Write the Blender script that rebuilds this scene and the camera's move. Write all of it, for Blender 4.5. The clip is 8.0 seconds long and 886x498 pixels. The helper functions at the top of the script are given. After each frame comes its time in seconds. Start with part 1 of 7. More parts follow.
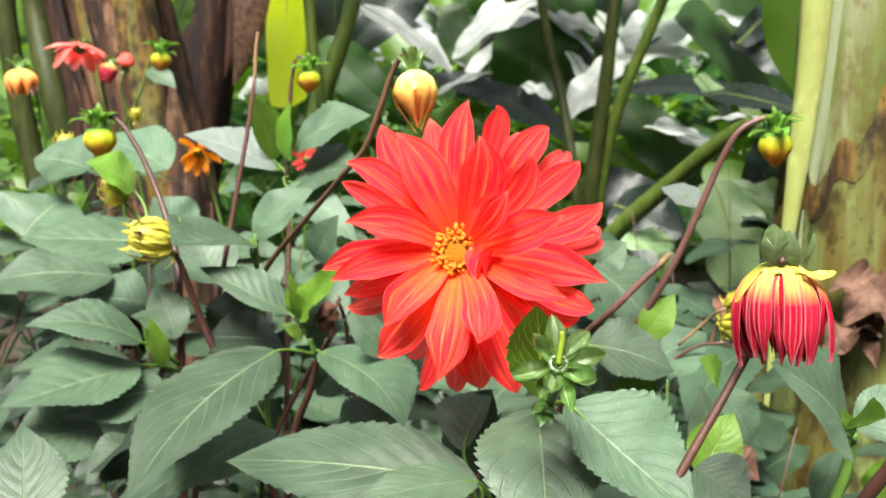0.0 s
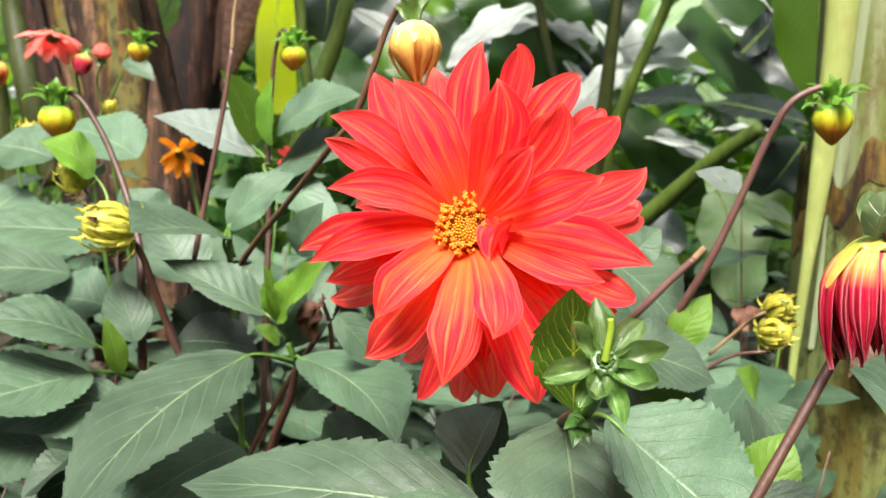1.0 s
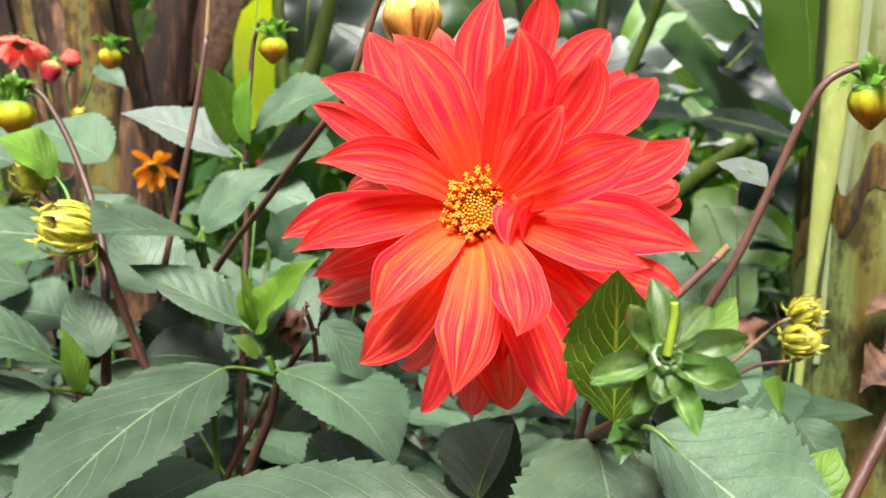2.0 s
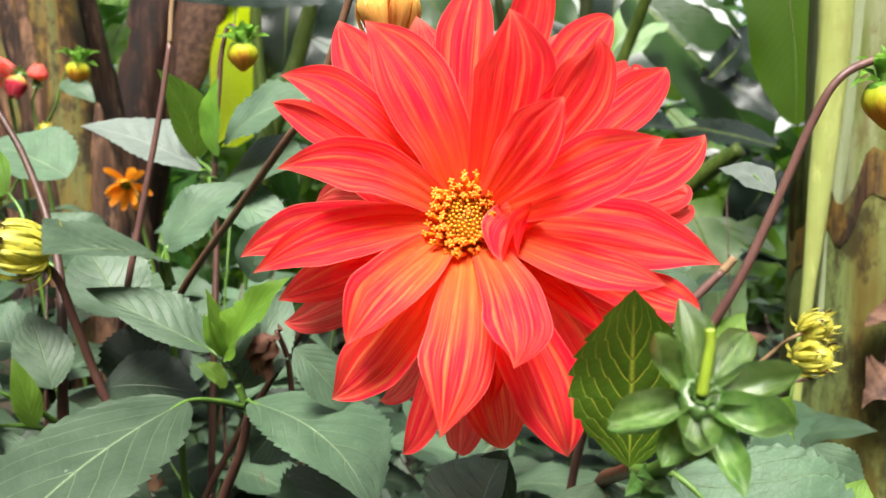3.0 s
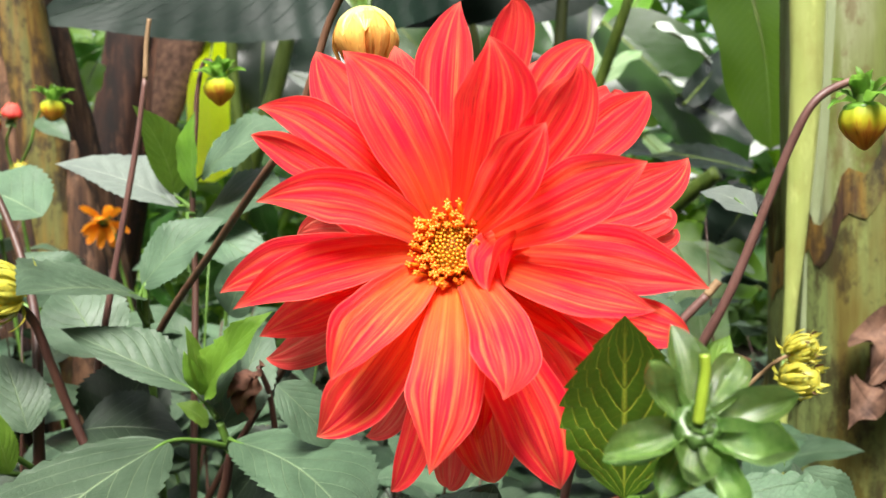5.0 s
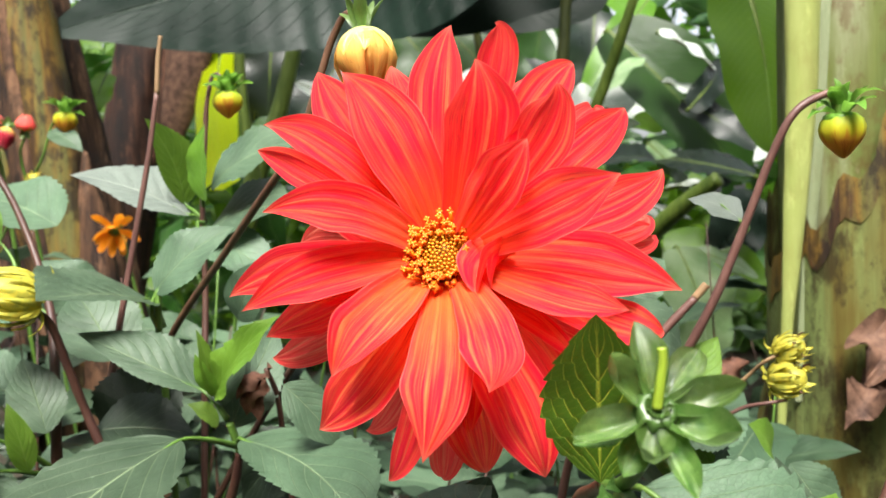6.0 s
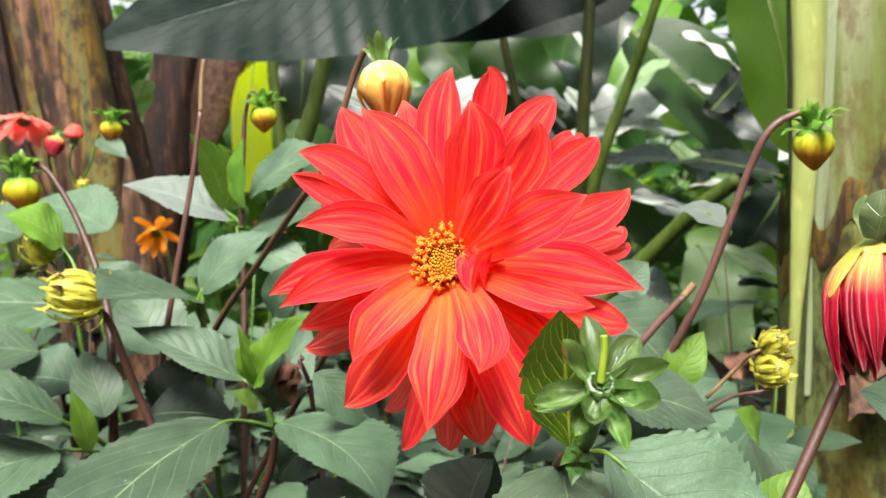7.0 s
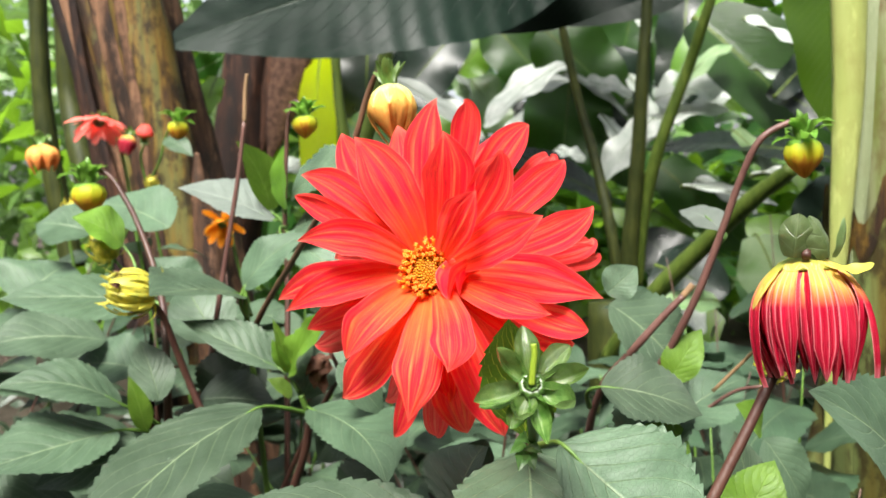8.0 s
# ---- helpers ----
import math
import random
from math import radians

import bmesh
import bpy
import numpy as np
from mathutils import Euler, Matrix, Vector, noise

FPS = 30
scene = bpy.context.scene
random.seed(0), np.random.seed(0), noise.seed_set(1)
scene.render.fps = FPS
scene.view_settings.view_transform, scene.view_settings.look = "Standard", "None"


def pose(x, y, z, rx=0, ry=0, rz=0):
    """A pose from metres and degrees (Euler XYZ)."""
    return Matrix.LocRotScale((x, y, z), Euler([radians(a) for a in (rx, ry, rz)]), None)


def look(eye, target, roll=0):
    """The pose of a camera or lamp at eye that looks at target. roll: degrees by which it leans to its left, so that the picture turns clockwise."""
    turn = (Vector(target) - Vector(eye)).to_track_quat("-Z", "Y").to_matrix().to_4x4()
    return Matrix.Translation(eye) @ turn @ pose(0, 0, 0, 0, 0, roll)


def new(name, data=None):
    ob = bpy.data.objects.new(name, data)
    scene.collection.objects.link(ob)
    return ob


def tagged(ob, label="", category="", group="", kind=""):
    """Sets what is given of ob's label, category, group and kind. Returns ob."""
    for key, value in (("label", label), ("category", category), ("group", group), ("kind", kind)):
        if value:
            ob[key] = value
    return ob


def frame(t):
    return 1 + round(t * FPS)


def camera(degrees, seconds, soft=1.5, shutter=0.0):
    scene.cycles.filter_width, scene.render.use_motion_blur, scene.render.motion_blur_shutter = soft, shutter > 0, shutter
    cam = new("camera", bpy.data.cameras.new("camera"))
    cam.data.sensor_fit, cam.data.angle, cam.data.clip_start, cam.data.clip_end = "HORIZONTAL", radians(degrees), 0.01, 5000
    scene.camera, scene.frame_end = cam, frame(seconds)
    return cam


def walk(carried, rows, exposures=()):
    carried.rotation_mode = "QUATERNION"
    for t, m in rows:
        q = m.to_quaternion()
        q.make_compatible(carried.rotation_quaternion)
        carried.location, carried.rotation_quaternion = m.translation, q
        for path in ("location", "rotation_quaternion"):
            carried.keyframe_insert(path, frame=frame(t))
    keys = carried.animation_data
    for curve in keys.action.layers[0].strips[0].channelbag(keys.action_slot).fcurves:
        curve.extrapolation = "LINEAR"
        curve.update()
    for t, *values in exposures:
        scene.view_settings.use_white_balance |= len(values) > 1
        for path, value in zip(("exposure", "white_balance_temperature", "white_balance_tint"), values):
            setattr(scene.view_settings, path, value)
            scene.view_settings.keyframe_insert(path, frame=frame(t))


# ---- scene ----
cam = camera(55.0, 8.0)
PATH = [
    (0, (0.0000, 0.0000, 0.9652), (-0.000, 1.975, 0.652), 0.00),
    (0.5, (0.0027, 0.0429, 0.9446), (0.002, 2.021, 0.652), 0.55),
    (1, (-0.0059, 0.0745, 0.9359), (0.017, 2.056, 0.668), 0.76),
    (2.5, (-0.0155, 0.1428, 0.9119), (0.078, 2.131, 0.722), 0.34),
    (3, (-0.0136, 0.1577, 0.9132), (0.097, 2.147, 0.738), -0.08),
    (3.5, (-0.0170, 0.1507, 0.9136), (0.096, 2.141, 0.757), -0.36),
    (4, (-0.0179, 0.1521, 0.9139), (0.108, 2.143, 0.767), -0.81),
    (4.5, (-0.0180, 0.1585, 0.9104), (0.127, 2.150, 0.790), -0.95),
    (5, (-0.0143, 0.1620, 0.9129), (0.143, 2.153, 0.808), -1.38),
    (6.5, (-0.0093, 0.1198, 0.9142), (0.105, 2.115, 0.827), -1.94),
    (7, (-0.0037, 0.0906, 0.9188), (0.060, 2.087, 0.827), -1.97),
    (7.5, (0.0091, 0.0634, 0.9248), (-0.010, 2.060, 0.814), -2.14),
    (8, (0.0328, 0.0518, 0.9307), (-0.079, 2.045, 0.807), -2.33),
]
walk(cam, [(t, look(eye, target, roll)) for t, eye, target, roll in PATH], [(0.0, 1.92), (1.2, 1.88), (3.0, 1.78), (8.0, 1.76)])
cam.data.dof.use_dof = True
cam.data.dof.focus_distance = 0.285
cam.data.dof.aperture_fstop = 24.0

# ---- world, sun and exposure ----
world = bpy.data.worlds.new("overcast_sky")
scene.world = world
world.use_nodes = True
wn = world.node_tree
sky = wn.nodes.new("ShaderNodeTexSky")
sky.sky_type = "NISHITA"
sky.sun_disc = False
sky.sun_elevation = radians(55)
sky.sun_rotation = radians(191)
sky.air_density, sky.dust_density, sky.ozone_density = 1.0, 6.0, 0.5
wn.nodes["Background"].inputs["Strength"].default_value = 0.105
# a thin white cloud cover takes most of the blue out of the sky
cloud = wn.nodes.new("ShaderNodeHueSaturation")
cloud.inputs["Saturation"].default_value = 0.35
wn.links.new(sky.outputs[0], cloud.inputs["Color"])
wn.links.new(cloud.outputs[0], wn.nodes["Background"].inputs["Color"])

sun = new("sun", bpy.data.lights.new("sun", "SUN"))
sun.data.energy, sun.data.angle, sun.data.color = 4.1, radians(22), (1.0, 0.96, 0.9)
sun.matrix_world = look((-0.5, -2.0, 4.4), (0, 0.5, 0.85))


# ---- materials ----
def nodes_of(name, rough=0.5, spec=0.5):
    m = bpy.data.materials.new(name)
    m.use_nodes = True
    nt = m.node_tree
    b = nt.nodes["Principled BSDF"]
    b.inputs["Roughness"].default_value = rough
    b.inputs["Specular IOR Level"].default_value = spec
    return m, nt, b


def add(nt, kind, **values):
    n = nt.nodes.new("ShaderNode" + kind)
    for key, v in values.items():
        if key.startswith("i_"):
            n.inputs[key[2:].replace("_", " ")].default_value = v
        elif key == "op":
            n.operation = v
        elif key == "blend":
            n.blend_type = v
    return n


def math_node(nt, op, a, b=None, clamp=False):
    n = nt.nodes.new("ShaderNodeMath")
    n.operation, n.use_clamp = op, clamp
    for i, v in enumerate((a, b)):
        if v is None:
            continue
        if isinstance(v, (int, float)):
            n.inputs[i].default_value = v
        else:
            nt.links.new(v, n.inputs[i])
    return n.outputs[0]


def mix(nt, fac, a, b, blend="MIX"):
    n = nt.nodes.new("ShaderNodeMix")
    n.data_type, n.blend_type = "RGBA", blend
    for i, v in ((0, fac), (6, a), (7, b)):
        if isinstance(v, (int, float)):
            n.inputs[i].default_value = v
        elif isinstance(v, tuple):
            n.inputs[i].default_value = (*v, 1)
        else:
            nt.links.new(v, n.inputs[i])
    return n.outputs[2]


def ramp(nt, fac, stops):
    n = nt.nodes.new("ShaderNodeValToRGB")
    e = n.color_ramp.elements
    while len(e) < len(stops):
        e.new(0.5)
    for el, (p, c) in zip(e, stops):
        el.position = p
        el.color = (*c, 1) if isinstance(c, tuple) else (c, c, c, 1)
    nt.links.new(fac, n.inputs[0])
    return n.outputs[0]


def noise_node(nt, vec, scale, detail=4.0, rough=0.55):
    n = nt.nodes.new("ShaderNodeTexNoise")
    n.inputs["Scale"].default_value, n.inputs["Detail"].default_value, n.inputs["Roughness"].default_value = scale, detail, rough
    if vec is not None:
        nt.links.new(vec, n.inputs["Vector"])
    return n.outputs["Fac"]


def stretched(nt, vec, sx, sy, sz=1.0, seed=None):
    n = nt.nodes.new("ShaderNodeMapping")
    n.inputs["Scale"].default_value = (sx, sy, sz)
    nt.links.new(vec, n.inputs["Vector"])
    if seed is not None:
        c = nt.nodes.new("ShaderNodeCombineXYZ")
        k = math_node(nt, "MULTIPLY", seed, 37.0)
        nt.links.new(k, c.inputs[0]), nt.links.new(k, c.inputs[1]), nt.links.new(k, c.inputs[2])
        nt.links.new(c.outputs[0], n.inputs["Location"])
    return n.outputs[0]


def bump(nt, height, strength, distance):
    n = nt.nodes.new("ShaderNodeBump")
    n.inputs["Strength"].default_value, n.inputs["Distance"].default_value = strength, distance
    nt.links.new(height, n.inputs["Height"])
    return n.outputs[0]


def see_through(nt, b, colour, amount):
    """Lets part of the light through a thin leaf or petal."""
    t = nt.nodes.new("ShaderNodeBsdfTranslucent")
    m = nt.nodes.new("ShaderNodeMixShader")
    m.inputs[0].default_value = amount
    if isinstance(colour, tuple):
        t.inputs[0].default_value = (*colour, 1)
    else:
        nt.links.new(colour, t.inputs[0])
    nt.links.new(b.outputs[0], m.inputs[1]), nt.links.new(t.outputs[0], m.inputs[2])
    nt.links.new(m.outputs[0], nt.nodes["Material Output"].inputs[0])


def leaf_material(name, dark, light, vein, rough=0.42, spec=0.5, glow=0.25, through_colour=None, veins=7.0, depth=0.0006, lateral=0.3, puffed=0.0, sweep=0.26, bold=1.0):
    m, nt, b = nodes_of(name, rough, spec)
    uv = nt.nodes.new("ShaderNodeUVMap").outputs[0]
    sep = nt.nodes.new("ShaderNodeSeparateXYZ")
    nt.links.new(uv, sep.inputs[0])
    u, v = sep.outputs[0], sep.outputs[1]
    rnd = nt.nodes.new("ShaderNodeObjectInfo").outputs["Random"]
    side = math_node(nt, "ABSOLUTE", math_node(nt, "SUBTRACT", v, 0.5))
    side = math_node(nt, "MULTIPLY", side, 2.0)
    # side veins sweep towards the tip
    wander = math_node(nt, "MULTIPLY", math_node(nt, "SUBTRACT", noise_node(nt, stretched(nt, uv, 3.0, 4.0, 1.0, rnd), 1.5, 2.0), 0.5), 0.025)
    bent = math_node(nt, "ADD", math_node(nt, "SUBTRACT", u, math_node(nt, "MULTIPLY", math_node(nt, "POWER", side, 1.15), sweep)), wander)
    lane = math_node(nt, "FRACT", math_node(nt, "ADD", math_node(nt, "MULTIPLY", bent, veins), math_node(nt, "GREATER_THAN", v, 0.5)))
    dist = math_node(nt, "ABSOLUTE", math_node(nt, "SUBTRACT", lane, 0.5))
    thin = ramp(nt, dist, [(0.0, 1.0), (0.018 * bold, 0.6), (0.04 * bold, 0.0)])
    thin = math_node(nt, "MULTIPLY", thin, ramp(nt, side, [(0.6, 1.0), (0.95, 0.2)]))
    # smaller veins between, at a steeper slant
    cross = math_node(nt, "FRACT", math_node(nt, "MULTIPLY", math_node(nt, "ADD", math_node(nt, "ADD", u, math_node(nt, "MULTIPLY", side, 0.16)), math_node(nt, "MULTIPLY", wander, 2.0)), veins * 2.7))
    small = math_node(nt, "MULTIPLY", ramp(nt, math_node(nt, "ABSOLUTE", math_node(nt, "SUBTRACT", cross, 0.5)), [(0.0, 1.0), (0.05, 0.4), (0.1, 0.0)]), 0.1)
    swell = ramp(nt, dist, [(0.0, 0.0), (0.12, 0.55), (0.5, 1.0)])
    mid = ramp(nt, side, [(0.0, 0.9), (0.014 * bold, 0.6), (0.028 * bold, 0.0)])
    fine = nt.nodes.new("ShaderNodeTexVoronoi")
    fine.feature = "DISTANCE_TO_EDGE"
    fine.inputs["Scale"].default_value = 44.0
    nt.links.new(stretched(nt, uv, 1.0, 0.7, 1.0, rnd), fine.inputs["Vector"])
    net = ramp(nt, fine.outputs[0], [(0.0, 1.0), (0.06, 0.25), (0.15, 0.0)])
    big = noise_node(nt, stretched(nt, uv, 2.2, 1.4, 1.0, rnd), 2.0, 5.0, 0.6)
    grain = noise_node(nt, stretched(nt, uv, 30.0, 22.0, 1.0, rnd), 3.0, 3.0)
    base = mix(nt, ramp(nt, big, [(0.3, 0.0), (0.7, 1.0)]), dark, light)
    base = mix(nt, math_node(nt, "MULTIPLY", grain, 0.6), base, tuple(c * 0.6 for c in dark))
    hue = nt.nodes.new("ShaderNodeHueSaturation")
    nt.links.new(base, hue.inputs["Color"])
    nt.links.new(math_node(nt, "ADD", math_node(nt, "MULTIPLY", rnd, 0.02), 0.49), hue.inputs["Hue"])
    nt.links.new(math_node(nt, "ADD", math_node(nt, "MULTIPLY", rnd, 0.75), 0.6), hue.inputs["Value"])
    lines = math_node(nt, "MAXIMUM", math_node(nt, "MULTIPLY", math_node(nt, "MAXIMUM", thin, small), lateral), mid)
    col = mix(nt, math_node(nt, "MULTIPLY", lines, 0.75), hue.outputs[0], vein)
    col = mix(nt, math_node(nt, "MULTIPLY", net, 0.5), col, tuple(c * 0.55 for c in dark))
    # a few pale specks and a torn, browned spot here and there
    speck = nt.nodes.new("ShaderNodeTexVoronoi")
    speck.inputs["Scale"].default_value = 7.0
    nt.links.new(stretched(nt, uv, 1.0, 0.6, 1.0, rnd), speck.inputs["Vector"])
    col = mix(nt, ramp(nt, speck.outputs["Distance"], [(0.02, 0.35), (0.045, 0.0)]), col, tuple(min(1, c * 2 + 0.12) for c in light))
    nt.links.new(col, b.inputs["Base Color"])
    h = math_node(nt, "ADD", math_node(nt, "MULTIPLY", thin, -0.5), math_node(nt, "MULTIPLY", net, -0.07))
    h = math_node(nt, "ADD", h, math_node(nt, "MULTIPLY", mid, -0.8))
    h = math_node(nt, "ADD", h, math_node(nt, "MULTIPLY", small, -0.35))
    h = math_node(nt, "ADD", h, math_node(nt, "MULTIPLY", swell, puffed))
    h = math_node(nt, "ADD", h, math_node(nt, "MULTIPLY", grain, 0.12))
    h = math_node(nt, "ADD", h, math_node(nt, "MULTIPLY", big, 0.6))
    nt.links.new(bump(nt, h, 0.6, depth), b.inputs["Normal"])
    r = math_node(nt, "ADD", math_node(nt, "MULTIPLY", big, 0.25), rough - 0.12)
    nt.links.new(r, b.inputs["Roughness"])
    see_through(nt, b, mix(nt, 0.5, col, through_colour or tuple(min(1, c * 2.2) for c in light)), glow)
    return m


def petal_material(name, deep, bright, streak, base, through_colour, lines=11.0, base_end=0.4, pale=(0.9, 0.3, 0.2), veined=0.0, glow=0.33, stripes=0.0, based=0.62):
    m, nt, b = nodes_of(name, 0.5, 0.1)
    uv = nt.nodes.new("ShaderNodeUVMap").outputs[0]
    sep = nt.nodes.new("ShaderNodeSeparateXYZ")
    nt.links.new(uv, sep.inputs[0])
    u, v = sep.outputs[0], sep.outputs[1]
    rnd = nt.nodes.new("ShaderNodeObjectInfo").outputs["Random"]
    side = math_node(nt, "MULTIPLY", math_node(nt, "ABSOLUTE", math_node(nt, "SUBTRACT", v, 0.5)), 2.0)
    broad = noise_node(nt, stretched(nt, uv, 0.9, lines * 0.3, 1.0, rnd), 1.6, 4.0)
    narrow = noise_node(nt, stretched(nt, uv, 2.2, lines * 2.2, 1.0, rnd), 2.0, 5.0, 0.7)
    dashes = noise_node(nt, stretched(nt, uv, 3.0, lines * 1.9, 1.0, rnd), 2.0, 3.0, 0.6)
    fine = noise_node(nt, stretched(nt, uv, 0.7, lines * 1.2, 1.0, rnd), 2.0, 3.0, 0.6)
    c = mix(nt, ramp(nt, broad, [(0.36, 0.0), (0.62, 1.0)]), deep, bright)
    s = math_node(nt, "MULTIPLY", ramp(nt, fine, [(0.48, 0.0), (0.64, 1.0)]), ramp(nt, narrow, [(0.36, 0.3), (0.6, 1.0)]))
    s = math_node(nt, "MULTIPLY", s, ramp(nt, broad, [(0.35, 0.35), (0.6, 1.0)]))
    c = mix(nt, math_node(nt, "MULTIPLY", s, 0.85), c, streak)
    if stripes:
        # long flame-like stripes, broken and of uneven strength, that run together towards the tip
        wander = math_node(nt, "MULTIPLY", math_node(nt, "SUBTRACT", noise_node(nt, stretched(nt, uv, 1.1, 1.6, 1.0, rnd), 1.6, 3.0), 0.5), 2.6)
        wave = math_node(nt, "SINE", math_node(nt, "ADD", math_node(nt, "ADD", math_node(nt, "MULTIPLY", v, stripes * 2 * math.pi), wander), math_node(nt, "MULTIPLY", rnd, 6.0)))
        band = math_node(nt, "MULTIPLY", ramp(nt, wave, [(0.45, 0.0), (0.98, 1.0)]), ramp(nt, noise_node(nt, stretched(nt, uv, 0.8, lines * 0.5, 1.0, rnd), 2.0, 4.0, 0.6), [(0.38, 0.0), (0.6, 1.0)]))
        band = math_node(nt, "MULTIPLY", band, ramp(nt, narrow, [(0.3, 0.35), (0.55, 1.0)]))
        band = math_node(nt, "MULTIPLY", band, ramp(nt, side, [(0.75, 1.0), (1.0, 0.15)]))
        c = mix(nt, math_node(nt, "MULTIPLY", band, 0.95), c, streak)
    c = mix(nt, ramp(nt, u, [(0.05 if based < 0.9 else 0.16, based), (base_end, 0.0)]), c, base)
    c = mix(nt, math_node(nt, "MULTIPLY", ramp(nt, dashes, [(0.6, 0.0), (0.65, 1.0)]), 0.55), c, tuple(x * 0.5 for x in deep))
    c = mix(nt, math_node(nt, "MULTIPLY", ramp(nt, side, [(0.72, 0.0), (1.0, 1.0)]), 0.6), c, deep)
    hair = noise_node(nt, stretched(nt, uv, 1.2, lines * 2.2, 1.0, rnd), 2.0, 3.0, 0.6)
    c = mix(nt, math_node(nt, "MULTIPLY", ramp(nt, hair, [(0.54, 0.0), (0.6, 1.0)]), 0.3), c, tuple(min(1.0, x * 1.05 + 0.05) for x in bright))
    c = mix(nt, ramp(nt, side, [(0.955, 0.0), (0.99, 0.5)]), c, pale)
    if veined:
        comb = math_node(nt, "ABSOLUTE", math_node(nt, "SINE", math_node(nt, "ADD", math_node(nt, "MULTIPLY", v, veined * math.pi), math_node(nt, "MULTIPLY", narrow, 0.5))))
        c = mix(nt, math_node(nt, "MULTIPLY", ramp(nt, comb, [(0.0, 1.0), (0.2, 0.6), (0.42, 0.0)]), ramp(nt, narrow, [(0.35, 0.1), (0.62, 0.8)])), c, pale)
    c = mix(nt, ramp(nt, u, [(0.9, 0.0), (1.0, 0.5)]), c, pale)
    nt.links.new(c, b.inputs["Base Color"])
    ridge = math_node(nt, "SINE", math_node(nt, "MULTIPLY", v, lines * 5.5))
    h = math_node(nt, "ADD", math_node(nt, "MULTIPLY", ridge, 0.12), math_node(nt, "MULTIPLY", narrow, 1.3))
    nt.links.new(bump(nt, h, 0.7, 0.0007), b.inputs["Normal"])
    see_through(nt, b, mix(nt, 0.45, c, through_colour), glow)
    return m


def stem_material(name, low, high, rough=0.5, spec=0.4):
    m, nt, b = nodes_of(name, rough, spec)
    pos = nt.nodes.new("ShaderNodeTexCoord").outputs["Object"]
    rnd = nt.nodes.new("ShaderNodeObjectInfo").outputs["Random"]
    n = noise_node(nt, stretched(nt, pos, 40, 40, 9, rnd), 2.0, 5.0, 0.6)
    f = noise_node(nt, stretched(nt, pos, 900, 900, 120, rnd), 1.0, 3.0)
    c = mix(nt, ramp(nt, n, [(0.32, 0.0), (0.68, 1.0)]), low, high)
    c = mix(nt, math_node(nt, "MULTIPLY", f, 0.3), c, tuple(x * 0.5 for x in low))
    nt.links.new(c, b.inputs["Base Color"])
    nt.links.new(bump(nt, math_node(nt, "ADD", n, f), 0.4, 0.0006), b.inputs["Normal"])
    return m


def trunk_material(name, stops, streak, dark, grain=1.0, rough=0.6, blotch=0.6):
    m, nt, b = nodes_of(name, rough, 0.2)
    pos = nt.nodes.new("ShaderNodeTexCoord").outputs["Object"]
    a = noise_node(nt, stretched(nt, pos, 22 * grain, 22 * grain, 1.6), 1.0, 5.0, 0.6)
    f = noise_node(nt, stretched(nt, pos, 150 * grain, 150 * grain, 5.0), 1.0, 5.0, 0.65)
    spots = noise_node(nt, stretched(nt, pos, 16, 16, 9), 1.3, 6.0, 0.7)
    c = ramp(nt, a, stops)
    c = mix(nt, math_node(nt, "MULTIPLY", ramp(nt, f, [(0.45, 0.0), (0.7, 1.0)]), 0.55), c, streak)
    c = mix(nt, math_node(nt, "MULTIPLY", ramp(nt, spots, [(0.5, 0.0), (0.6, 1.0)]), blotch), c, dark)
    specks = noise_node(nt, stretched(nt, pos, 70, 70, 32), 1.0, 5.0, 0.7)
    c = mix(nt, math_node(nt, "MULTIPLY", ramp(nt, specks, [(0.55, 0.0), (0.63, 1.0)]), blotch * 0.8), c, dark)
    pale = noise_node(nt, stretched(nt, pos, 45, 45, 14), 1.0, 5.0, 0.7)
    c = mix(nt, math_node(nt, "MULTIPLY", ramp(nt, pale, [(0.56, 0.0), (0.64, 1.0)]), 0.35), c, tuple(min(1.0, k * 1.5) for k in stops[-1][1]))
    nt.links.new(c, b.inputs["Base Color"])
    nt.links.new(bump(nt, math_node(nt, "ADD", math_node(nt, "MULTIPLY", f, 0.6), a), 0.7, 0.006), b.inputs["Normal"])
    return m


def plain_material(name, colour, other, scale, rough=0.5, depth=0.0004, spec=0.4, glow=0.0):
    m, nt, b = nodes_of(name, rough, spec)
    pos = nt.nodes.new("ShaderNodeTexCoord").outputs["Object"]
    rnd = nt.nodes.new("ShaderNodeObjectInfo").outputs["Random"]
    n = noise_node(nt, stretched(nt, pos, scale, scale, scale, rnd), 1.0, 5.0, 0.65)
    c = mix(nt, ramp(nt, n, [(0.35, 0.0), (0.65, 1.0)]), colour, other)
    nt.links.new(c, b.inputs["Base Color"])
    nt.links.new(bump(nt, n, 0.6, depth), b.inputs["Normal"])
    if glow:
        see_through(nt, b, c, glow)
    return m


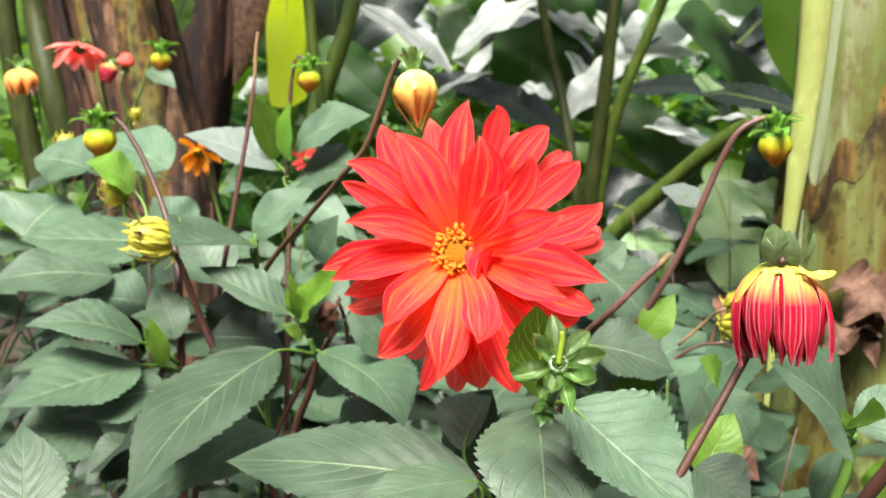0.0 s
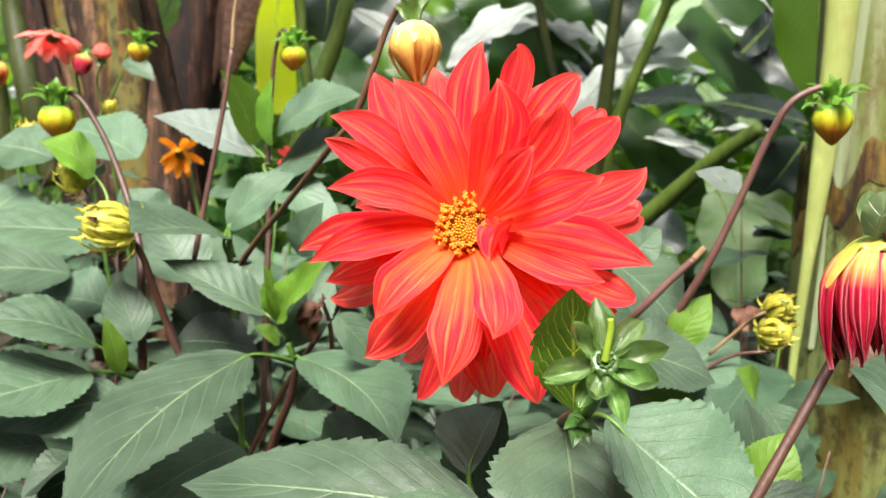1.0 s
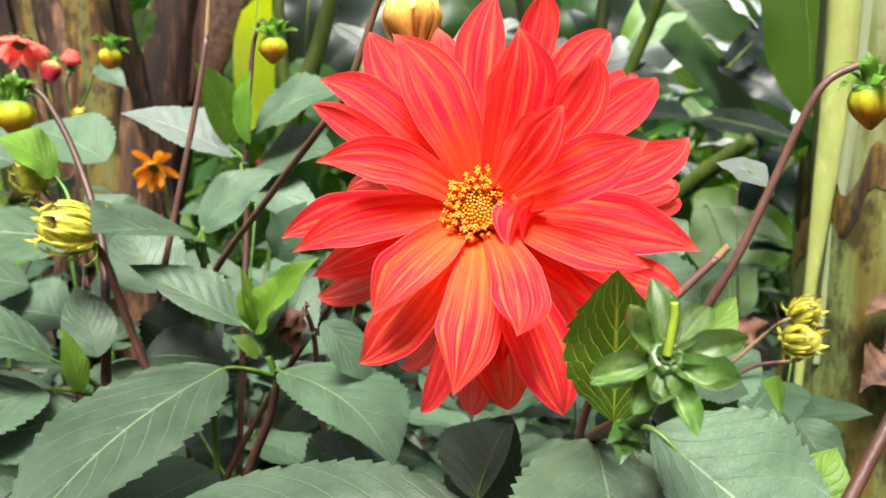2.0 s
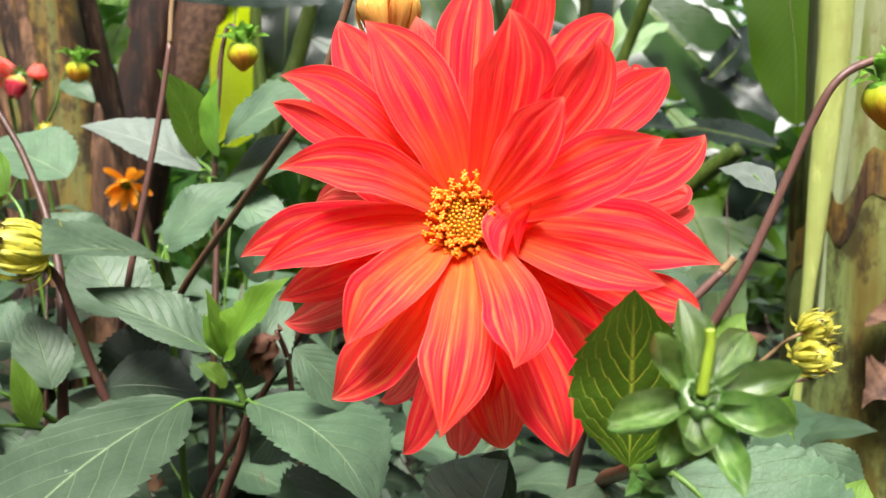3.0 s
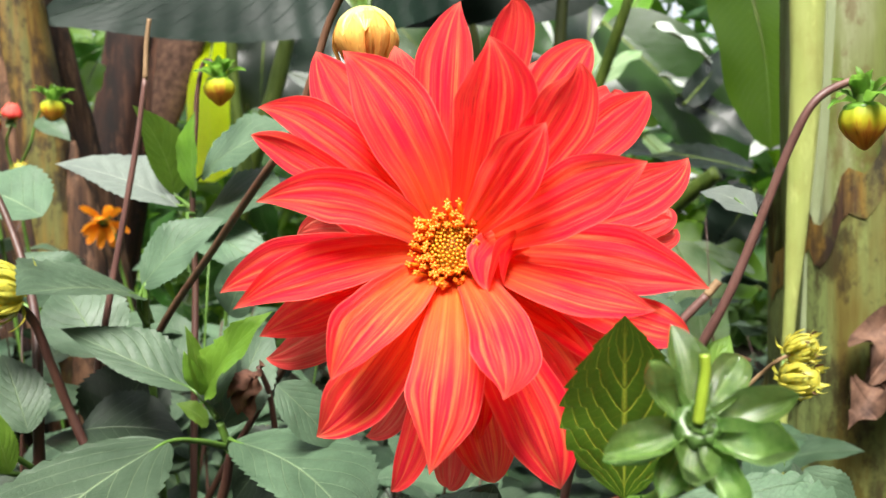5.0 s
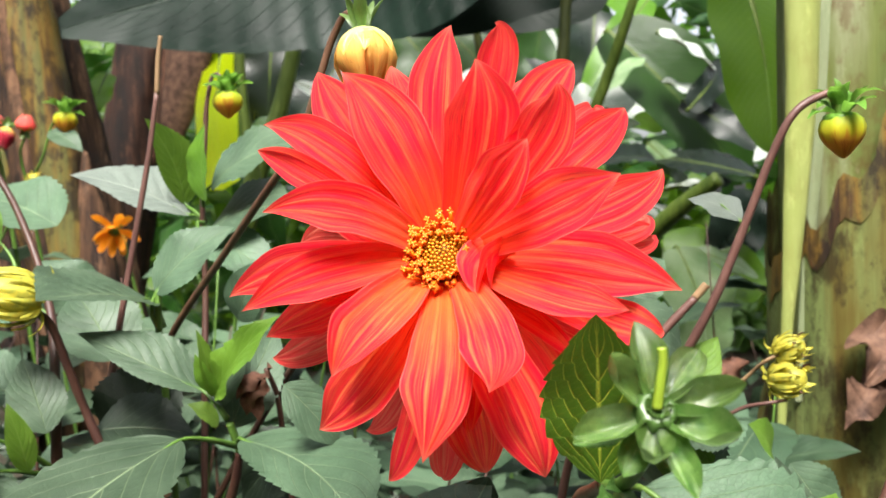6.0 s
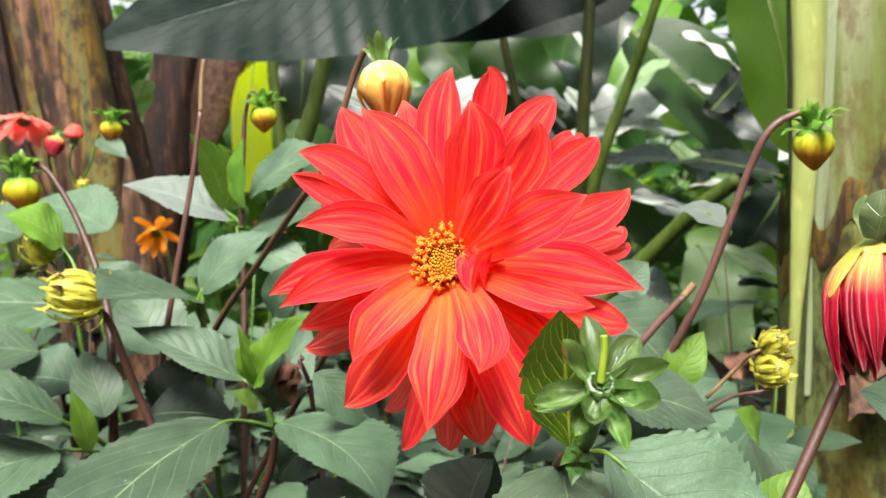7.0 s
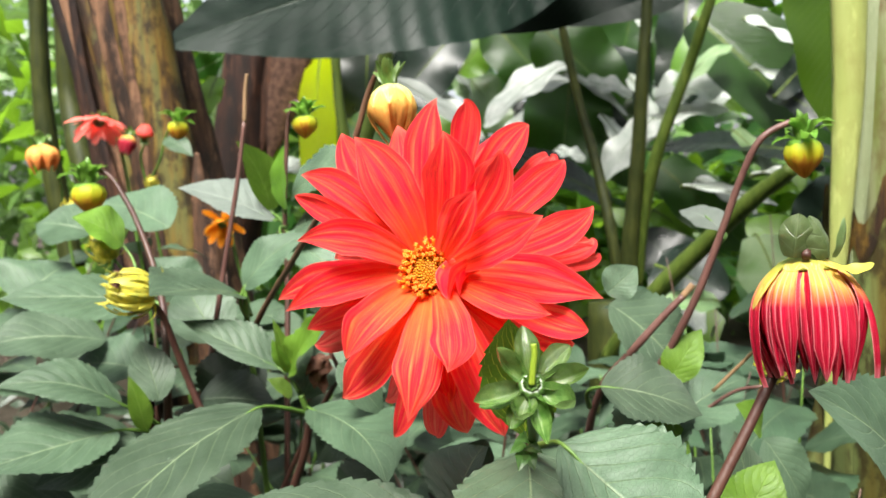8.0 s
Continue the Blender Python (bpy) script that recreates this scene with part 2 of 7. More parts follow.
def bud_material(name, top, middle, low, streak, count):
    """Runs from the neck (u = 0) to the closed tip (u = 1), with lengthwise streaks."""
    m, nt, b = nodes_of(name, 0.55, 0.3)
    uv = nt.nodes.new("ShaderNodeUVMap").outputs[0]
    sep = nt.nodes.new("ShaderNodeSeparateXYZ")
    nt.links.new(uv, sep.inputs[0])
    rnd = nt.nodes.new("ShaderNodeObjectInfo").outputs["Random"]
    n = noise_node(nt, stretched(nt, uv, 0.9, count, 1.0, rnd), 2.0, 4.0, 0.6)
    along = math_node(nt, "ADD", sep.outputs[0], math_node(nt, "MULTIPLY", math_node(nt, "SUBTRACT", n, 0.5), 0.35))
    c = ramp(nt, along, [(0.12, top), (0.42, middle), (0.62, low)])
    k = math_node(nt, "MULTIPLY", ramp(nt, n, [(0.5, 0.0), (0.63, 1.0)]), ramp(nt, sep.outputs[0], [(0.35, 0.0), (0.6, 0.8)]))
    c = mix(nt, k, c, streak)
    nt.links.new(c, b.inputs["Base Color"])
    nt.links.new(bump(nt, n, 0.6, 0.0008), b.inputs["Normal"])
    see_through(nt, b, c, 0.45)
    return m


LEAF = leaf_material("dahlia_leaf", (0.035, 0.064, 0.035), (0.08, 0.13, 0.076), (0.18, 0.24, 0.13), 0.46, 0.32, 0.12, veins=8.0, depth=0.0013, lateral=0.65, puffed=0.18, sweep=0.42)
# pale copy of the leaf with the sky's sheen in its base colour
LEAF_SHEEN = leaf_material("painted_sheen_dahlia_leaf", (0.085, 0.105, 0.09), (0.15, 0.175, 0.15), (0.22, 0.25, 0.2), 0.42, 0.4, 0.15, veins=8.0, depth=0.001, lateral=0.3, puffed=0.16, sweep=0.42)
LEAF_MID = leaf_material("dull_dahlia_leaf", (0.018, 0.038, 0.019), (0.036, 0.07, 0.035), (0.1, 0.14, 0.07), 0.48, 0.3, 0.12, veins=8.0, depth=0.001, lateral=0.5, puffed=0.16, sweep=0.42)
LEAF_YOUNG = leaf_material("young_dahlia_leaf", (0.075, 0.165, 0.012), (0.15, 0.28, 0.028), (0.22, 0.34, 0.08), 0.42, 0.4, 0.28, veins=7.0, depth=0.0014, lateral=0.6, sweep=0.4, puffed=0.25)
# dark copy of the leaf: shade between the plants put into its colour
LEAF_DARK = leaf_material("shade_dark_dahlia_leaf", (0.013, 0.027, 0.013), (0.026, 0.048, 0.024), (0.07, 0.1, 0.05), 0.45, 0.35, 0.08, veins=8.0, depth=0.0006, lateral=0.4, puffed=0.2, sweep=0.42)
LEAF_BRACT = leaf_material("upright_leaf", (0.034, 0.095, 0.005), (0.06, 0.15, 0.01), (0.5, 0.6, 0.06), 0.45, 0.3, 0.35, veins=7.5, depth=0.0012, lateral=1.0, sweep=0.5, puffed=0.3, bold=1.9)
BRACT = leaf_material("green_bract", (0.05, 0.12, 0.02), (0.1, 0.19, 0.05), (0.17, 0.26, 0.09), 0.3, 0.6, 0.2, veins=3.0, depth=0.00015)
# real gloss, plus white sheen patches painted as the lighter mottling
BRACT_GLOSSY = leaf_material("glossy_painted_sheen_bract", (0.022, 0.085, 0.006), (0.19, 0.31, 0.08), (0.3, 0.42, 0.16), 0.16, 1.0, 0.25, veins=3.0, depth=0.0008, lateral=0.1, sweep=1.1, puffed=0.1)
BRACT_PALE = leaf_material("grey_green_bract", (0.07, 0.125, 0.035), (0.19, 0.26, 0.11), (0.26, 0.33, 0.16), 0.35, 0.6, 0.25, veins=3.0, depth=0.0008, puffed=0.2)
BRACT_LIGHT = leaf_material("pale_green_bract", (0.075, 0.15, 0.022), (0.15, 0.25, 0.07), (0.2, 0.3, 0.1), 0.35, 0.5, 0.25, veins=3.0, depth=0.00015)
BRACT_CROWN = leaf_material("bright_green_bract", (0.07, 0.17, 0.015), (0.15, 0.3, 0.04), (0.24, 0.38, 0.1), 0.35, 0.5, 0.35, veins=3.0, depth=0.00015)
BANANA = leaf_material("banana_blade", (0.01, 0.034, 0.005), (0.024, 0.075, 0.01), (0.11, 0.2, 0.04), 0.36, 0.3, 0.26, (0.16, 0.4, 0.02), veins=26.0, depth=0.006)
# next three: blades darker than any leaf, canopy shade put into their colour
BANANA_DARK = leaf_material("shade_dark_banana_blade", (0.004, 0.009, 0.006), (0.008, 0.018, 0.01), (0.028, 0.05, 0.02), 0.3, 0.3, 0.03, veins=24.0, depth=0.003, lateral=0.03)
BANANA_PAINTED_SHADE = leaf_material("painted_shade_banana_blade", (0.003, 0.008, 0.005), (0.006, 0.014, 0.008), (0.014, 0.024, 0.012), 0.5, 0.1, 0.03, veins=20.0, depth=0.003, lateral=0.03)
BANANA_OVERHANG = leaf_material("painted_shade_overhang_blade", (0.004, 0.012, 0.008), (0.01, 0.024, 0.015), (0.02, 0.036, 0.02), 0.5, 0.16, 0.05, veins=20.0, depth=0.003, lateral=0.05)
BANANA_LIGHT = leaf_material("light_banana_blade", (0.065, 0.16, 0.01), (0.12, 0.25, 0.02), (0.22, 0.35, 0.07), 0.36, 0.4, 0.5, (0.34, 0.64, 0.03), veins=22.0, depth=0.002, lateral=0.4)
BANANA_PALE = leaf_material("pale_banana_blade", (0.08, 0.17, 0.05), (0.3, 0.38, 0.22), (0.4, 0.5, 0.3), 0.32, 0.5, 0.3, (0.4, 0.6, 0.2), veins=9.0, depth=0.002, lateral=0.15)
# near-white base colour paints the sky's glare onto the blades
BANANA_PAINTED_SHEEN = leaf_material("painted_sheen_banana_blade", (0.36, 0.42, 0.36), (0.76, 0.79, 0.75), (0.55, 0.6, 0.52), 0.26, 0.7, 0.3, veins=14.0, depth=0.004)
# very bright yellow-green paints sunlight through the blade; no sun stands behind
BANANA_YELLOW = leaf_material("painted_backlight_yellow_blade", (0.74, 0.94, 0.004), (0.86, 0.98, 0.006), (0.84, 0.92, 0.1), 0.4, 0.4, 0.8, (0.9, 1.0, 0.006), veins=16.0, depth=0.003)
PETAL = petal_material("dahlia_petal", (0.8, 0.004, 0.042), (0.92, 0.026, 0.038), (0.96, 0.23, 0.085), (0.93, 0.2, 0.02), (0.97, 0.1, 0.07), lines=15.0, base_end=0.42, glow=0.5, stripes=3.8)
PETAL_WARM = petal_material("orange_dahlia_petal", (0.8, 0.006, 0.042), (0.92, 0.034, 0.038), (0.96, 0.27, 0.085), (0.94, 0.21, 0.02), (0.97, 0.12, 0.06), lines=15.0, base_end=0.55, glow=0.48, stripes=3.6, based=0.75)
PETAL_BACK = petal_material("dahlia_petal_outer", (0.78, 0.014, 0.036), (0.86, 0.06, 0.06), (0.92, 0.3, 0.18), (0.84, 0.14, 0.03), (0.96, 0.13, 0.09), lines=12.0, glow=0.55, stripes=2.8)
PETAL_CORAL = petal_material("coral_petal", (0.86, 0.1, 0.09), (0.92, 0.25, 0.21), (0.94, 0.42, 0.34), (0.88, 0.3, 0.1), (0.95, 0.25, 0.2), lines=8.0, glow=0.6)
PETAL_PALE = petal_material("pale_petal_back", (0.85, 0.2, 0.15), (0.87, 0.3, 0.24), (0.9, 0.4, 0.32), (0.85, 0.2, 0.15), (0.9, 0.3, 0.25))
PETAL_RED = petal_material("bud_petal_red", (0.27, 0.001, 0.014), (0.46, 0.006, 0.032), (0.6, 0.04, 0.08), (0.84, 0.66, 0.12), (0.7, 0.03, 0.06), lines=6.0, base_end=0.5, pale=(0.84, 0.3, 0.33), veined=4.0, based=1.0)
PETAL_RED_DEEP = petal_material("inner_bud_petal_red", (0.2, 0.001, 0.008), (0.34, 0.003, 0.018), (0.45, 0.03, 0.05), (0.5, 0.1, 0.02), (0.5, 0.01, 0.03), lines=6.0, base_end=0.3, pale=(0.6, 0.12, 0.14), veined=3.0)
PETAL_YELLOW = petal_material("orange_yellow_petal", (0.8, 0.2, 0.006), (0.86, 0.32, 0.01), (0.9, 0.5, 0.05), (0.8, 0.4, 0.03), (0.95, 0.4, 0.02))
FLORET = plain_material("disc_floret", (0.6, 0.2, 0.006), (0.68, 0.29, 0.012), 900, 0.45, 0.0003, 0.4, 0.15)
FLORET_TIP = plain_material("anther", (0.73, 0.135, 0.004), (0.8, 0.21, 0.008), 700, 0.45, 0.0003, 0.4, 0.15)
SEPAL_YELLOW = plain_material("yellow_bract", (0.64, 0.54, 0.06), (0.3, 0.33, 0.06), 260, 0.45, 0.0004, 0.4, 0.4)
WITHERED = plain_material("withered_petal", (0.05, 0.022, 0.015), (0.11, 0.05, 0.03), 120, 0.8, 0.001, 0.2)
STEM_BROWN = stem_material("brown_stem", (0.035, 0.012, 0.009), (0.07, 0.03, 0.018))
STEM_PURPLE = stem_material("purple_stem", (0.06, 0.024, 0.02), (0.12, 0.058, 0.045))
STEM_GREEN = stem_material("green_stem", (0.045, 0.1, 0.012), (0.09, 0.175, 0.026))
STEM_YELLOWISH = stem_material("yellow_green_stem", (0.1, 0.18, 0.012), (0.24, 0.3, 0.03), 0.35)
STEM_TAN = stem_material("tan_stem", (0.055, 0.022, 0.012), (0.12, 0.06, 0.03))
STEM_DRY = stem_material("dry_stem", (0.12, 0.07, 0.03), (0.24, 0.15, 0.075), 0.7)
PETIOLE = stem_material("banana_petiole", (0.035, 0.06, 0.008), (0.09, 0.125, 0.02), 0.55, 0.2)
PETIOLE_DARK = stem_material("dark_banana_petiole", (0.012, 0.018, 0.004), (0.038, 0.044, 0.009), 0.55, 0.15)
TRUNK_GREEN = trunk_material("green_pseudostem", [(0.36, (0.03, 0.052, 0.009)), (0.5, (0.082, 0.1, 0.026)), (0.63, (0.19, 0.2, 0.12))], (0.07, 0.075, 0.022), (0.06, 0.032, 0.01), 0.4, 0.42, 0.55)
TRUNK_YELLOW = trunk_material("yellow_sheath", [(0.3, (0.12, 0.155, 0.03)), (0.6, (0.22, 0.24, 0.085))], (0.19, 0.21, 0.06), (0.13, 0.12, 0.035), 0.4, 0.4, 0.3)
# paler trunk green: a light sheen put into the colour
TRUNK_SHEEN = trunk_material("painted_sheen_sheath", [(0.3, (0.1, 0.13, 0.05)), (0.6, (0.17, 0.19, 0.12))], (0.13, 0.15, 0.08), (0.1, 0.1, 0.04), 0.4, 0.35, 0.2)
TRUNK_MOTTLED = trunk_material("mottled_sheath", [(0.4, (0.05, 0.026, 0.006)), (0.47, (0.075, 0.062, 0.014)), (0.56, (0.1, 0.125, 0.04))], (0.055, 0.045, 0.012), (0.016, 0.009, 0.004), 0.5, 0.5, 0.8)
TRUNK_BROWN = trunk_material("fibrous_brown_sheath", [(0.4, (0.008, 0.004, 0.003)), (0.5, (0.05, 0.024, 0.012)), (0.64, (0.15, 0.08, 0.045))], (0.04, 0.02, 0.01), (0.01, 0.006, 0.004), 1.5, 0.75, 0.85)
TRUNK_OCHRE = trunk_material("ochre_sheath", [(0.42, (0.022, 0.01, 0.005)), (0.5, (0.12, 0.07, 0.012)), (0.6, (0.075, 0.075, 0.02))], (0.06, 0.032, 0.012), (0.012, 0.007, 0.004), 1.0, 0.6, 0.9)
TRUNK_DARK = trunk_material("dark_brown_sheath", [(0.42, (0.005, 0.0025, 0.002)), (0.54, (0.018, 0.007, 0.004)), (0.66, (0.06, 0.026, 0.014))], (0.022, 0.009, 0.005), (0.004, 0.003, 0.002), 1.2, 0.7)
DRY_LEAF = plain_material("dry_leaf", (0.032, 0.015, 0.009), (0.13, 0.07, 0.045), 60, 0.75, 0.002, 0.25, 0.1)
SOIL = plain_material("soil", (0.018, 0.014, 0.01), (0.045, 0.034, 0.024), 14, 0.9, 0.02, 0.2)
HEDGE = leaf_material("distant_leaf", (0.06, 0.12, 0.025), (0.12, 0.2, 0.05), (0.16, 0.25, 0.08), 0.4, 0.45, 0.4)


# ---- building helpers ----
PLACE = {}


def thing(name, at, label, category, group="", kind=""):
    ob = new(name)
    ob.empty_display_size = 0.02
    ob.location = at
    PLACE[ob.name] = Matrix.Translation(at)
    return tagged(ob, label, category, group, kind)


def part(name, mesh, material, parent, label="", m=None):
    """Links a mesh (or a bmesh) as one object under a thing or a part; m is its pose in the world."""
    if isinstance(mesh, bmesh.types.BMesh):
        data = bpy.data.meshes.new(name)
        mesh.to_mesh(data)
        mesh.free()
        mesh = data
    if not mesh.materials:
        mesh.materials.append(material)
    if len(mesh.polygons) and not mesh.polygons[0].use_smooth:
        mesh.polygons.foreach_set("use_smooth", [True] * len(mesh.polygons))
    ob = new(name, mesh)
    m = m or Matrix.Identity(4)
    PLACE[ob.name] = m
    if parent is None:
        ob.matrix_basis = m
    else:
        ob.parent = parent
        ob.matrix_basis = PLACE[parent.name].inverted() @ m
    return tagged(ob, label)


def basis(origin, along, normal):
    x = Vector(along).normalized()
    z = Vector(normal)
    z = (z - x * z.dot(x)).normalized()
    y = z.cross(x)
    return Matrix.Translation(origin) @ Matrix((x, y, z)).transposed().to_4x4()


def smooth_path(points, steps=8):
    """Points along a curve that passes through the given ones."""
    p = [Vector(q) for q in points]
    p = [p[0] * 2 - p[1], *p, p[-1] * 2 - p[-2]]
    out = []
    for i in range(1, len(p) - 2):
        a, b, c, d = p[i - 1 : i + 3]
        ln = (c - b).length
        m0 = ((b - a).normalized() + (c - b).normalized()).normalized() * ln
        m1 = ((c - b).normalized() + (d - c).normalized()).normalized() * ln
        for k in range(steps):
            t = k / steps
            out.append((2 * t ** 3 - 3 * t * t + 1) * b + (t ** 3 - 2 * t * t + t) * m0 + (3 * t * t - 2 * t ** 3) * c + (t ** 3 - t * t) * m1)
    return [*out, p[-2]]


def tube_mesh(name, points, r0, r1, sides=8, steps=8, lumpy=0.06, ends=True):
    """A tapered round stem along a curve, in world places less the first one."""
    path = smooth_path(points, steps)
    n = len(path)
    origin = path[0]
    verts, faces = [], []
    ref = Vector((0.3, 0.2, 1)) if abs((path[-1] - path[0]).normalized().z) < 0.9 else Vector((1, 0.2, 0))
    for i, q in enumerate(path):
        d = (path[min(i + 1, n - 1)] - path[max(i - 1, 0)]).normalized()
        a = (ref - d * ref.dot(d)).normalized()
        ref = a
        b = d.cross(a)
        r = (r0 + (r1 - r0) * i / (n - 1)) * (1 + lumpy * noise.noise(q * 90))
        for k in range(sides):
            w = 2 * math.pi * k / sides
            verts.append(q - origin + (a * math.cos(w) + b * math.sin(w)) * r)
    for i in range(n - 1):
        for k in range(sides):
            j = (k + 1) % sides
            faces.append((i * sides + k, i * sides + j, (i + 1) * sides + j, (i + 1) * sides + k))
    if ends:
        faces.append(tuple(range(sides))[::-1])
        faces.append(tuple((n - 1) * sides + k for k in range(sides)))
    mesh = bpy.data.meshes.new(name)
    mesh.from_pydata(verts, [], faces)
    return mesh, origin


def stem(parent, points, r0, r1, material, name="stem", label="", sides=8, steps=8, lumpy=0.08):
    mesh, origin = tube_mesh(name, points, r0, r1, sides, steps, lumpy)
    return part(name, mesh, material, parent, label, Matrix.Translation(origin))


def blade_mesh(name, length, width, bend=0.1, fold=0.15, teeth=17, nu=119, nv=8, shape=0.72, wave=0.03, tip=1.75, seed=0, twist=0.0, bite=0.075, cup=0.0, base=0.0, sweep=0.0, ridge=0.0, ruffle=0.0):
    """A leaf or petal: x runs from its base to its tip, y across, z out of its face.
    bend: rise of the middle over the chord; fold: how steeply the halves rise from the midrib; teeth: notches a side."""
    rng = random.Random(seed)
    verts, faces, uvs = [], [], []
    ph = rng.uniform(0, 6)
    for i in range(nu + 1):
        u = i / nu
        f = (u ** shape) * ((1 - u) ** (tip * 0.62))
        top = (shape / (shape + tip * 0.62))
        f /= (top ** shape) * ((1 - top) ** (tip * 0.62))
        f = base * (1 - u) ** 2 * (1 - f) + f
        for j in range(nv + 1):
            v = 2 * j / nv - 1
            edge = f
            if teeth and 0.08 < u < 0.985:
                saw = (u * teeth + (0.5 if v > 0 else 0)) % 1.0
                edge = f * (1 - bite * saw) + 0.014 * (1 - saw) * (1 - u)
            w = width * 0.5 * edge
            y = w * v
            z = 4 * bend * length * u * (1 - u) + fold * abs(y) + cup * width * v * v * f
            z += wave * width * abs(v) ** 1.5 * math.sin(u * 13 + ph + (2.2 if v > 0 else 0)) * f
            z += ridge * width * f * math.cos(v * 9.5 + ph) * (1 - v * v)
            if ruffle:
                z += ruffle * width * f * abs(v) * (math.sin(u * 95 - abs(v) * 5 + ph) + 0.6 * math.sin(u * 41 - abs(v) * 3))
            a = twist * (u - 0.4)
            y, z0 = y * math.cos(a) - (z - 4 * bend * length * u * (1 - u)) * math.sin(a), z
            z = 4 * bend * length * u * (1 - u) + (z0 - 4 * bend * length * u * (1 - u)) * math.cos(a) + w * v * math.sin(a)
            verts.append((u * length, y + sweep * length * 4 * u * (1 - u), z))
            uvs.append((u, (v + 1) / 2))
    row = nv + 1
    for i in range(nu):
        for j in range(nv):
            faces.append((i * row + j, (i + 1) * row + j, (i + 1) * row + j + 1, i * row + j + 1))
    mesh = bpy.data.meshes.new(name)
    mesh.from_pydata(verts, [], faces)
    layer = mesh.uv_layers.new(name="UVMap")
    layer.data.foreach_set("uv", [c for loop in mesh.loops for c in uvs[loop.vertex_index]])
    return mesh


SEED = [0]


def leaf(parent, base, tip, width, normal, bend=0.1, fold=0.15, material=None, teeth=17, stalk=None, label="", name="leaf", **more):
    """A toothed leaf from its base to its tip, with a leaf stalk back to the stem where one is given."""
    SEED[0] += 1
    b, t = Vector(base), Vector(tip)
    mesh = blade_mesh(name, (t - b).length, width, bend, fold, teeth, seed=SEED[0], **more)
    ob = part(name, mesh, material or LEAF, parent, label, basis(b, t - b, normal))
    if stalk:
        d = (t - b).normalized()
        up = Vector(normal).normalized() * 4 * bend
        stem(ob, [stalk, Vector(stalk).lerp(b, 0.55) - d * 0.004 + Vector(normal).normalized() * 0.002, b + d * 0.001, b + (d + up) * 0.012 - Vector(normal).normalized() * 0.0012], 0.0017, 0.0004, STEM_GREEN, "leaf_stalk", sides=6, steps=5)
    return ob


def broad_leaf(parent, base, mid, tip, left, right, normal, material=None, stalk=None, label="", teeth=19, bite=0.085, fold=0.16, peak=0.42, name="leaf"):
    """A broad toothed leaf whose midrib bends through mid; left and right are the widths of its halves there. The blade sinks along the side veins."""
    SEED[0] += 1
    rng = random.Random(SEED[0])
    b, c, e = Vector(base), Vector(mid), Vector(tip)
    u0 = min(0.65, max(0.35, (c - b).length / ((c - b).length + (e - c).length)))
    ctrl = (c - b * (1 - u0) ** 2 - e * u0 * u0) / (2 * u0 * (1 - u0))
    up = Vector(normal)
    m = basis(b, e - b, up)
    inv = m.inverted()
    nu, nv = teeth * 6, 16
    ph = rng.uniform(0, 6)
    verts, faces, uvs = [], [], []
    for i in range(nu + 1):
        u = i / nu
        p = b * (1 - u) ** 2 + ctrl * (2 * u * (1 - u)) + e * u * u
        d = ((ctrl - b) * (1 - u) + (e - ctrl) * u).normalized()
        n = (up - d * up.dot(d)).normalized()
        y = n.cross(d)
        if u < peak:
            f = math.sin(math.pi / 2 * (u / peak) ** 0.8) ** 0.85
        else:
            t = (u - peak) / (1 - peak)
            f = (1 - t ** 1.7) * (1 - 0.28 * t * t)
        for j in range(nv + 1):
            v = 2 * j / nv - 1
            half = left if v > 0 else right
            edge = f
            if 0.06 < u < 0.97:
                saw = (u * teeth + (0.4 if v > 0 else 0.0)) % 1.0
                edge = f * (1 - bite * (saw - 0.3) * abs(v) ** 6)
            w = half * edge * v
            z = fold * abs(w) - 0.5 * fold * w * w / half
            z += 0.05 * half * abs(v) ** 1.5 * math.sin(u * 10 + ph + (2.2 if v > 0 else 0)) * f
            lane = math.cos((u - 0.3 * abs(v)) * 8 * 2 * math.pi)
            z += 0.024 * half * f * (1 - 2 * (0.5 - 0.5 * lane) ** 2) * min(1.0, 3 * abs(v)) * (1 - 0.4 * abs(v))
            z += 0.013 * half * f * noise.noise((u * 7 + ph, v * 5, ph)) * min(1.0, 2 * abs(v))
            verts.append(inv @ (p + y * w + n * z))
            uvs.append((u, (v + 1) / 2))
    row = nv + 1
    for i in range(nu):
        for j in range(nv):
            faces.append((i * row + j, (i + 1) * row + j, (i + 1) * row + j + 1, i * row + j + 1))
    mesh = bpy.data.meshes.new(name)
    mesh.from_pydata(verts, [], faces)
    layer = mesh.uv_layers.new(name="UVMap")
    layer.data.foreach_set("uv", [q for loop in mesh.loops for q in uvs[loop.vertex_index]])
    ob = part(name, mesh, material or LEAF, parent, label, m)
    # the pale midrib stands proud on the underside and shows as a ridge near the stalk
    d0 = (ctrl - b).normalized()
    if stalk:
        s = Vector(stalk)
        stem(ob, [s, s.lerp(b, 0.55) + up.normalized() * 0.002, b + d0 * 0.001, b + d0 * 0.014 - up.normalized() * 0.0008], 0.0019, 0.0004, STEM_GREEN, "leaf_stalk", sides=8, steps=5)
    return ob


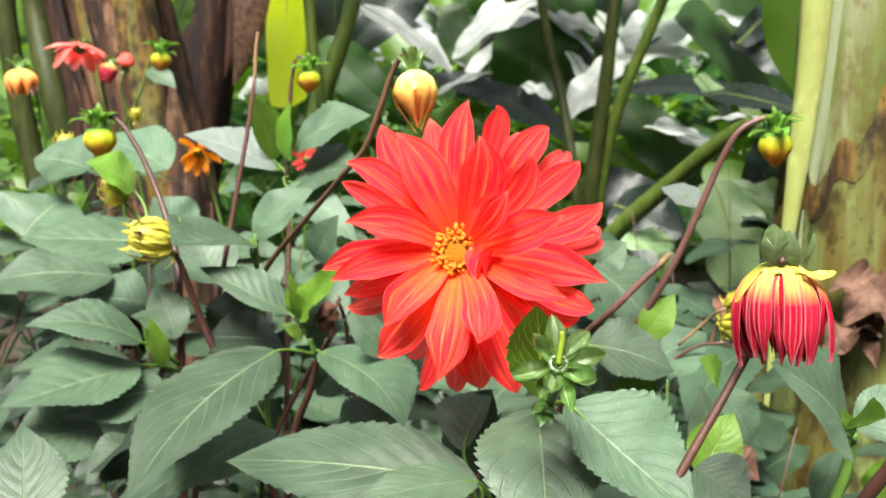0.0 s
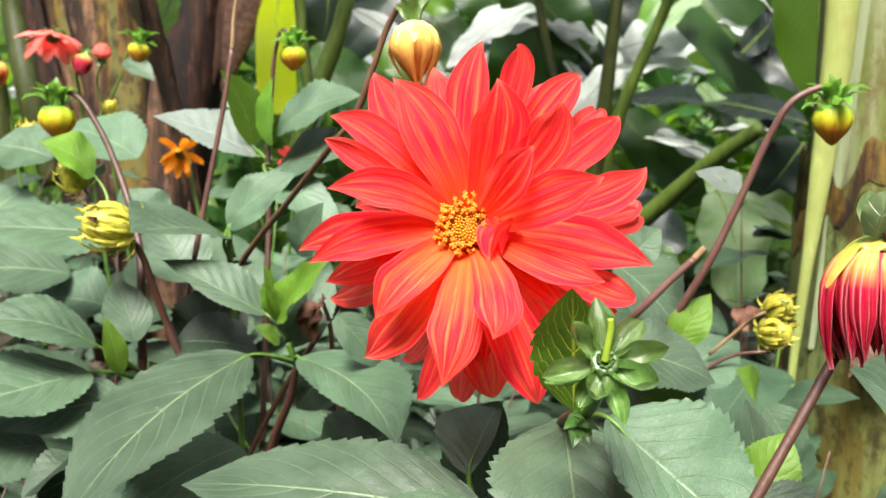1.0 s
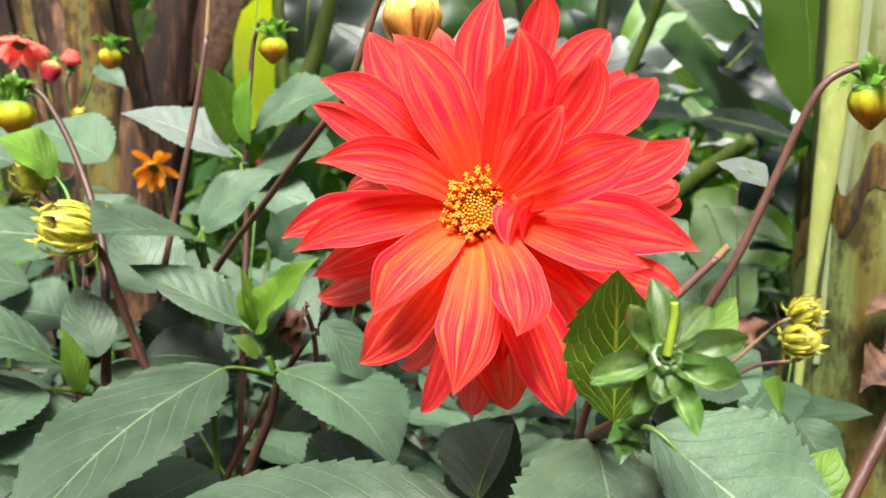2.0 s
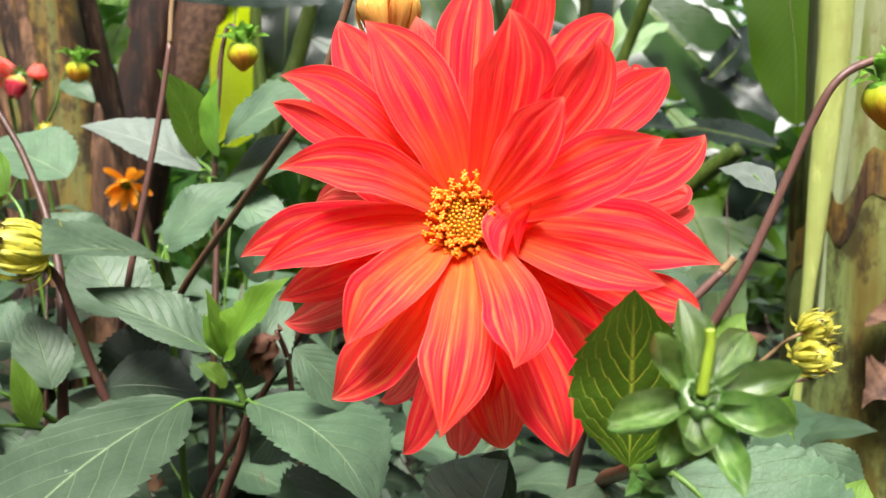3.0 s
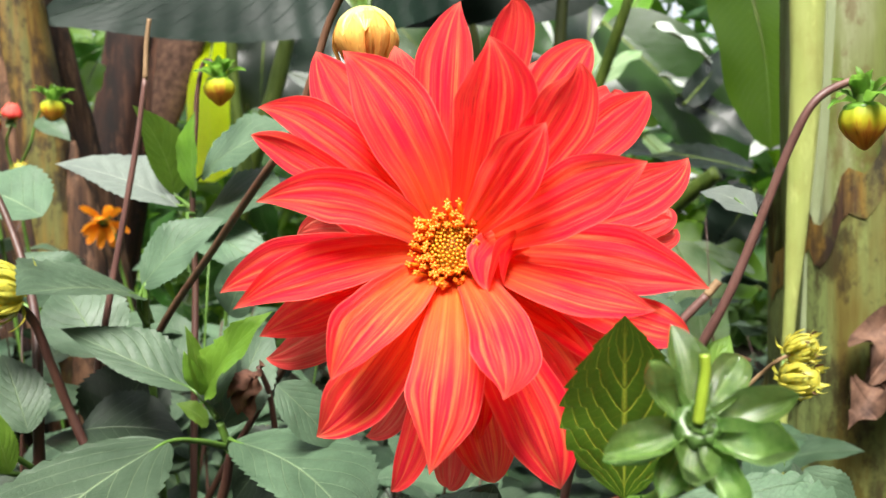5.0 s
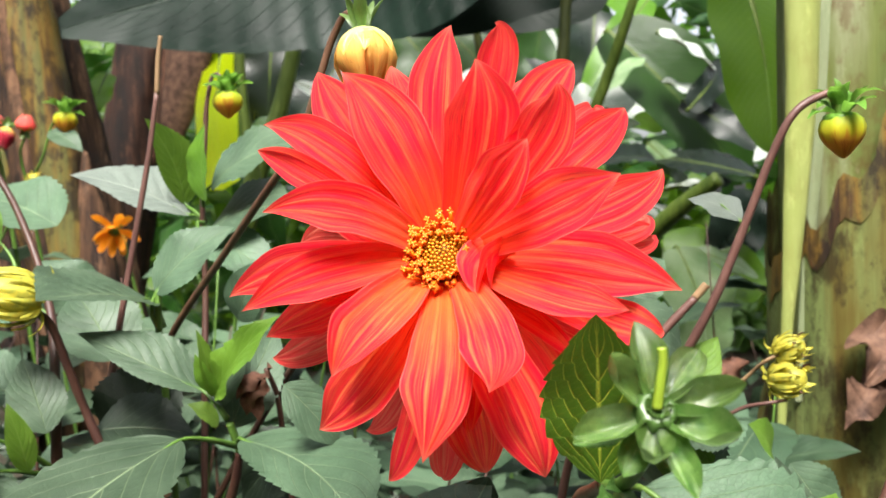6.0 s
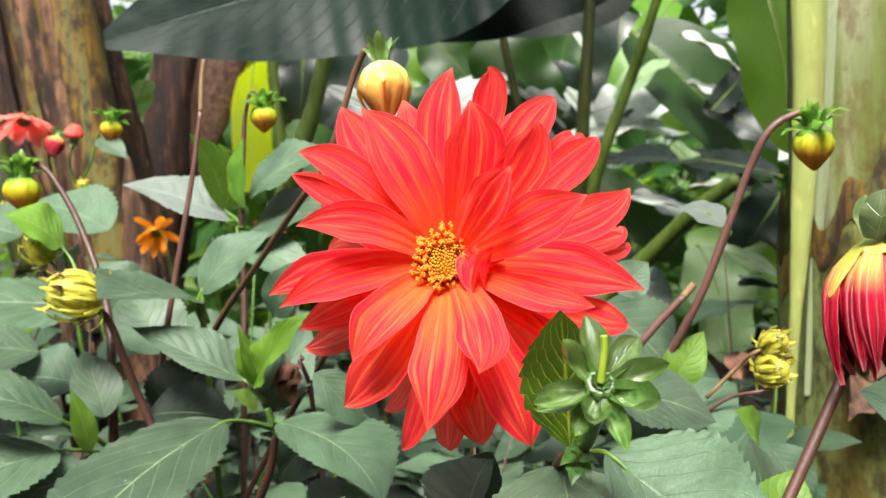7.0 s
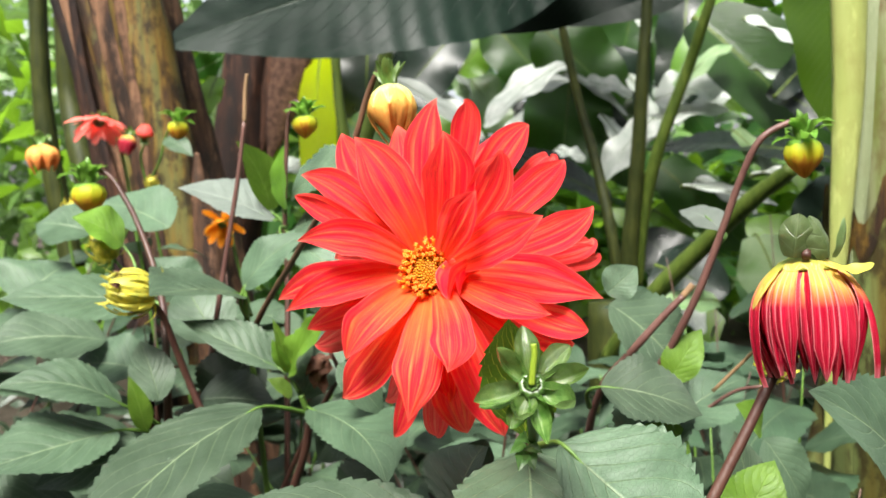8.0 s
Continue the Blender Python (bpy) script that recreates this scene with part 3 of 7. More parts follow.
def revolve_mesh(name, profile, sides=24, ribs=0, depth=0.0):
    """A body of revolution about x; profile is (along, radius)."""
    verts, faces, uvs = [], [], []
    n = len(profile)
    for i, (x, r) in enumerate(profile):
        for k in range(sides):
            w = 2 * math.pi * k / sides
            q = r * (1 + depth * (abs(math.sin(ribs * w / 2)) - 0.5)) if ribs else r
            verts.append((x, q * math.cos(w), q * math.sin(w)))
            uvs.append((i / (n - 1), k / sides))
    for i in range(n - 1):
        for k in range(sides):
            j = (k + 1) % sides
            faces.append((i * sides + k, (i + 1) * sides + k, (i + 1) * sides + j, i * sides + j))
    faces.append(tuple(range(sides)))
    faces.append(tuple((n - 1) * sides + k for k in range(sides))[::-1])
    mesh = bpy.data.meshes.new(name)
    mesh.from_pydata(verts, [], faces)
    layer = mesh.uv_layers.new(name="UVMap")
    layer.data.foreach_set("uv", [c for loop in mesh.loops for c in uvs[loop.vertex_index]])
    return mesh


def ray_petal(head, frame_m, angle, r, height, width, arch, inner=0.006, start=0.0, material=None, cup=0.0, fold=0.0, roll=0.0, shape=0.7, tip=1.35, twist=0.0, name="petal", wave=0.02, sweep=0.0):
    """A petal of a flower head: angle and radius of its tip in the flower's plane, height of the tip over it."""
    SEED[0] += 1
    a = radians(angle)
    out = Vector((math.cos(a), math.sin(a), 0))
    b = out * inner + Vector((0, 0, start))
    t = out * r + Vector((0, 0, height))
    mesh = blade_mesh(name, (t - b).length, width, arch, fold, 0, 28, 16, shape, wave, tip, SEED[0], twist, cup=cup, base=0.3, sweep=sweep, ridge=0.014)
    side = out.cross(Vector((0, 0, 1)))
    n = Vector((0, 0, 1)) * math.cos(radians(roll)) + side * math.sin(radians(roll))
    return part(name, mesh, material or PETAL, head, "", frame_m @ basis(b, t - b, n))


def bloom_petal(head, tip, mid, width, angle, start, cup=0.1, roll=0, material=None, inner=0.006, peak=0.58):
    """A petal of the large bloom, in the bloom's own frame: it leaves the disc at an angle, bends through mid and ends in a pointed tip.
    cup: how far its edges rise; they roll in further towards the tip."""
    SEED[0] += 1
    rng = random.Random(SEED[0])
    a = radians(angle)
    b, c, e = Vector((inner * math.cos(a), inner * math.sin(a), start)), Vector(mid), Vector(tip)
    ctrl = (c - b * 0.2025 - e * 0.3025) / 0.495
    nu, nv = 34, 18
    verts, faces, uvs = [], [], []
    ph, lean = rng.uniform(0, 6), rng.uniform(-0.12, 0.12)
    for i in range(nu + 1):
        u = i / nu
        p = b * (1 - u) ** 2 + ctrl * (2 * u * (1 - u)) + e * u * u
        d = ((ctrl - b) * (1 - u) + (e - ctrl) * u).normalized()
        y = Vector((0, 0, 1)).cross(d).normalized()
        y = Matrix.Rotation(radians(roll) * min(1.0, u * 1.5) + lean * u, 3, d) @ y
        n = d.cross(y)
        t = max(0.0, (u - peak) / (1 - peak))
        f = (0.38 + 0.62 * math.sin(math.pi / 2 * min(1.0, u / peak))) * (1 - t ** 1.65) * (1 - 0.4 * t * t)
        edge = 1 + 0.03 * math.sin(u * 11 + ph) + 0.02 * math.sin(u * 23 + 2 * ph)
        hw = 0.5 * width * f
        deep = cup * (0.7 + 1.6 * u ** 4)
        for j in range(nv + 1):
            v = 2 * j / nv - 1
            z = deep * width * f * v * v
            z += 0.055 * width * f * (math.exp(-((abs(v) - 0.0) / 0.13) ** 2) * -0.8 - math.exp(-((abs(v) - 0.52) / 0.14) ** 2))
            z += 0.035 * width * f * abs(v) ** 3 * math.sin(u * 14 + ph + (2.1 if v > 0 else 0))
            verts.append(p + y * (hw * v * (edge if v > 0 else 2 - edge)) + n * z)
            uvs.append((u, (v + 1) / 2))
    row = nv + 1
    for i in range(nu):
        for j in range(nv):
            faces.append((i * row + j, (i + 1) * row + j, (i + 1) * row + j + 1, i * row + j + 1))
    mesh = bpy.data.meshes.new("petal")
    mesh.from_pydata(verts, [], faces)
    layer = mesh.uv_layers.new(name="UVMap")
    layer.data.foreach_set("uv", [q for loop in mesh.loops for q in uvs[loop.vertex_index]])
    return part("petal", mesh, material or PETAL, head, "", HEAD_POSE)


def bract_ring(head, m, count, length, width, spread, start, material, bend=0.12, name="bract", offset=0.0, cup=0.12, jitter=0.2, tip=1.1, loose=0.2, wave=0.03, fold=0.0):
    """Bracts round a neck, along x of m: spread is the angle from the axis, in degrees."""
    rng = random.Random(count * 7 + int(spread))
    for k in range(count):
        w = 2 * math.pi * (k + offset + rng.uniform(-jitter, jitter)) / count
        out = Vector((0, math.cos(w), math.sin(w)))
        s = radians(spread * rng.uniform(1 - loose, 1 + loose))
        d = Vector((math.cos(s), 0, 0)) + out * math.sin(s)
        n = Vector((-math.sin(s), 0, 0)) + out * math.cos(s)
        SEED[0] += 1
        mesh = blade_mesh(name, length * rng.uniform(1 - loose * 0.8, 1 + loose * 0.8), width * rng.uniform(1 - loose * 0.4, 1 + loose * 0.4), bend * rng.uniform(0.6, 1.5), fold, 0, 14, 8, 0.6, wave, tip, SEED[0], cup=cup, base=0.5)
        part(name, mesh, material, head, "", m @ basis(out * start, d, n))


def skirt_mesh(name, length, width, a0, da, profile, start=0.0, fold=0.0, seed=0, nu=20, nv=6, tip=0.7, hold=0.45, ribs=0.0):
    """A petal of a closed or half-open bud: it follows the bud's outline round the x axis; profile gives the radius from neck to tip."""
    rng = random.Random(seed)
    verts, faces, uvs = [], [], []
    ph = rng.uniform(0, 6)
    for i in range(nu + 1):
        u = i / nu
        k = u * (len(profile) - 1)
        j = min(int(k), len(profile) - 2)
        (x0, r0), (x1, r1) = profile[j], profile[j + 1]
        x, r = x0 + (x1 - x0) * (k - j), r0 + (r1 - r0) * (k - j)
        f = min(1.0, (u + 0.12) / 0.3) * (1 - max(0.0, u - hold) / (1 - hold)) ** tip
        for q in range(nv + 1):
            v = 2 * q / nv - 1
            a = a0 + da * v * f
            rr = width * 0.5 * (r + start + fold * (1 - abs(v)) * u + 0.012 * math.sin(9 * u + ph) * abs(v) + ribs * math.cos(v * 9.4) * min(1.0, 2 * u))
            verts.append((x * length, rr * math.cos(a), rr * math.sin(a)))
            uvs.append((u, (v + 1) / 2))
    row = nv + 1
    for i in range(nu):
        for q in range(nv):
            faces.append((i * row + q, i * row + q + 1, (i + 1) * row + q + 1, (i + 1) * row + q))
    mesh = bpy.data.meshes.new(name)
    mesh.from_pydata(verts, [], faces)
    layer = mesh.uv_layers.new(name="UVMap")
    layer.data.foreach_set("uv", [c for loop in mesh.loops for c in uvs[loop.vertex_index]])
    return mesh



# ---- ground and distance ----
def ground_sheet():
    bm = bmesh.new()
    n = 60
    grid = []
    for i in range(n + 1):
        for j in range(n + 1):
            a, b = 2 * i / n - 1, 2 * j / n - 1
            x, y = 150 * a * abs(a) ** 2, 150 * b * abs(b) ** 2
            near = max(0, 1 - math.hypot(x, y) / 12)
            grid.append(bm.verts.new((x, y, 0.06 * near * noise.noise((x * 1.7, y * 1.7, 0)))))
    for i in range(n):
        for j in range(n):
            bm.faces.new([grid[k] for k in (i * (n + 1) + j, (i + 1) * (n + 1) + j, (i + 1) * (n + 1) + j + 1, i * (n + 1) + j + 1)])
    ob = part("ground", bm, SOIL, None)
    return tagged(ob, "bare dark garden soil under the plants", "ground", kind="structure")


ground_sheet()


def leaf_mass(name, count, place, size, material, label, category, seed):
    """Many small folded leaves in one mesh."""
    rng = random.Random(seed)
    verts, faces, uvs = [], [], []
    for _ in range(count):
        c = Vector(place(rng))
        d = Vector((rng.uniform(-1, 1), rng.uniform(-1, 1), rng.uniform(-0.9, 0.4))).normalized()
        nn = Vector((rng.uniform(-0.7, 0.7), rng.uniform(-1, 0.4), rng.uniform(0.1, 1)))
        m = basis(c, d, nn)
        s = size * rng.uniform(0.6, 1.5)
        k = len(verts)
        for u, v, z in ((0, 0, 0), (0.4, 0.26, 0.06), (0.45, 0, 0.1), (0.4, -0.26, 0.06), (1, 0, -0.08)):
            verts.append(m @ Vector((u * s, v * s, z * s)))
            uvs.append((u, v + 0.5))
        faces += [(k, k + 2, k + 1), (k, k + 3, k + 2), (k + 1, k + 2, k + 4), (k + 2, k + 3, k + 4)]
    mesh = bpy.data.meshes.new(name)
    mesh.from_pydata(verts, [], faces)
    layer = mesh.uv_layers.new(name="UVMap")
    layer.data.foreach_set("uv", [q for loop in mesh.loops for q in uvs[loop.vertex_index]])
    return tagged(part(name, mesh, material, None), label, category, kind="stuff")


def far_place(rng):
    y = rng.uniform(5.0, 9.0)
    x = rng.uniform(-1, 1) * (y * 0.9 + 1)
    top = 1.0 + 1.3 * noise.noise((x * 0.55, y * 0.3, 3.1)) + 0.5 * noise.noise((x * 1.9, y, 7.0))
    top += 1.9 if x < -0.12 * y else 0.0
    return (x, y, rng.uniform(0, 1) ** 0.8 * max(0.4, 0.8 * top + 0.2))


leaf_mass("distant_shrubs", 26000, far_place, 0.16, HEDGE, "sunlit green shrubs far behind the banana plants", "shrubs", 3)


def middle_place(rng):
    y = rng.uniform(3.2, 4.6)
    x = rng.uniform(-1, 1) * y * 0.75
    return (x, y, 0.5 + rng.uniform(0, 1) ** 1.2 * ((1.7 if x < -0.2 * y else 0.75) + 0.5 * noise.noise((x * 1.3, y, 2.0))))


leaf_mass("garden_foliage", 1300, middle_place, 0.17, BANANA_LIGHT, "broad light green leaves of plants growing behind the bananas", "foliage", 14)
def shade_place(rng):
    y = rng.uniform(3.3, 4.8)
    x = rng.uniform(-0.3, 0.75) * y
    return (x, y, 0.5 + rng.uniform(0, 1) * (1.5 + 0.5 * noise.noise((x * 1.3, y, 2.0))))


# added to close sky gaps; its shade is only the darker leaf colour
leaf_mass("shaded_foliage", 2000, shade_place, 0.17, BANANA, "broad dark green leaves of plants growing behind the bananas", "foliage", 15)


def low_place(rng):
    x, y = rng.gauss(-0.15, 0.85), 0.3 + abs(rng.gauss(0, 1.15))
    return (x, y, rng.uniform(0.03, 0.42))


# added filler over the soil, coloured dark to deepen the gaps
leaf_mass("ground_cover", 9500, low_place, 0.085, LEAF_DARK, "low ground cover added under the dahlias, shade put into its dark green", "ground cover", 17)


def side_place(rng):
    a = rng.uniform(math.pi * 0.95, math.pi * 2.05)
    r = rng.uniform(4.2, 6.5)
    return (r * math.cos(a), r * math.sin(a), rng.uniform(0, 5.0))


# added out of view: cuts off low sky light from behind the camera
leaf_mass("surrounding_trees", 16000, side_place, 0.34, HEDGE, "unseen dense greenery added behind the viewpoint to block low sky", "trees", 9)



# ---- banana plants ----
def pseudostem(parent, points, r0, r1, material, name="pseudostem", label="", ridges=5, sides=36, squash=1.0):
    """A banana trunk: a tapered column with overlapping sheaths that stand proud of one another."""
    path = smooth_path(points, 10)
    n = len(path)
    verts, faces = [], []
    for i, q in enumerate(path):
        r = r0 + (r1 - r0) * i / (n - 1)
        for k in range(sides):
            w = 2 * math.pi * k / sides
            lap = (w * ridges / (2 * math.pi) + 0.9 * math.sin(i * 0.11 + ridges)) % 1.0
            rr = r * (0.94 + 0.09 * lap + 0.03 * noise.noise((math.cos(w) * 3, math.sin(w) * 3, q.z * 2.5 + ridges)))
            verts.append((q.x - path[0].x + rr * math.cos(w), q.y - path[0].y + rr * squash * math.sin(w), q.z - path[0].z))
    for i in range(n - 1):
        for k in range(sides):
            j = (k + 1) % sides
            faces.append((i * sides + k, i * sides + j, (i + 1) * sides + j, (i + 1) * sides + k))
    faces.append(tuple((n - 1) * sides + k for k in range(sides)))
    mesh = bpy.data.meshes.new(name)
    mesh.from_pydata(verts, [], faces)
    return part(name, mesh, material, parent, label, Matrix.Translation(path[0]))


def banana_leaf(parent, base, tip, width, normal, bend=0.08, fold=0.12, material=None, rib=0.006, wave=0.03, label="", shape=0.4, tip_shape=0.9, nu=56, ruffle=0.0):
    """A long blade with a pale midrib standing proud under it."""
    SEED[0] += 1
    b, t = Vector(base), Vector(tip)
    ln = (t - b).length
    m = basis(b, t - b, normal)
    blade = part("blade", blade_mesh("blade", ln, width, bend, fold, 0, 150 if ruffle else nu, 12, shape, wave, tip_shape, SEED[0], base=0.25, ruffle=ruffle), material or BANANA, parent, label, m)
    pts = [m @ Vector((ln * u, 0, 4 * bend * ln * u * (1 - u) - rib * 0.6)) for u in (-0.02, 0.2, 0.4, 0.6, 0.8, 0.97)]
    stem(blade, pts, rib, rib * 0.35, PETIOLE, "midrib", sides=8, steps=5)
    return blade


banana_right = thing("banana_plant", (0.540, 1.020, 0.000), "tall banana plant with pale green mottled pseudostem beside the dahlias", "banana plant", "banana plants")
pseudostem(banana_right, [(0.546, 1.050, 0.000), (0.536, 1.050, 0.400), (0.527, 1.050, 0.800), (0.518, 1.050, 1.200), (0.494, 1.050, 2.200)], 0.108, 0.075, TRUNK_GREEN, "pseudostem", label="pale green banana pseudostem with brown scars")
def tapered_band(parent, points, radii, squash, material, name, label):
    """A leaf stalk's edge lying along a trunk: its width grows upwards."""
    path = smooth_path(points, 6)
    n, sides = len(path), 20
    verts, faces = [], []
    for i, q in enumerate(path):
        k = i / (n - 1) * (len(radii) - 1)
        j = min(int(k), len(radii) - 2)
        r = radii[j] + (radii[j + 1] - radii[j]) * (k - j)
        for c in range(sides):
            w = 2 * math.pi * c / sides
            verts.append((q.x - path[0].x + r * math.cos(w), q.y - path[0].y + r * squash * math.sin(w), q.z - path[0].z))
    for i in range(n - 1):
        for c in range(sides):
            d = (c + 1) % sides
            faces.append((i * sides + c, i * sides + d, (i + 1) * sides + d, (i + 1) * sides + c))
    mesh = bpy.data.meshes.new(name)
    mesh.from_pydata(verts, [], faces)
    return part(name, mesh, material, parent, label, Matrix.Translation(path[0]))


tapered_band(banana_right, [(0.394, 1.000, 0.560), (0.398, 0.995, 0.700), (0.403, 0.990, 0.802), (0.406, 0.990, 0.836), (0.411, 0.990, 0.902), (0.416, 0.990, 0.967), (0.420, 0.990, 1.030), (0.421, 0.990, 1.092), (0.423, 0.990, 1.207), (0.440, 1.000, 1.700), (0.455, 1.010, 2.200)], (0.003, 0.005, 0.007, 0.009, 0.012, 0.0145, 0.0165, 0.018, 0.021, 0.03, 0.035), 0.7, TRUNK_YELLOW, "leaf_sheath", "yellow green sheath edge")


# added pale band that paints the trunk's whitish sheen stripe
tapered_band(banana_right, [(0.424, 1.012, 0.700), (0.432, 1.008, 0.836), (0.442, 1.004, 0.967), (0.450, 1.000, 1.092), (0.455, 0.998, 1.207), (0.474, 1.005, 1.700), (0.488, 1.010, 2.200)], (0.004, 0.006, 0.009, 0.011, 0.013, 0.016, 0.018), 0.5, TRUNK_SHEEN, "sheen_band", "whitish band painting a sheen onto the trunk")


def wrapped_sheath(parent, axis, r0, r1, middle, sway, material, edge):
    """An old outer sheath wrapped round a trunk: its torn upper edge climbs from one side to the other."""
    sides, rows = 96, 26
    for name, mat, low, high, grow, label in (("leaf_sheath", material, 0.0, 1.0, 0.0, "mottled brown and yellow outer sheath"), ("sheath_edge", edge, 0.955, 1.003, 0.0015, "torn dark brown edge of the sheath")):
        verts, faces = [], []
        for i in range(rows + 1):
            for k in range(sides):
                w = 2 * math.pi * k / sides
                top = middle + sway * math.cos(w) + 0.025 * noise.noise((math.cos(w) * 5, math.sin(w) * 5, 1)) + 0.03 * noise.noise((math.cos(w) * 16, math.sin(w) * 16, 4))
                z = top * (low + (high - low) * i / rows)
                q = Vector(axis[0]).lerp(Vector(axis[1]), z / 2.2)
                f = z / top
                r = (r0 + (r1 - r0) * f + grow) * (1 + 0.05 * noise.noise((math.cos(w) * 2.5, math.sin(w) * 2.5, z * 3)) + 0.02 * noise.noise((math.cos(w) * 9, math.sin(w) * 9, z * 8)))
                verts.append((q.x + r * math.cos(w), q.y + r * math.sin(w), z))
        for i in range(rows):
            for k in range(sides):
                j = (k + 1) % sides
                faces.append((i * sides + k, i * sides + j, (i + 1) * sides + j, (i + 1) * sides + k))
        mesh = bpy.data.meshes.new(name)
        mesh.from_pydata(verts, [], faces)
        part(name, mesh, mat, parent, label)


wrapped_sheath(banana_right, ((0.546, 1.050, 0.000), (0.494, 1.050, 2.200)), 0.125, 0.106, 1.06, 0.21, TRUNK_MOTTLED, TRUNK_OCHRE)
pseudostem(banana_right, [(0.377, 1.046, 0.000), (0.414, 1.081, 0.300), (0.451, 1.116, 0.600), (0.466, 1.130, 0.720), (0.476, 1.140, 0.800)], 0.06, 0.006, TRUNK_MOTTLED, "sucker", label="young yellowish banana sucker", ridges=3, sides=24)

banana_left = thing("banana_plant", (-0.620, 1.750, 0.000), "banana plant with fibrous brown weathered pseudostem", "banana plant", "banana plants")
pseudostem(banana_left, [(-0.444, 1.750, 0.000), (-0.535, 1.750, 0.500), (-0.609, 1.750, 0.900), (-0.682, 1.750, 1.300), (-0.866, 1.750, 2.300)], 0.13, 0.115, TRUNK_BROWN, "pseudostem", label="fibrous brown pseudostem", ridges=11, sides=72)
pseudostem(banana_left, [(-0.484, 1.620, 0.500), (-0.544, 1.620, 0.900), (-0.574, 1.620, 1.100), (-0.604, 1.620, 1.300), (-0.755, 1.620, 2.300)], 0.055, 0.05, TRUNK_OCHRE, "leaf_sheath", label="ochre peeling sheath", ridges=3, sides=24)
pseudostem(banana_left, [(-0.445, 1.600, 0.000), (-0.472, 1.600, 0.500), (-0.488, 1.600, 0.800), (-0.497, 1.600, 0.950), (-0.501, 1.600, 1.030)], 0.07, 0.004, TRUNK_BROWN, "leaf_sheath", label="dry torn sheath at the foot", ridges=4, sides=24)
pseudostem(banana_left, [(-0.589, 1.660, 0.550), (-0.642, 1.660, 0.800), (-0.694, 1.660, 1.050), (-0.747, 1.660, 1.300), (-0.831, 1.660, 1.700), (-0.956, 1.660, 2.300)], 0.0242, 0.0176, TRUNK_BROWN, "peel_and_gap_strip", ridges=2, sides=14, squash=0.6)
pseudostem(banana_left, [(-0.526, 1.610, 0.550), (-0.582, 1.610, 0.800), (-0.639, 1.610, 1.050), (-0.695, 1.610, 1.300), (-0.785, 1.610, 1.700), (-0.919, 1.610, 2.300)], 0.0176, 0.0128, TRUNK_OCHRE, "peel_and_gap_strip", ridges=2, sides=14, squash=0.6)
pseudostem(banana_left, [(-0.502, 1.600, 0.550), (-0.553, 1.600, 0.800), (-0.604, 1.600, 1.050), (-0.656, 1.600, 1.300), (-0.738, 1.600, 1.700), (-0.861, 1.600, 2.300)], 0.033, 0.024, TRUNK_BROWN, "peel_and_gap_strip", ridges=2, sides=14, squash=0.6)
pseudostem(banana_left, [(-0.522, 1.620, 0.550), (-0.551, 1.620, 0.800), (-0.579, 1.620, 1.050), (-0.607, 1.620, 1.300), (-0.653, 1.620, 1.700), (-0.721, 1.620, 2.300)], 0.0264, 0.0192, TRUNK_DARK, "peel_and_gap_strip", ridges=2, sides=14, squash=0.6)
pseudostem(banana_left, [(-0.535, 1.575, 0.550), (-0.562, 1.575, 0.800), (-0.589, 1.575, 1.050), (-0.616, 1.575, 1.300), (-0.660, 1.575, 1.700), (-0.725, 1.575, 2.300)], 0.0154, 0.0112, TRUNK_BROWN, "peel_and_gap_strip", ridges=2, sides=14, squash=0.6)
# further narrow strips; the dark ones paint shaded gaps between the sheaths
for side, lean, wide, coat in ((-0.088, 0.010, 0.012, TRUNK_DARK), (-0.040, -0.014, 0.010, TRUNK_DARK), (0.012, 0.008, 0.014, TRUNK_OCHRE), (0.048, -0.010, 0.011, TRUNK_DARK), (0.090, 0.016, 0.013, TRUNK_BROWN)):
    front = 1.75 - math.sqrt(0.128 ** 2 - side ** 2) - 0.004
    pseudostem(banana_left, [(-0.535 + side - lean, front, 0.500), (-0.609 + side, front, 0.900), (-0.655 + side + lean, front, 1.150), (-0.719 + side - lean, front, 1.500), (-0.866 + side, front, 2.300)], wide, wide * 0.8, coat, "peel_and_gap_strip", ridges=2, sides=14, squash=0.5)
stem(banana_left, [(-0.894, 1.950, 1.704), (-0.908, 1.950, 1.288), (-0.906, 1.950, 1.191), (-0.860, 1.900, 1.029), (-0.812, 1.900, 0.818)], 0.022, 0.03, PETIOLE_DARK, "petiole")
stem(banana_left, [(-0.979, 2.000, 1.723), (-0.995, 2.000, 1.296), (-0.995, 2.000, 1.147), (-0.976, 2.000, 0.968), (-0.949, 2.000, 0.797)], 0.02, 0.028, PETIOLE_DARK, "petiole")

banana_dark = thing("banana_plant", (-0.800, 2.850, 0.000), "banana plant with dark reddish brown pseudostem in shade", "banana plant", "banana plants")
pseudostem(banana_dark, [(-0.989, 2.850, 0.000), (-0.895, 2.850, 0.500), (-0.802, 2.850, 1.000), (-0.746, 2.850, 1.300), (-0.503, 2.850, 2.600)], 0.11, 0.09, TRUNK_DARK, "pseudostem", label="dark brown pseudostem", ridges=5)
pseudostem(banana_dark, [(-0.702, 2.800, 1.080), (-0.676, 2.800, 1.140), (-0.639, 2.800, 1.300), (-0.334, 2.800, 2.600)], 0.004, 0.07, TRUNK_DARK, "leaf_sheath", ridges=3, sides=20)
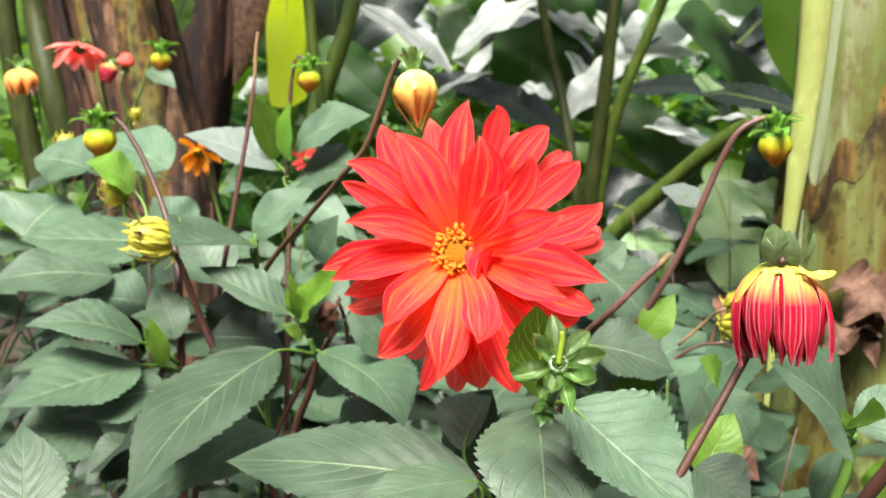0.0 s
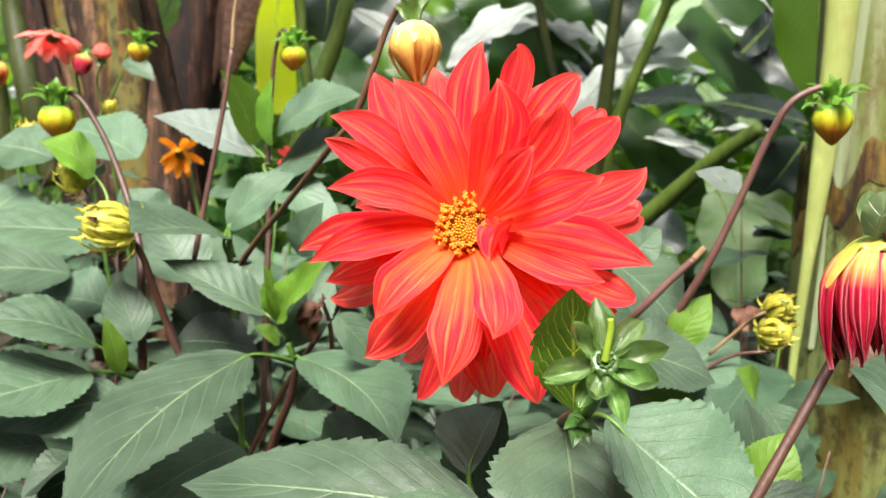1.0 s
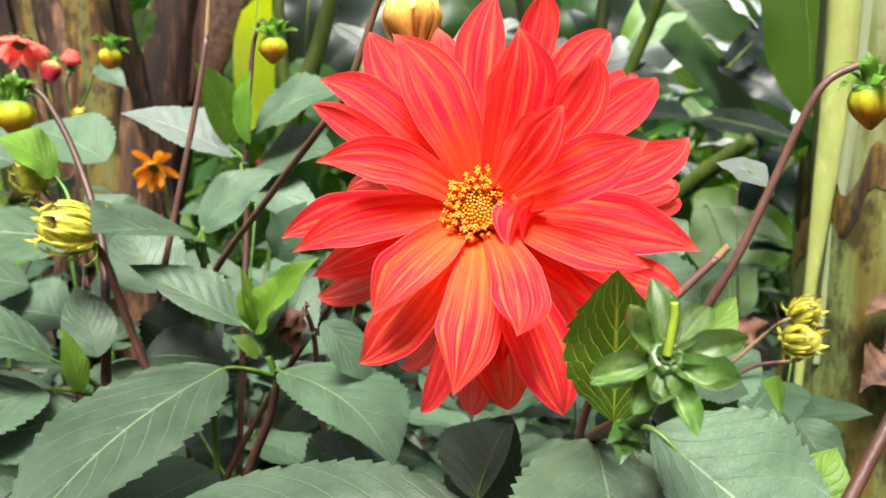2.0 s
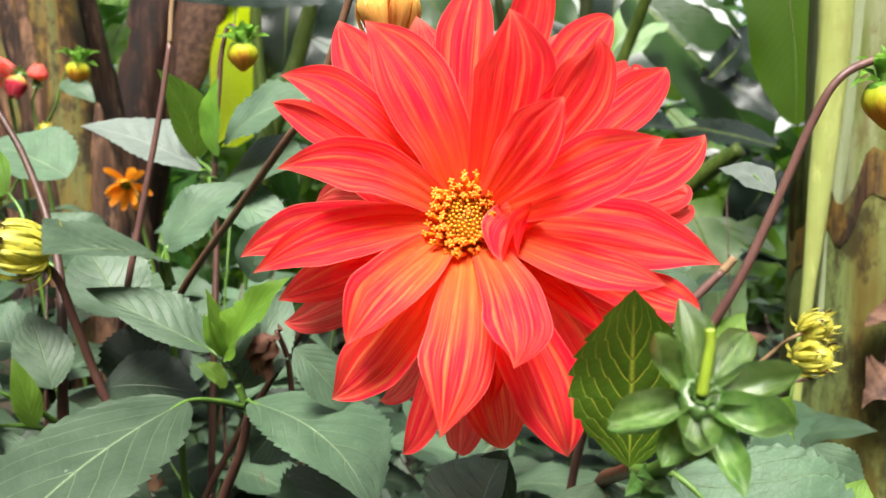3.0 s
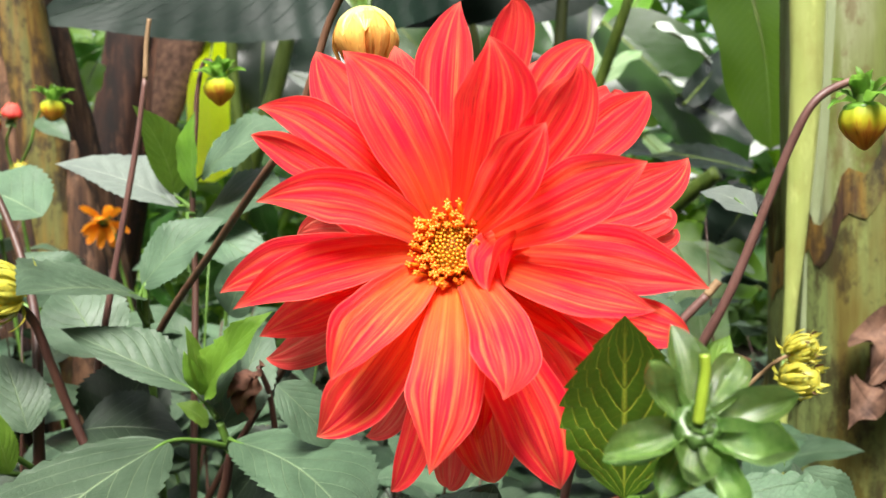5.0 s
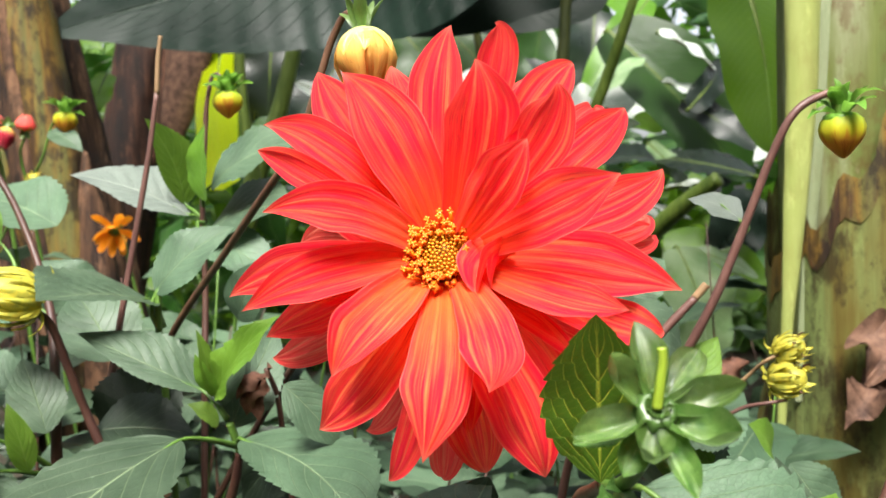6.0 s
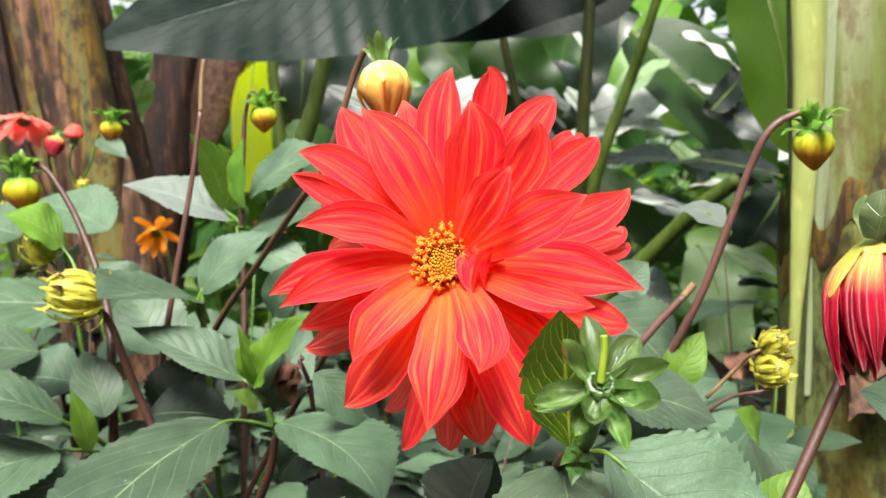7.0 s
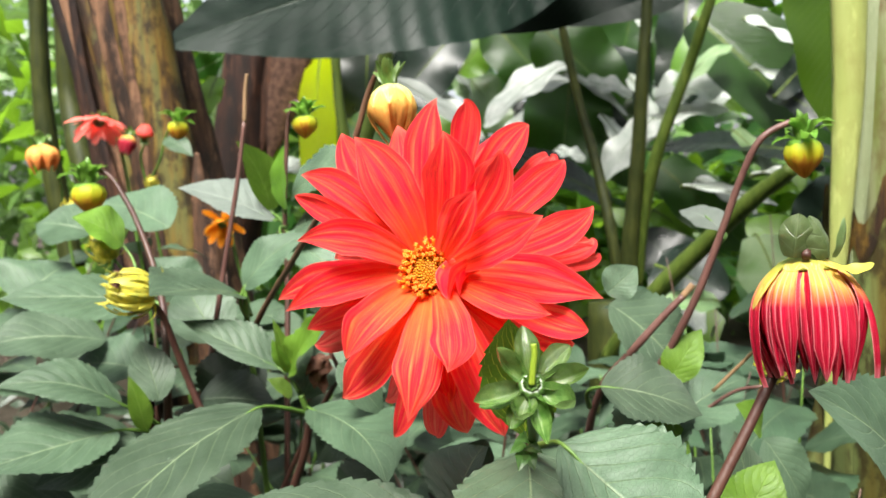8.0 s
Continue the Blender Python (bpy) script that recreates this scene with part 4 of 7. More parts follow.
pseudostem(banana_dark, [(-0.628, 2.600, 1.050), (-0.603, 2.600, 1.110), (-0.577, 2.600, 1.200), (-0.533, 2.600, 1.400), (-0.315, 2.600, 2.400)], 0.003, 0.09, DRY_LEAF, "dry_blade", label="hanging dry brown leaf", ridges=3, sides=18, squash=0.4)
banana_leaf(banana_dark, (-0.462, 2.750, 1.470), (-0.407, 2.300, 0.980), 0.118, (-0.3, -0.7, 0.75), 0.06, 0.1, BANANA_YELLOW, 0.008, wave=0.06, tip_shape=0.18, label="young yellow-green leaf, back light put into its colour")

banana_mid = thing("banana_plant", (0.350, 2.600, 0.000), "banana plant with several green petioles and hanging dark blades", "banana plant", "banana plants")
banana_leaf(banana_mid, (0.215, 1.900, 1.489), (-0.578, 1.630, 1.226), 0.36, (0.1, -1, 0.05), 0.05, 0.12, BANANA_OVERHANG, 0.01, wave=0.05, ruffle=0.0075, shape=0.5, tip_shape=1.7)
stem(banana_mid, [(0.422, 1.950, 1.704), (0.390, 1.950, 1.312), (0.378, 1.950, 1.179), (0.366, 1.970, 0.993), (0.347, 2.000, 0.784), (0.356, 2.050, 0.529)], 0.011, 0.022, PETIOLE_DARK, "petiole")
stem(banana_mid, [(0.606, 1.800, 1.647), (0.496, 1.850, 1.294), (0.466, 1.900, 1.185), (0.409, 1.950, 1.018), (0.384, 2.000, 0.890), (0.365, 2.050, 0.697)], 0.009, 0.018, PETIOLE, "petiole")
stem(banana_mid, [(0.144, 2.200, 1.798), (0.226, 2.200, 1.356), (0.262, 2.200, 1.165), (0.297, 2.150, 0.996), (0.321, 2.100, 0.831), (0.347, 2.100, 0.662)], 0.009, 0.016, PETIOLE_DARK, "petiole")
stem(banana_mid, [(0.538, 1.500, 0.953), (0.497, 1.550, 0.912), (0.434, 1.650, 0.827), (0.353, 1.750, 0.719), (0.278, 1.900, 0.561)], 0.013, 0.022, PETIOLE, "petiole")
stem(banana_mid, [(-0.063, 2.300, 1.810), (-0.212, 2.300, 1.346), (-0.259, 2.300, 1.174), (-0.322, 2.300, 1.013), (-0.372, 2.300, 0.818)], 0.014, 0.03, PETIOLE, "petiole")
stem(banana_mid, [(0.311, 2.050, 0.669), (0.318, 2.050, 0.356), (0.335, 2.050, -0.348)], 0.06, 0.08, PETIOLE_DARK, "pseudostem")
stem(banana_mid, [(-0.314, 2.000, 1.700), (-0.305, 2.000, 1.296), (-0.300, 2.000, 1.147), (-0.278, 2.000, 0.968)], 0.008, 0.014, PETIOLE, "petiole")
banana_leaf(banana_mid, (0.594, 2.350, 1.368), (0.909, 2.250, 0.968), 0.250, (0.0, -1, 0.35), 0.06, 0.4, BANANA, 0.009)
banana_leaf(banana_mid, (0.625, 1.600, 1.313), (0.651, 1.550, 0.993), 0.217, (0.3, -1, 0.1), 0.06, 0.1, BANANA_LIGHT, 0.009)
# the whitest blades below stand in for sky glare and bright gaps
banana_leaf(banana_mid, (0.269, 2.600, 1.291), (0.027, 2.600, 1.127), 0.104, (-0.1, -0.5, 0.9), 0.06, 0.1, BANANA_PAINTED_SHEEN, 0.005, wave=0.08)
banana_leaf(banana_mid, (0.265, 2.550, 1.232), (0.046, 2.500, 1.046), 0.070, (-0.1, -0.5, 0.9), 0.06, 0.1, BANANA_PAINTED_SHEEN, 0.005, wave=0.08)
banana_leaf(banana_mid, (0.275, 2.500, 1.255), (0.227, 2.450, 0.937), 0.247, (0.1, -1, 0.3), 0.06, 0.1, BANANA, 0.005, wave=0.08)
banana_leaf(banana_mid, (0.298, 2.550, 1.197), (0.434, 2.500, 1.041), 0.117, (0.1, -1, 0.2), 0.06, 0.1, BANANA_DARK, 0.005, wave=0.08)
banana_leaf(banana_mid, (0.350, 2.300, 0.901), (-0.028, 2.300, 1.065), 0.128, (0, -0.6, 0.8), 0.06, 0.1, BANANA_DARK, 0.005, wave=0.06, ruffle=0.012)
banana_leaf(banana_mid, (0.126, 2.250, 1.072), (-0.020, 2.200, 1.011), 0.044, (0, -0.3, 1), 0.06, 0.1, BANANA_PAINTED_SHEEN, 0.005, wave=0.08)
banana_leaf(banana_mid, (-0.100, 2.200, 0.890), (0.114, 2.300, 0.986), 0.096, (0, -1, 0.4), 0.06, 0.1, BANANA_LIGHT, 0.005, wave=0.08)
banana_leaf(banana_mid, (-0.256, 2.700, 1.332), (0.027, 2.600, 1.089), 0.088, (0.1, -0.6, 0.8), 0.06, 0.1, BANANA_PAINTED_SHEEN, 0.005, wave=0.08)
banana_leaf(banana_mid, (-0.317, 2.700, 1.445), (-0.349, 2.700, 1.111), 0.197, (0.1, -1, 0), 0.06, 0.1, BANANA_DARK, 0.005, wave=0.08)
banana_leaf(banana_mid, (-0.377, 2.600, 1.168), (-0.154, 2.500, 0.985), 0.152, (0, -1, 0.3), 0.06, 0.1, BANANA, 0.005, wave=0.08)
banana_leaf(banana_mid, (0.363, 2.700, 1.461), (0.495, 2.700, 1.111), 0.212, (0.1, -1, 0.1), 0.06, 0.1, BANANA_DARK, 0.005, wave=0.08)
banana_leaf(banana_mid, (0.339, 2.800, 1.261), (0.477, 2.800, 1.117), 0.033, (0.1, -0.6, 0.8), 0.06, 0.1, BANANA_PAINTED_SHEEN, 0.005, wave=0.08)
banana_leaf(banana_mid, (0.869, 2.950, 1.251), (0.548, 2.900, 1.133), 0.202, (0.1, -0.5, 0.9), 0.06, 0.1, BANANA_PAINTED_SHEEN, 0.005, wave=0.08)
banana_leaf(banana_mid, (0.815, 2.950, 1.380), (0.591, 2.900, 1.265), 0.117, (0.1, -0.5, 0.9), 0.06, 0.1, BANANA_PAINTED_SHEEN, 0.005, wave=0.08)
banana_leaf(banana_mid, (0.511, 2.500, 1.084), (0.351, 2.500, 0.962), 0.100, (-0.1, -0.4, 0.9), 0.06, 0.1, BANANA_PAINTED_SHEEN, 0.005, wave=0.08)
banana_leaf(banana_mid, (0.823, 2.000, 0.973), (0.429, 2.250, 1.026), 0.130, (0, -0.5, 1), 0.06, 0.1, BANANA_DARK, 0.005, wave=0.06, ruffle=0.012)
banana_leaf(banana_mid, (0.503, 2.150, 0.932), (0.715, 2.100, 0.875), 0.062, (0.1, -0.35, 1), 0.06, 0.1, BANANA_PAINTED_SHEEN, 0.005, wave=0.08)
banana_leaf(banana_mid, (0.619, 2.000, 0.950), (0.727, 1.950, 0.953), 0.042, (0.1, -0.3, 1), 0.06, 0.1, BANANA_PAINTED_SHEEN, 0.005, wave=0.08)
banana_leaf(banana_mid, (0.486, 2.350, 0.990), (0.698, 2.300, 0.760), 0.148, (0.1, -1, 0.2), 0.06, 0.1, BANANA, 0.005, wave=0.08)
banana_leaf(banana_mid, (0.477, 2.400, 0.872), (0.570, 2.350, 0.796), 0.088, (0, -1, 0.4), 0.06, 0.1, BANANA_LIGHT, 0.005, wave=0.08)
banana_leaf(banana_mid, (0.540, 2.000, 0.671), (0.387, 2.100, 0.825), 0.142, (0, -1, 0.2), 0.06, 0.1, BANANA_DARK, 0.005, wave=0.08)
banana_leaf(banana_mid, (0.762, 1.850, 0.925), (0.662, 1.850, 0.793), 0.123, (0, -1, 0.1), 0.06, 0.1, BANANA_DARK, 0.005, wave=0.08)
banana_leaf(banana_mid, (0.748, 1.800, 0.730), (0.580, 1.900, 0.849), 0.118, (0, -1, 0.3), 0.06, 0.1, BANANA_LIGHT, 0.005, wave=0.08)
banana_leaf(banana_mid, (0.555, 1.750, 0.828), (0.590, 1.700, 0.603), 0.147, (0.2, -0.9, 0.5), 0.12, 0.1, BANANA_PALE, 0.005, wave=0.1)
banana_leaf(banana_mid, (0.605, 1.800, 0.819), (0.715, 1.750, 0.765), 0.047, (0.1, -0.7, 0.7), 0.06, 0.1, BANANA_PALE, 0.005, wave=0.08)
banana_leaf(banana_mid, (0.477, 1.750, 0.703), (0.359, 1.700, 0.706), 0.060, (0.1, -0.7, 0.7), 0.06, 0.1, BANANA_PALE, 0.005, wave=0.1)
banana_leaf(banana_mid, (1.075, 3.000, 1.461), (1.050, 3.000, 1.108), 0.167, (0.1, -0.6, 0.8), 0.06, 0.1, BANANA_PAINTED_SHEEN, 0.005, wave=0.08)
banana_leaf(banana_mid, (1.026, 2.500, 1.223), (0.869, 2.450, 1.003), 0.138, (0.1, -1, 0.2), 0.06, 0.1, BANANA, 0.005, wave=0.08)
banana_leaf(banana_mid, (0.782, 2.600, 1.511), (0.557, 2.500, 1.218), 0.102, (0, -0.8, 0.6), 0.06, 0.1, BANANA_LIGHT, 0.005, wave=0.08)
banana_leaf(banana_mid, (0.509, 2.700, 1.567), (0.433, 2.700, 1.249), 0.161, (0, -1, 0.2), 0.06, 0.1, BANANA, 0.005, wave=0.08)
banana_leaf(banana_mid, (0.293, 2.800, 1.428), (0.442, 2.600, 0.938), 0.215, (0, -1, 0.2), 0.06, 0.1, BANANA, 0.005, wave=0.08)
banana_leaf(banana_mid, (0.516, 2.750, 1.476), (0.547, 2.750, 1.371), 0.029, (0.1, -0.6, 0.8), 0.06, 0.1, BANANA_PAINTED_SHEEN, 0.005, wave=0.08)
banana_leaf(banana_mid, (0.261, 2.500, 1.263), (0.424, 2.450, 1.132), 0.046, (0.1, -0.5, 0.9), 0.06, 0.1, BANANA_PAINTED_SHEEN, 0.005, wave=0.08)
banana_leaf(banana_mid, (0.467, 2.800, 1.296), (0.640, 2.800, 1.181), 0.112, (0.1, -0.5, 0.9), 0.06, 0.1, BANANA_PAINTED_SHEEN, 0.005, wave=0.08)
banana_leaf(banana_mid, (0.386, 1.900, 0.764), (0.512, 1.800, 0.710), 0.135, (0, -1, 0.2), 0.06, 0.1, BANANA_DARK, 0.005, wave=0.08)
banana_leaf(banana_mid, (0.191, 3.100, 1.723), (-0.077, 3.000, 1.350), 0.182, (0, -1, 0.2), 0.06, 0.1, BANANA_DARK, 0.005, wave=0.08)
banana_leaf(banana_mid, (0.264, 2.700, 1.343), (0.050, 2.600, 1.147), 0.106, (0, -0.5, 0.9), 0.06, 0.1, BANANA_PAINTED_SHEEN, 0.005, wave=0.08)
banana_leaf(banana_mid, (0.060, 2.400, 1.600), (0.560, 2.200, 1.420), 0.361, (0, -1, 0.05), 0.06, 0.1, BANANA_PAINTED_SHADE, 0.006)
banana_leaf(banana_mid, (0.490, 2.000, 1.460), (0.018, 2.000, 1.309), 0.170, (0.05, -1, 0.1), 0.06, 0.1, BANANA_PAINTED_SHADE, 0.005, wave=0.08)
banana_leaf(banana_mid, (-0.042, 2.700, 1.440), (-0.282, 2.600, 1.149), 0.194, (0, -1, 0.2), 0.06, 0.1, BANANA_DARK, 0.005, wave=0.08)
banana_leaf(banana_mid, (0.207, 2.600, 1.413), (0.432, 2.600, 1.168), 0.224, (0, -1, 0.2), 0.06, 0.1, BANANA, 0.005, wave=0.08)
banana_leaf(banana_mid, (0.417, 2.750, 1.576), (0.483, 2.700, 1.116), 0.199, (0.1, -1, 0.2), 0.06, 0.1, BANANA, 0.005, wave=0.08)
banana_leaf(banana_mid, (0.063, 2.800, 1.474), (0.252, 2.800, 1.239), 0.205, (-0.1, -1, 0.3), 0.06, 0.1, BANANA, 0.005, wave=0.08)
banana_leaf(banana_mid, (0.700, 2.900, 1.551), (0.630, 2.800, 1.173), 0.227, (0, -1, 0.2), 0.06, 0.1, BANANA_DARK, 0.005, wave=0.08)
banana_leaf(banana_mid, (0.634, 2.700, 1.575), (0.742, 2.600, 1.464), 0.106, (0, -0.8, 0.6), 0.06, 0.1, BANANA_LIGHT, 0.005, wave=0.08)
banana_leaf(banana_mid, (0.873, 2.600, 1.312), (0.962, 2.500, 0.956), 0.186, (0, -1, 0.2), 0.06, 0.1, BANANA_DARK, 0.005, wave=0.08)
banana_leaf(banana_mid, (-0.051, 2.900, 1.333), (0.103, 2.900, 1.494), 0.173, (0, -0.8, 0.6), 0.06, 0.1, BANANA_LIGHT, 0.005, wave=0.08)
banana_leaf(banana_mid, (0.439, 2.500, 1.450), (0.500, 2.500, 1.322), 0.023, (0.1, -0.6, 0.8), 0.06, 0.1, BANANA_PAINTED_SHEEN, 0.005, wave=0.08)
banana_leaf(banana_mid, (0.659, 2.150, 1.326), (0.798, 2.150, 1.232), 0.063, (0.1, -0.5, 0.9), 0.06, 0.1, BANANA_PAINTED_SHEEN, 0.005, wave=0.1)
banana_leaf(banana_mid, (0.685, 2.200, 1.218), (0.786, 2.150, 1.145), 0.052, (0.1, -0.5, 0.9), 0.06, 0.1, BANANA_PAINTED_SHEEN, 0.005, wave=0.1)
banana_leaf(banana_mid, (0.486, 2.100, 1.162), (0.639, 2.200, 1.272), 0.066, (-0.2, -0.5, 0.9), 0.06, 0.1, BANANA_PALE, 0.005, wave=0.1)
banana_leaf(banana_mid, (0.613, 2.100, 1.057), (0.708, 2.100, 0.939), 0.061, (0.1, -0.8, 0.6), 0.06, 0.1, BANANA_PALE, 0.005, wave=0.1)
banana_leaf(banana_mid, (0.711, 2.100, 1.134), (0.851, 2.200, 1.267), 0.071, (0.2, -1, 0.1), 0.06, 0.1, BANANA_DARK, 0.005, wave=0.1)
banana_leaf(banana_mid, (0.734, 2.200, 1.165), (0.871, 2.100, 1.036), 0.086, (0.1, -1, 0.3), 0.06, 0.1, BANANA_DARK, 0.005, wave=0.1)
banana_leaf(banana_mid, (-0.049, 3.200, 1.396), (0.103, 3.100, 1.129), 0.167, (0, -0.6, 0.8), 0.06, 0.1, BANANA_PALE, 0.005, wave=0.1)
banana_leaf(banana_mid, (-0.239, 3.000, 1.313), (-0.083, 2.900, 1.100), 0.137, (0, -0.9, 0.4), 0.06, 0.1, BANANA_LIGHT, 0.005, wave=0.1)
banana_leaf(banana_mid, (0.454, 2.600, 1.266), (0.535, 2.600, 1.086), 0.069, (0.1, -0.5, 0.9), 0.06, 0.1, BANANA_PAINTED_SHEEN, 0.005, wave=0.1)
banana_leaf(banana_mid, (0.351, 2.450, 1.141), (0.434, 2.400, 0.984), 0.058, (0.1, -0.5, 0.9), 0.06, 0.1, BANANA_PAINTED_SHEEN, 0.005, wave=0.1)
banana_leaf(banana_mid, (-0.213, 2.300, 1.246), (0.023, 2.250, 1.070), 0.064, (-0.1, -0.5, 0.9), 0.06, 0.1, BANANA_PAINTED_SHEEN, 0.004, wave=0.1)
banana_leaf(banana_mid, (0.243, 2.280, 1.258), (0.032, 2.230, 1.114), 0.103, (-0.1, -0.5, 0.9), 0.06, 0.1, BANANA_PAINTED_SHEEN, 0.004, wave=0.1)
banana_leaf(banana_mid, (0.501, 2.450, 1.172), (0.712, 2.420, 1.208), 0.179, (-0.15, -0.55, 0.85), 0.06, 0.1, BANANA_PAINTED_SHEEN, 0.004, wave=0.1)
banana_leaf(banana_mid, (0.464, 2.300, 1.109), (0.319, 2.250, 0.946), 0.104, (-0.1, -0.5, 0.9), 0.06, 0.1, BANANA_PAINTED_SHEEN, 0.004, wave=0.1)
banana_leaf(banana_mid, (0.801, 2.600, 1.250), (0.952, 2.570, 1.279), 0.104, (-0.15, -0.55, 0.85), 0.06, 0.1, BANANA_PAINTED_SHEEN, 0.004, wave=0.1)
banana_leaf(banana_mid, (0.568, 2.300, 0.946), (0.711, 2.250, 0.854), 0.074, (0.1, -0.5, 0.9), 0.06, 0.1, BANANA_PAINTED_SHEEN, 0.004, wave=0.1)
banana_leaf(banana_mid, (0.484, 2.200, 0.655), (0.546, 2.150, 0.567), 0.080, (0.1, -0.5, 0.9), 0.06, 0.1, BANANA_PAINTED_SHEEN, 0.004, wave=0.1)
banana_leaf(banana_mid, (0.212, 2.300, 1.042), (0.281, 2.250, 1.005), 0.057, (0, -0.5, 0.9), 0.06, 0.1, BANANA_PAINTED_SHEEN, 0.004, wave=0.1)
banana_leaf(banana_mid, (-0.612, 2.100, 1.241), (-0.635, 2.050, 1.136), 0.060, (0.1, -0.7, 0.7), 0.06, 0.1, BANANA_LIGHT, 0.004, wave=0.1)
banana_leaf(banana_mid, (0.469, 2.400, 1.107), (0.678, 2.370, 1.128), 0.080, (-0.15, -0.55, 0.85), 0.06, 0.1, BANANA_PAINTED_SHEEN, 0.004, wave=0.1)
banana_leaf(banana_mid, (0.055, 2.350, 1.178), (0.263, 2.320, 1.219), 0.094, (-0.15, -0.55, 0.85), 0.06, 0.1, BANANA_PAINTED_SHEEN, 0.004, wave=0.1)
banana_leaf(banana_mid, (0.316, 2.500, 1.239), (0.441, 2.470, 1.189), 0.083, (-0.15, -0.55, 0.85), 0.06, 0.1, BANANA_PAINTED_SHEEN, 0.004, wave=0.1)
# three white blades fill in for bright background between the trunks
banana_leaf(banana_mid, (-0.751, 3.200, 1.042), (-0.587, 3.170, 1.072), 0.127, (-0.15, -0.55, 0.85), 0.06, 0.1, BANANA_PAINTED_SHEEN, 0.004, wave=0.1)
banana_leaf(banana_mid, (-1.164, 2.500, 1.049), (-1.092, 2.470, 1.080), 0.149, (-0.15, -0.55, 0.85), 0.06, 0.1, BANANA_PAINTED_SHEEN, 0.004, wave=0.1)
banana_leaf(banana_mid, (-0.975, 3.100, 1.149), (-0.864, 3.070, 1.176), 0.103, (-0.15, -0.55, 0.85), 0.06, 0.1, BANANA_PAINTED_SHEEN, 0.004, wave=0.1)

# unseen crowns of the banana plants, added over the bed to shade the background
rng = random.Random(77)
for plant, cx, cy, cz, turn, n in ((banana_mid, 0.4, 2.5, 2.3, 0.4, 1), (banana_left, -0.66, 1.78, 2.4, -1.4, 1), (banana_right, 0.62, 1.3, 2.4, -0.6, 2), (banana_dark, -0.9, 2.9, 2.6, -2.6, 1)):
    for k in range(n):
        a = turn + 0.75 * k + rng.uniform(-0.2, 0.2)
        foot = Vector((cx + 0.12 * math.cos(a), cy + 0.12 * math.sin(a), cz + rng.uniform(0, 0.3)))
        end = foot + Vector((math.cos(a), math.sin(a), 0)) * rng.uniform(1.0, 1.4) + Vector((0, 0, rng.uniform(0.0, 0.4)))
        end.y = max(end.y, 0.85)
        banana_leaf(plant, foot, end, rng.uniform(0.42, 0.55), (0, 0, 1), 0.12, 0.12, BANANA, 0.014)


# an unseen broad blade on the left plant, added across the path of the sun for shade
banana_leaf(banana_left, (-0.6, 1.62, 2.12), (0.5, 1.3, 2.02), 0.32, (0, 0, 1), 0.06, 0.1, BANANA, 0.014)
# torn hanging blades between the petioles: shade put into the dark colours, sheen into the white ones
rng = random.Random(8)
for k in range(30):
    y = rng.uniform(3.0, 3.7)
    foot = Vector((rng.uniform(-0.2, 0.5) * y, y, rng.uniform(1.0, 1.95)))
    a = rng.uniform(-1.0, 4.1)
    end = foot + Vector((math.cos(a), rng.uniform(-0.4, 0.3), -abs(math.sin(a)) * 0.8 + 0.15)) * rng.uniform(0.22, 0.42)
    sheeny = k % 4 == 0
    up = (rng.uniform(-0.3, 0.3), -0.35 if sheeny else -0.9, 1.0 if sheeny else 0.3)
    banana_leaf(banana_mid, foot, end, rng.uniform(0.07, 0.14), up, rng.uniform(0.02, 0.12), 0.15, BANANA_PAINTED_SHEEN if sheeny else (BANANA_DARK, BANANA, BANANA_LIGHT)[k % 3], 0.004, 0.12, nu=24)

leaf(banana_right, (0.451, 0.930, 0.771), (0.475, 0.900, 0.688), 0.025, (-0.2, -1, 0.3), 0.1, 0.4, DRY_LEAF, teeth=0, label="hanging strip of dry leaf", wave=0.3)
leaf(banana_right, (0.486, 0.920, 0.744), (0.412, 0.900, 0.698), 0.048, (-0.2, -0.5, 0.9), 0.15, 0.5, DRY_LEAF, teeth=6, label="dry brown curled banana leaf", wave=0.4, bite=0.2)
leaf(banana_right, (0.444, 0.950, 0.777), (0.502, 0.900, 0.730), 0.087, (-0.2, -0.7, 0.7), 0.18, 0.5, DRY_LEAF, teeth=7, label="dry brown curled banana leaf", wave=0.35, bite=0.15)

dahlia = thing("dahlia_plant", (0.020, 0.550, 0.000), "flowering dahlia with one large open red-orange bloom and broad toothed leaves", "dahlia", "dahlias")

HEAD_POSE = basis((0.0070, 0.4020, 0.9000), (0.9889, -0.1483, 0.0000), (-0.1460, -0.9736, 0.1753))


def flower_disc(parent, m, radius, rise, count, name="flower_head", label=""):
    """The raised cushion of tiny closed florets, laid out in a golden-angle spiral."""
    bm = bmesh.new()
    for k in range(count):
        f = math.sqrt((k + 0.5) / count)
        a = k * 2.39996
        p = Vector((radius * f * math.cos(a), radius * f * math.sin(a), rise * (1 - f * f)))
        s = radius * (0.062 + 0.022 * f)
        bmesh.ops.create_icosphere(bm, subdivisions=1, radius=s, matrix=Matrix.Translation(p) @ Matrix.Diagonal((1, 1, 1.5, 1)))
    bmesh.ops.create_cone(bm, segments=20, cap_ends=True, radius1=radius * 0.85, radius2=radius * 1.02, depth=0.02, matrix=Matrix.Translation((0, 0, -0.0105)))
    return part(name, bm, FLORET, parent, label, m)


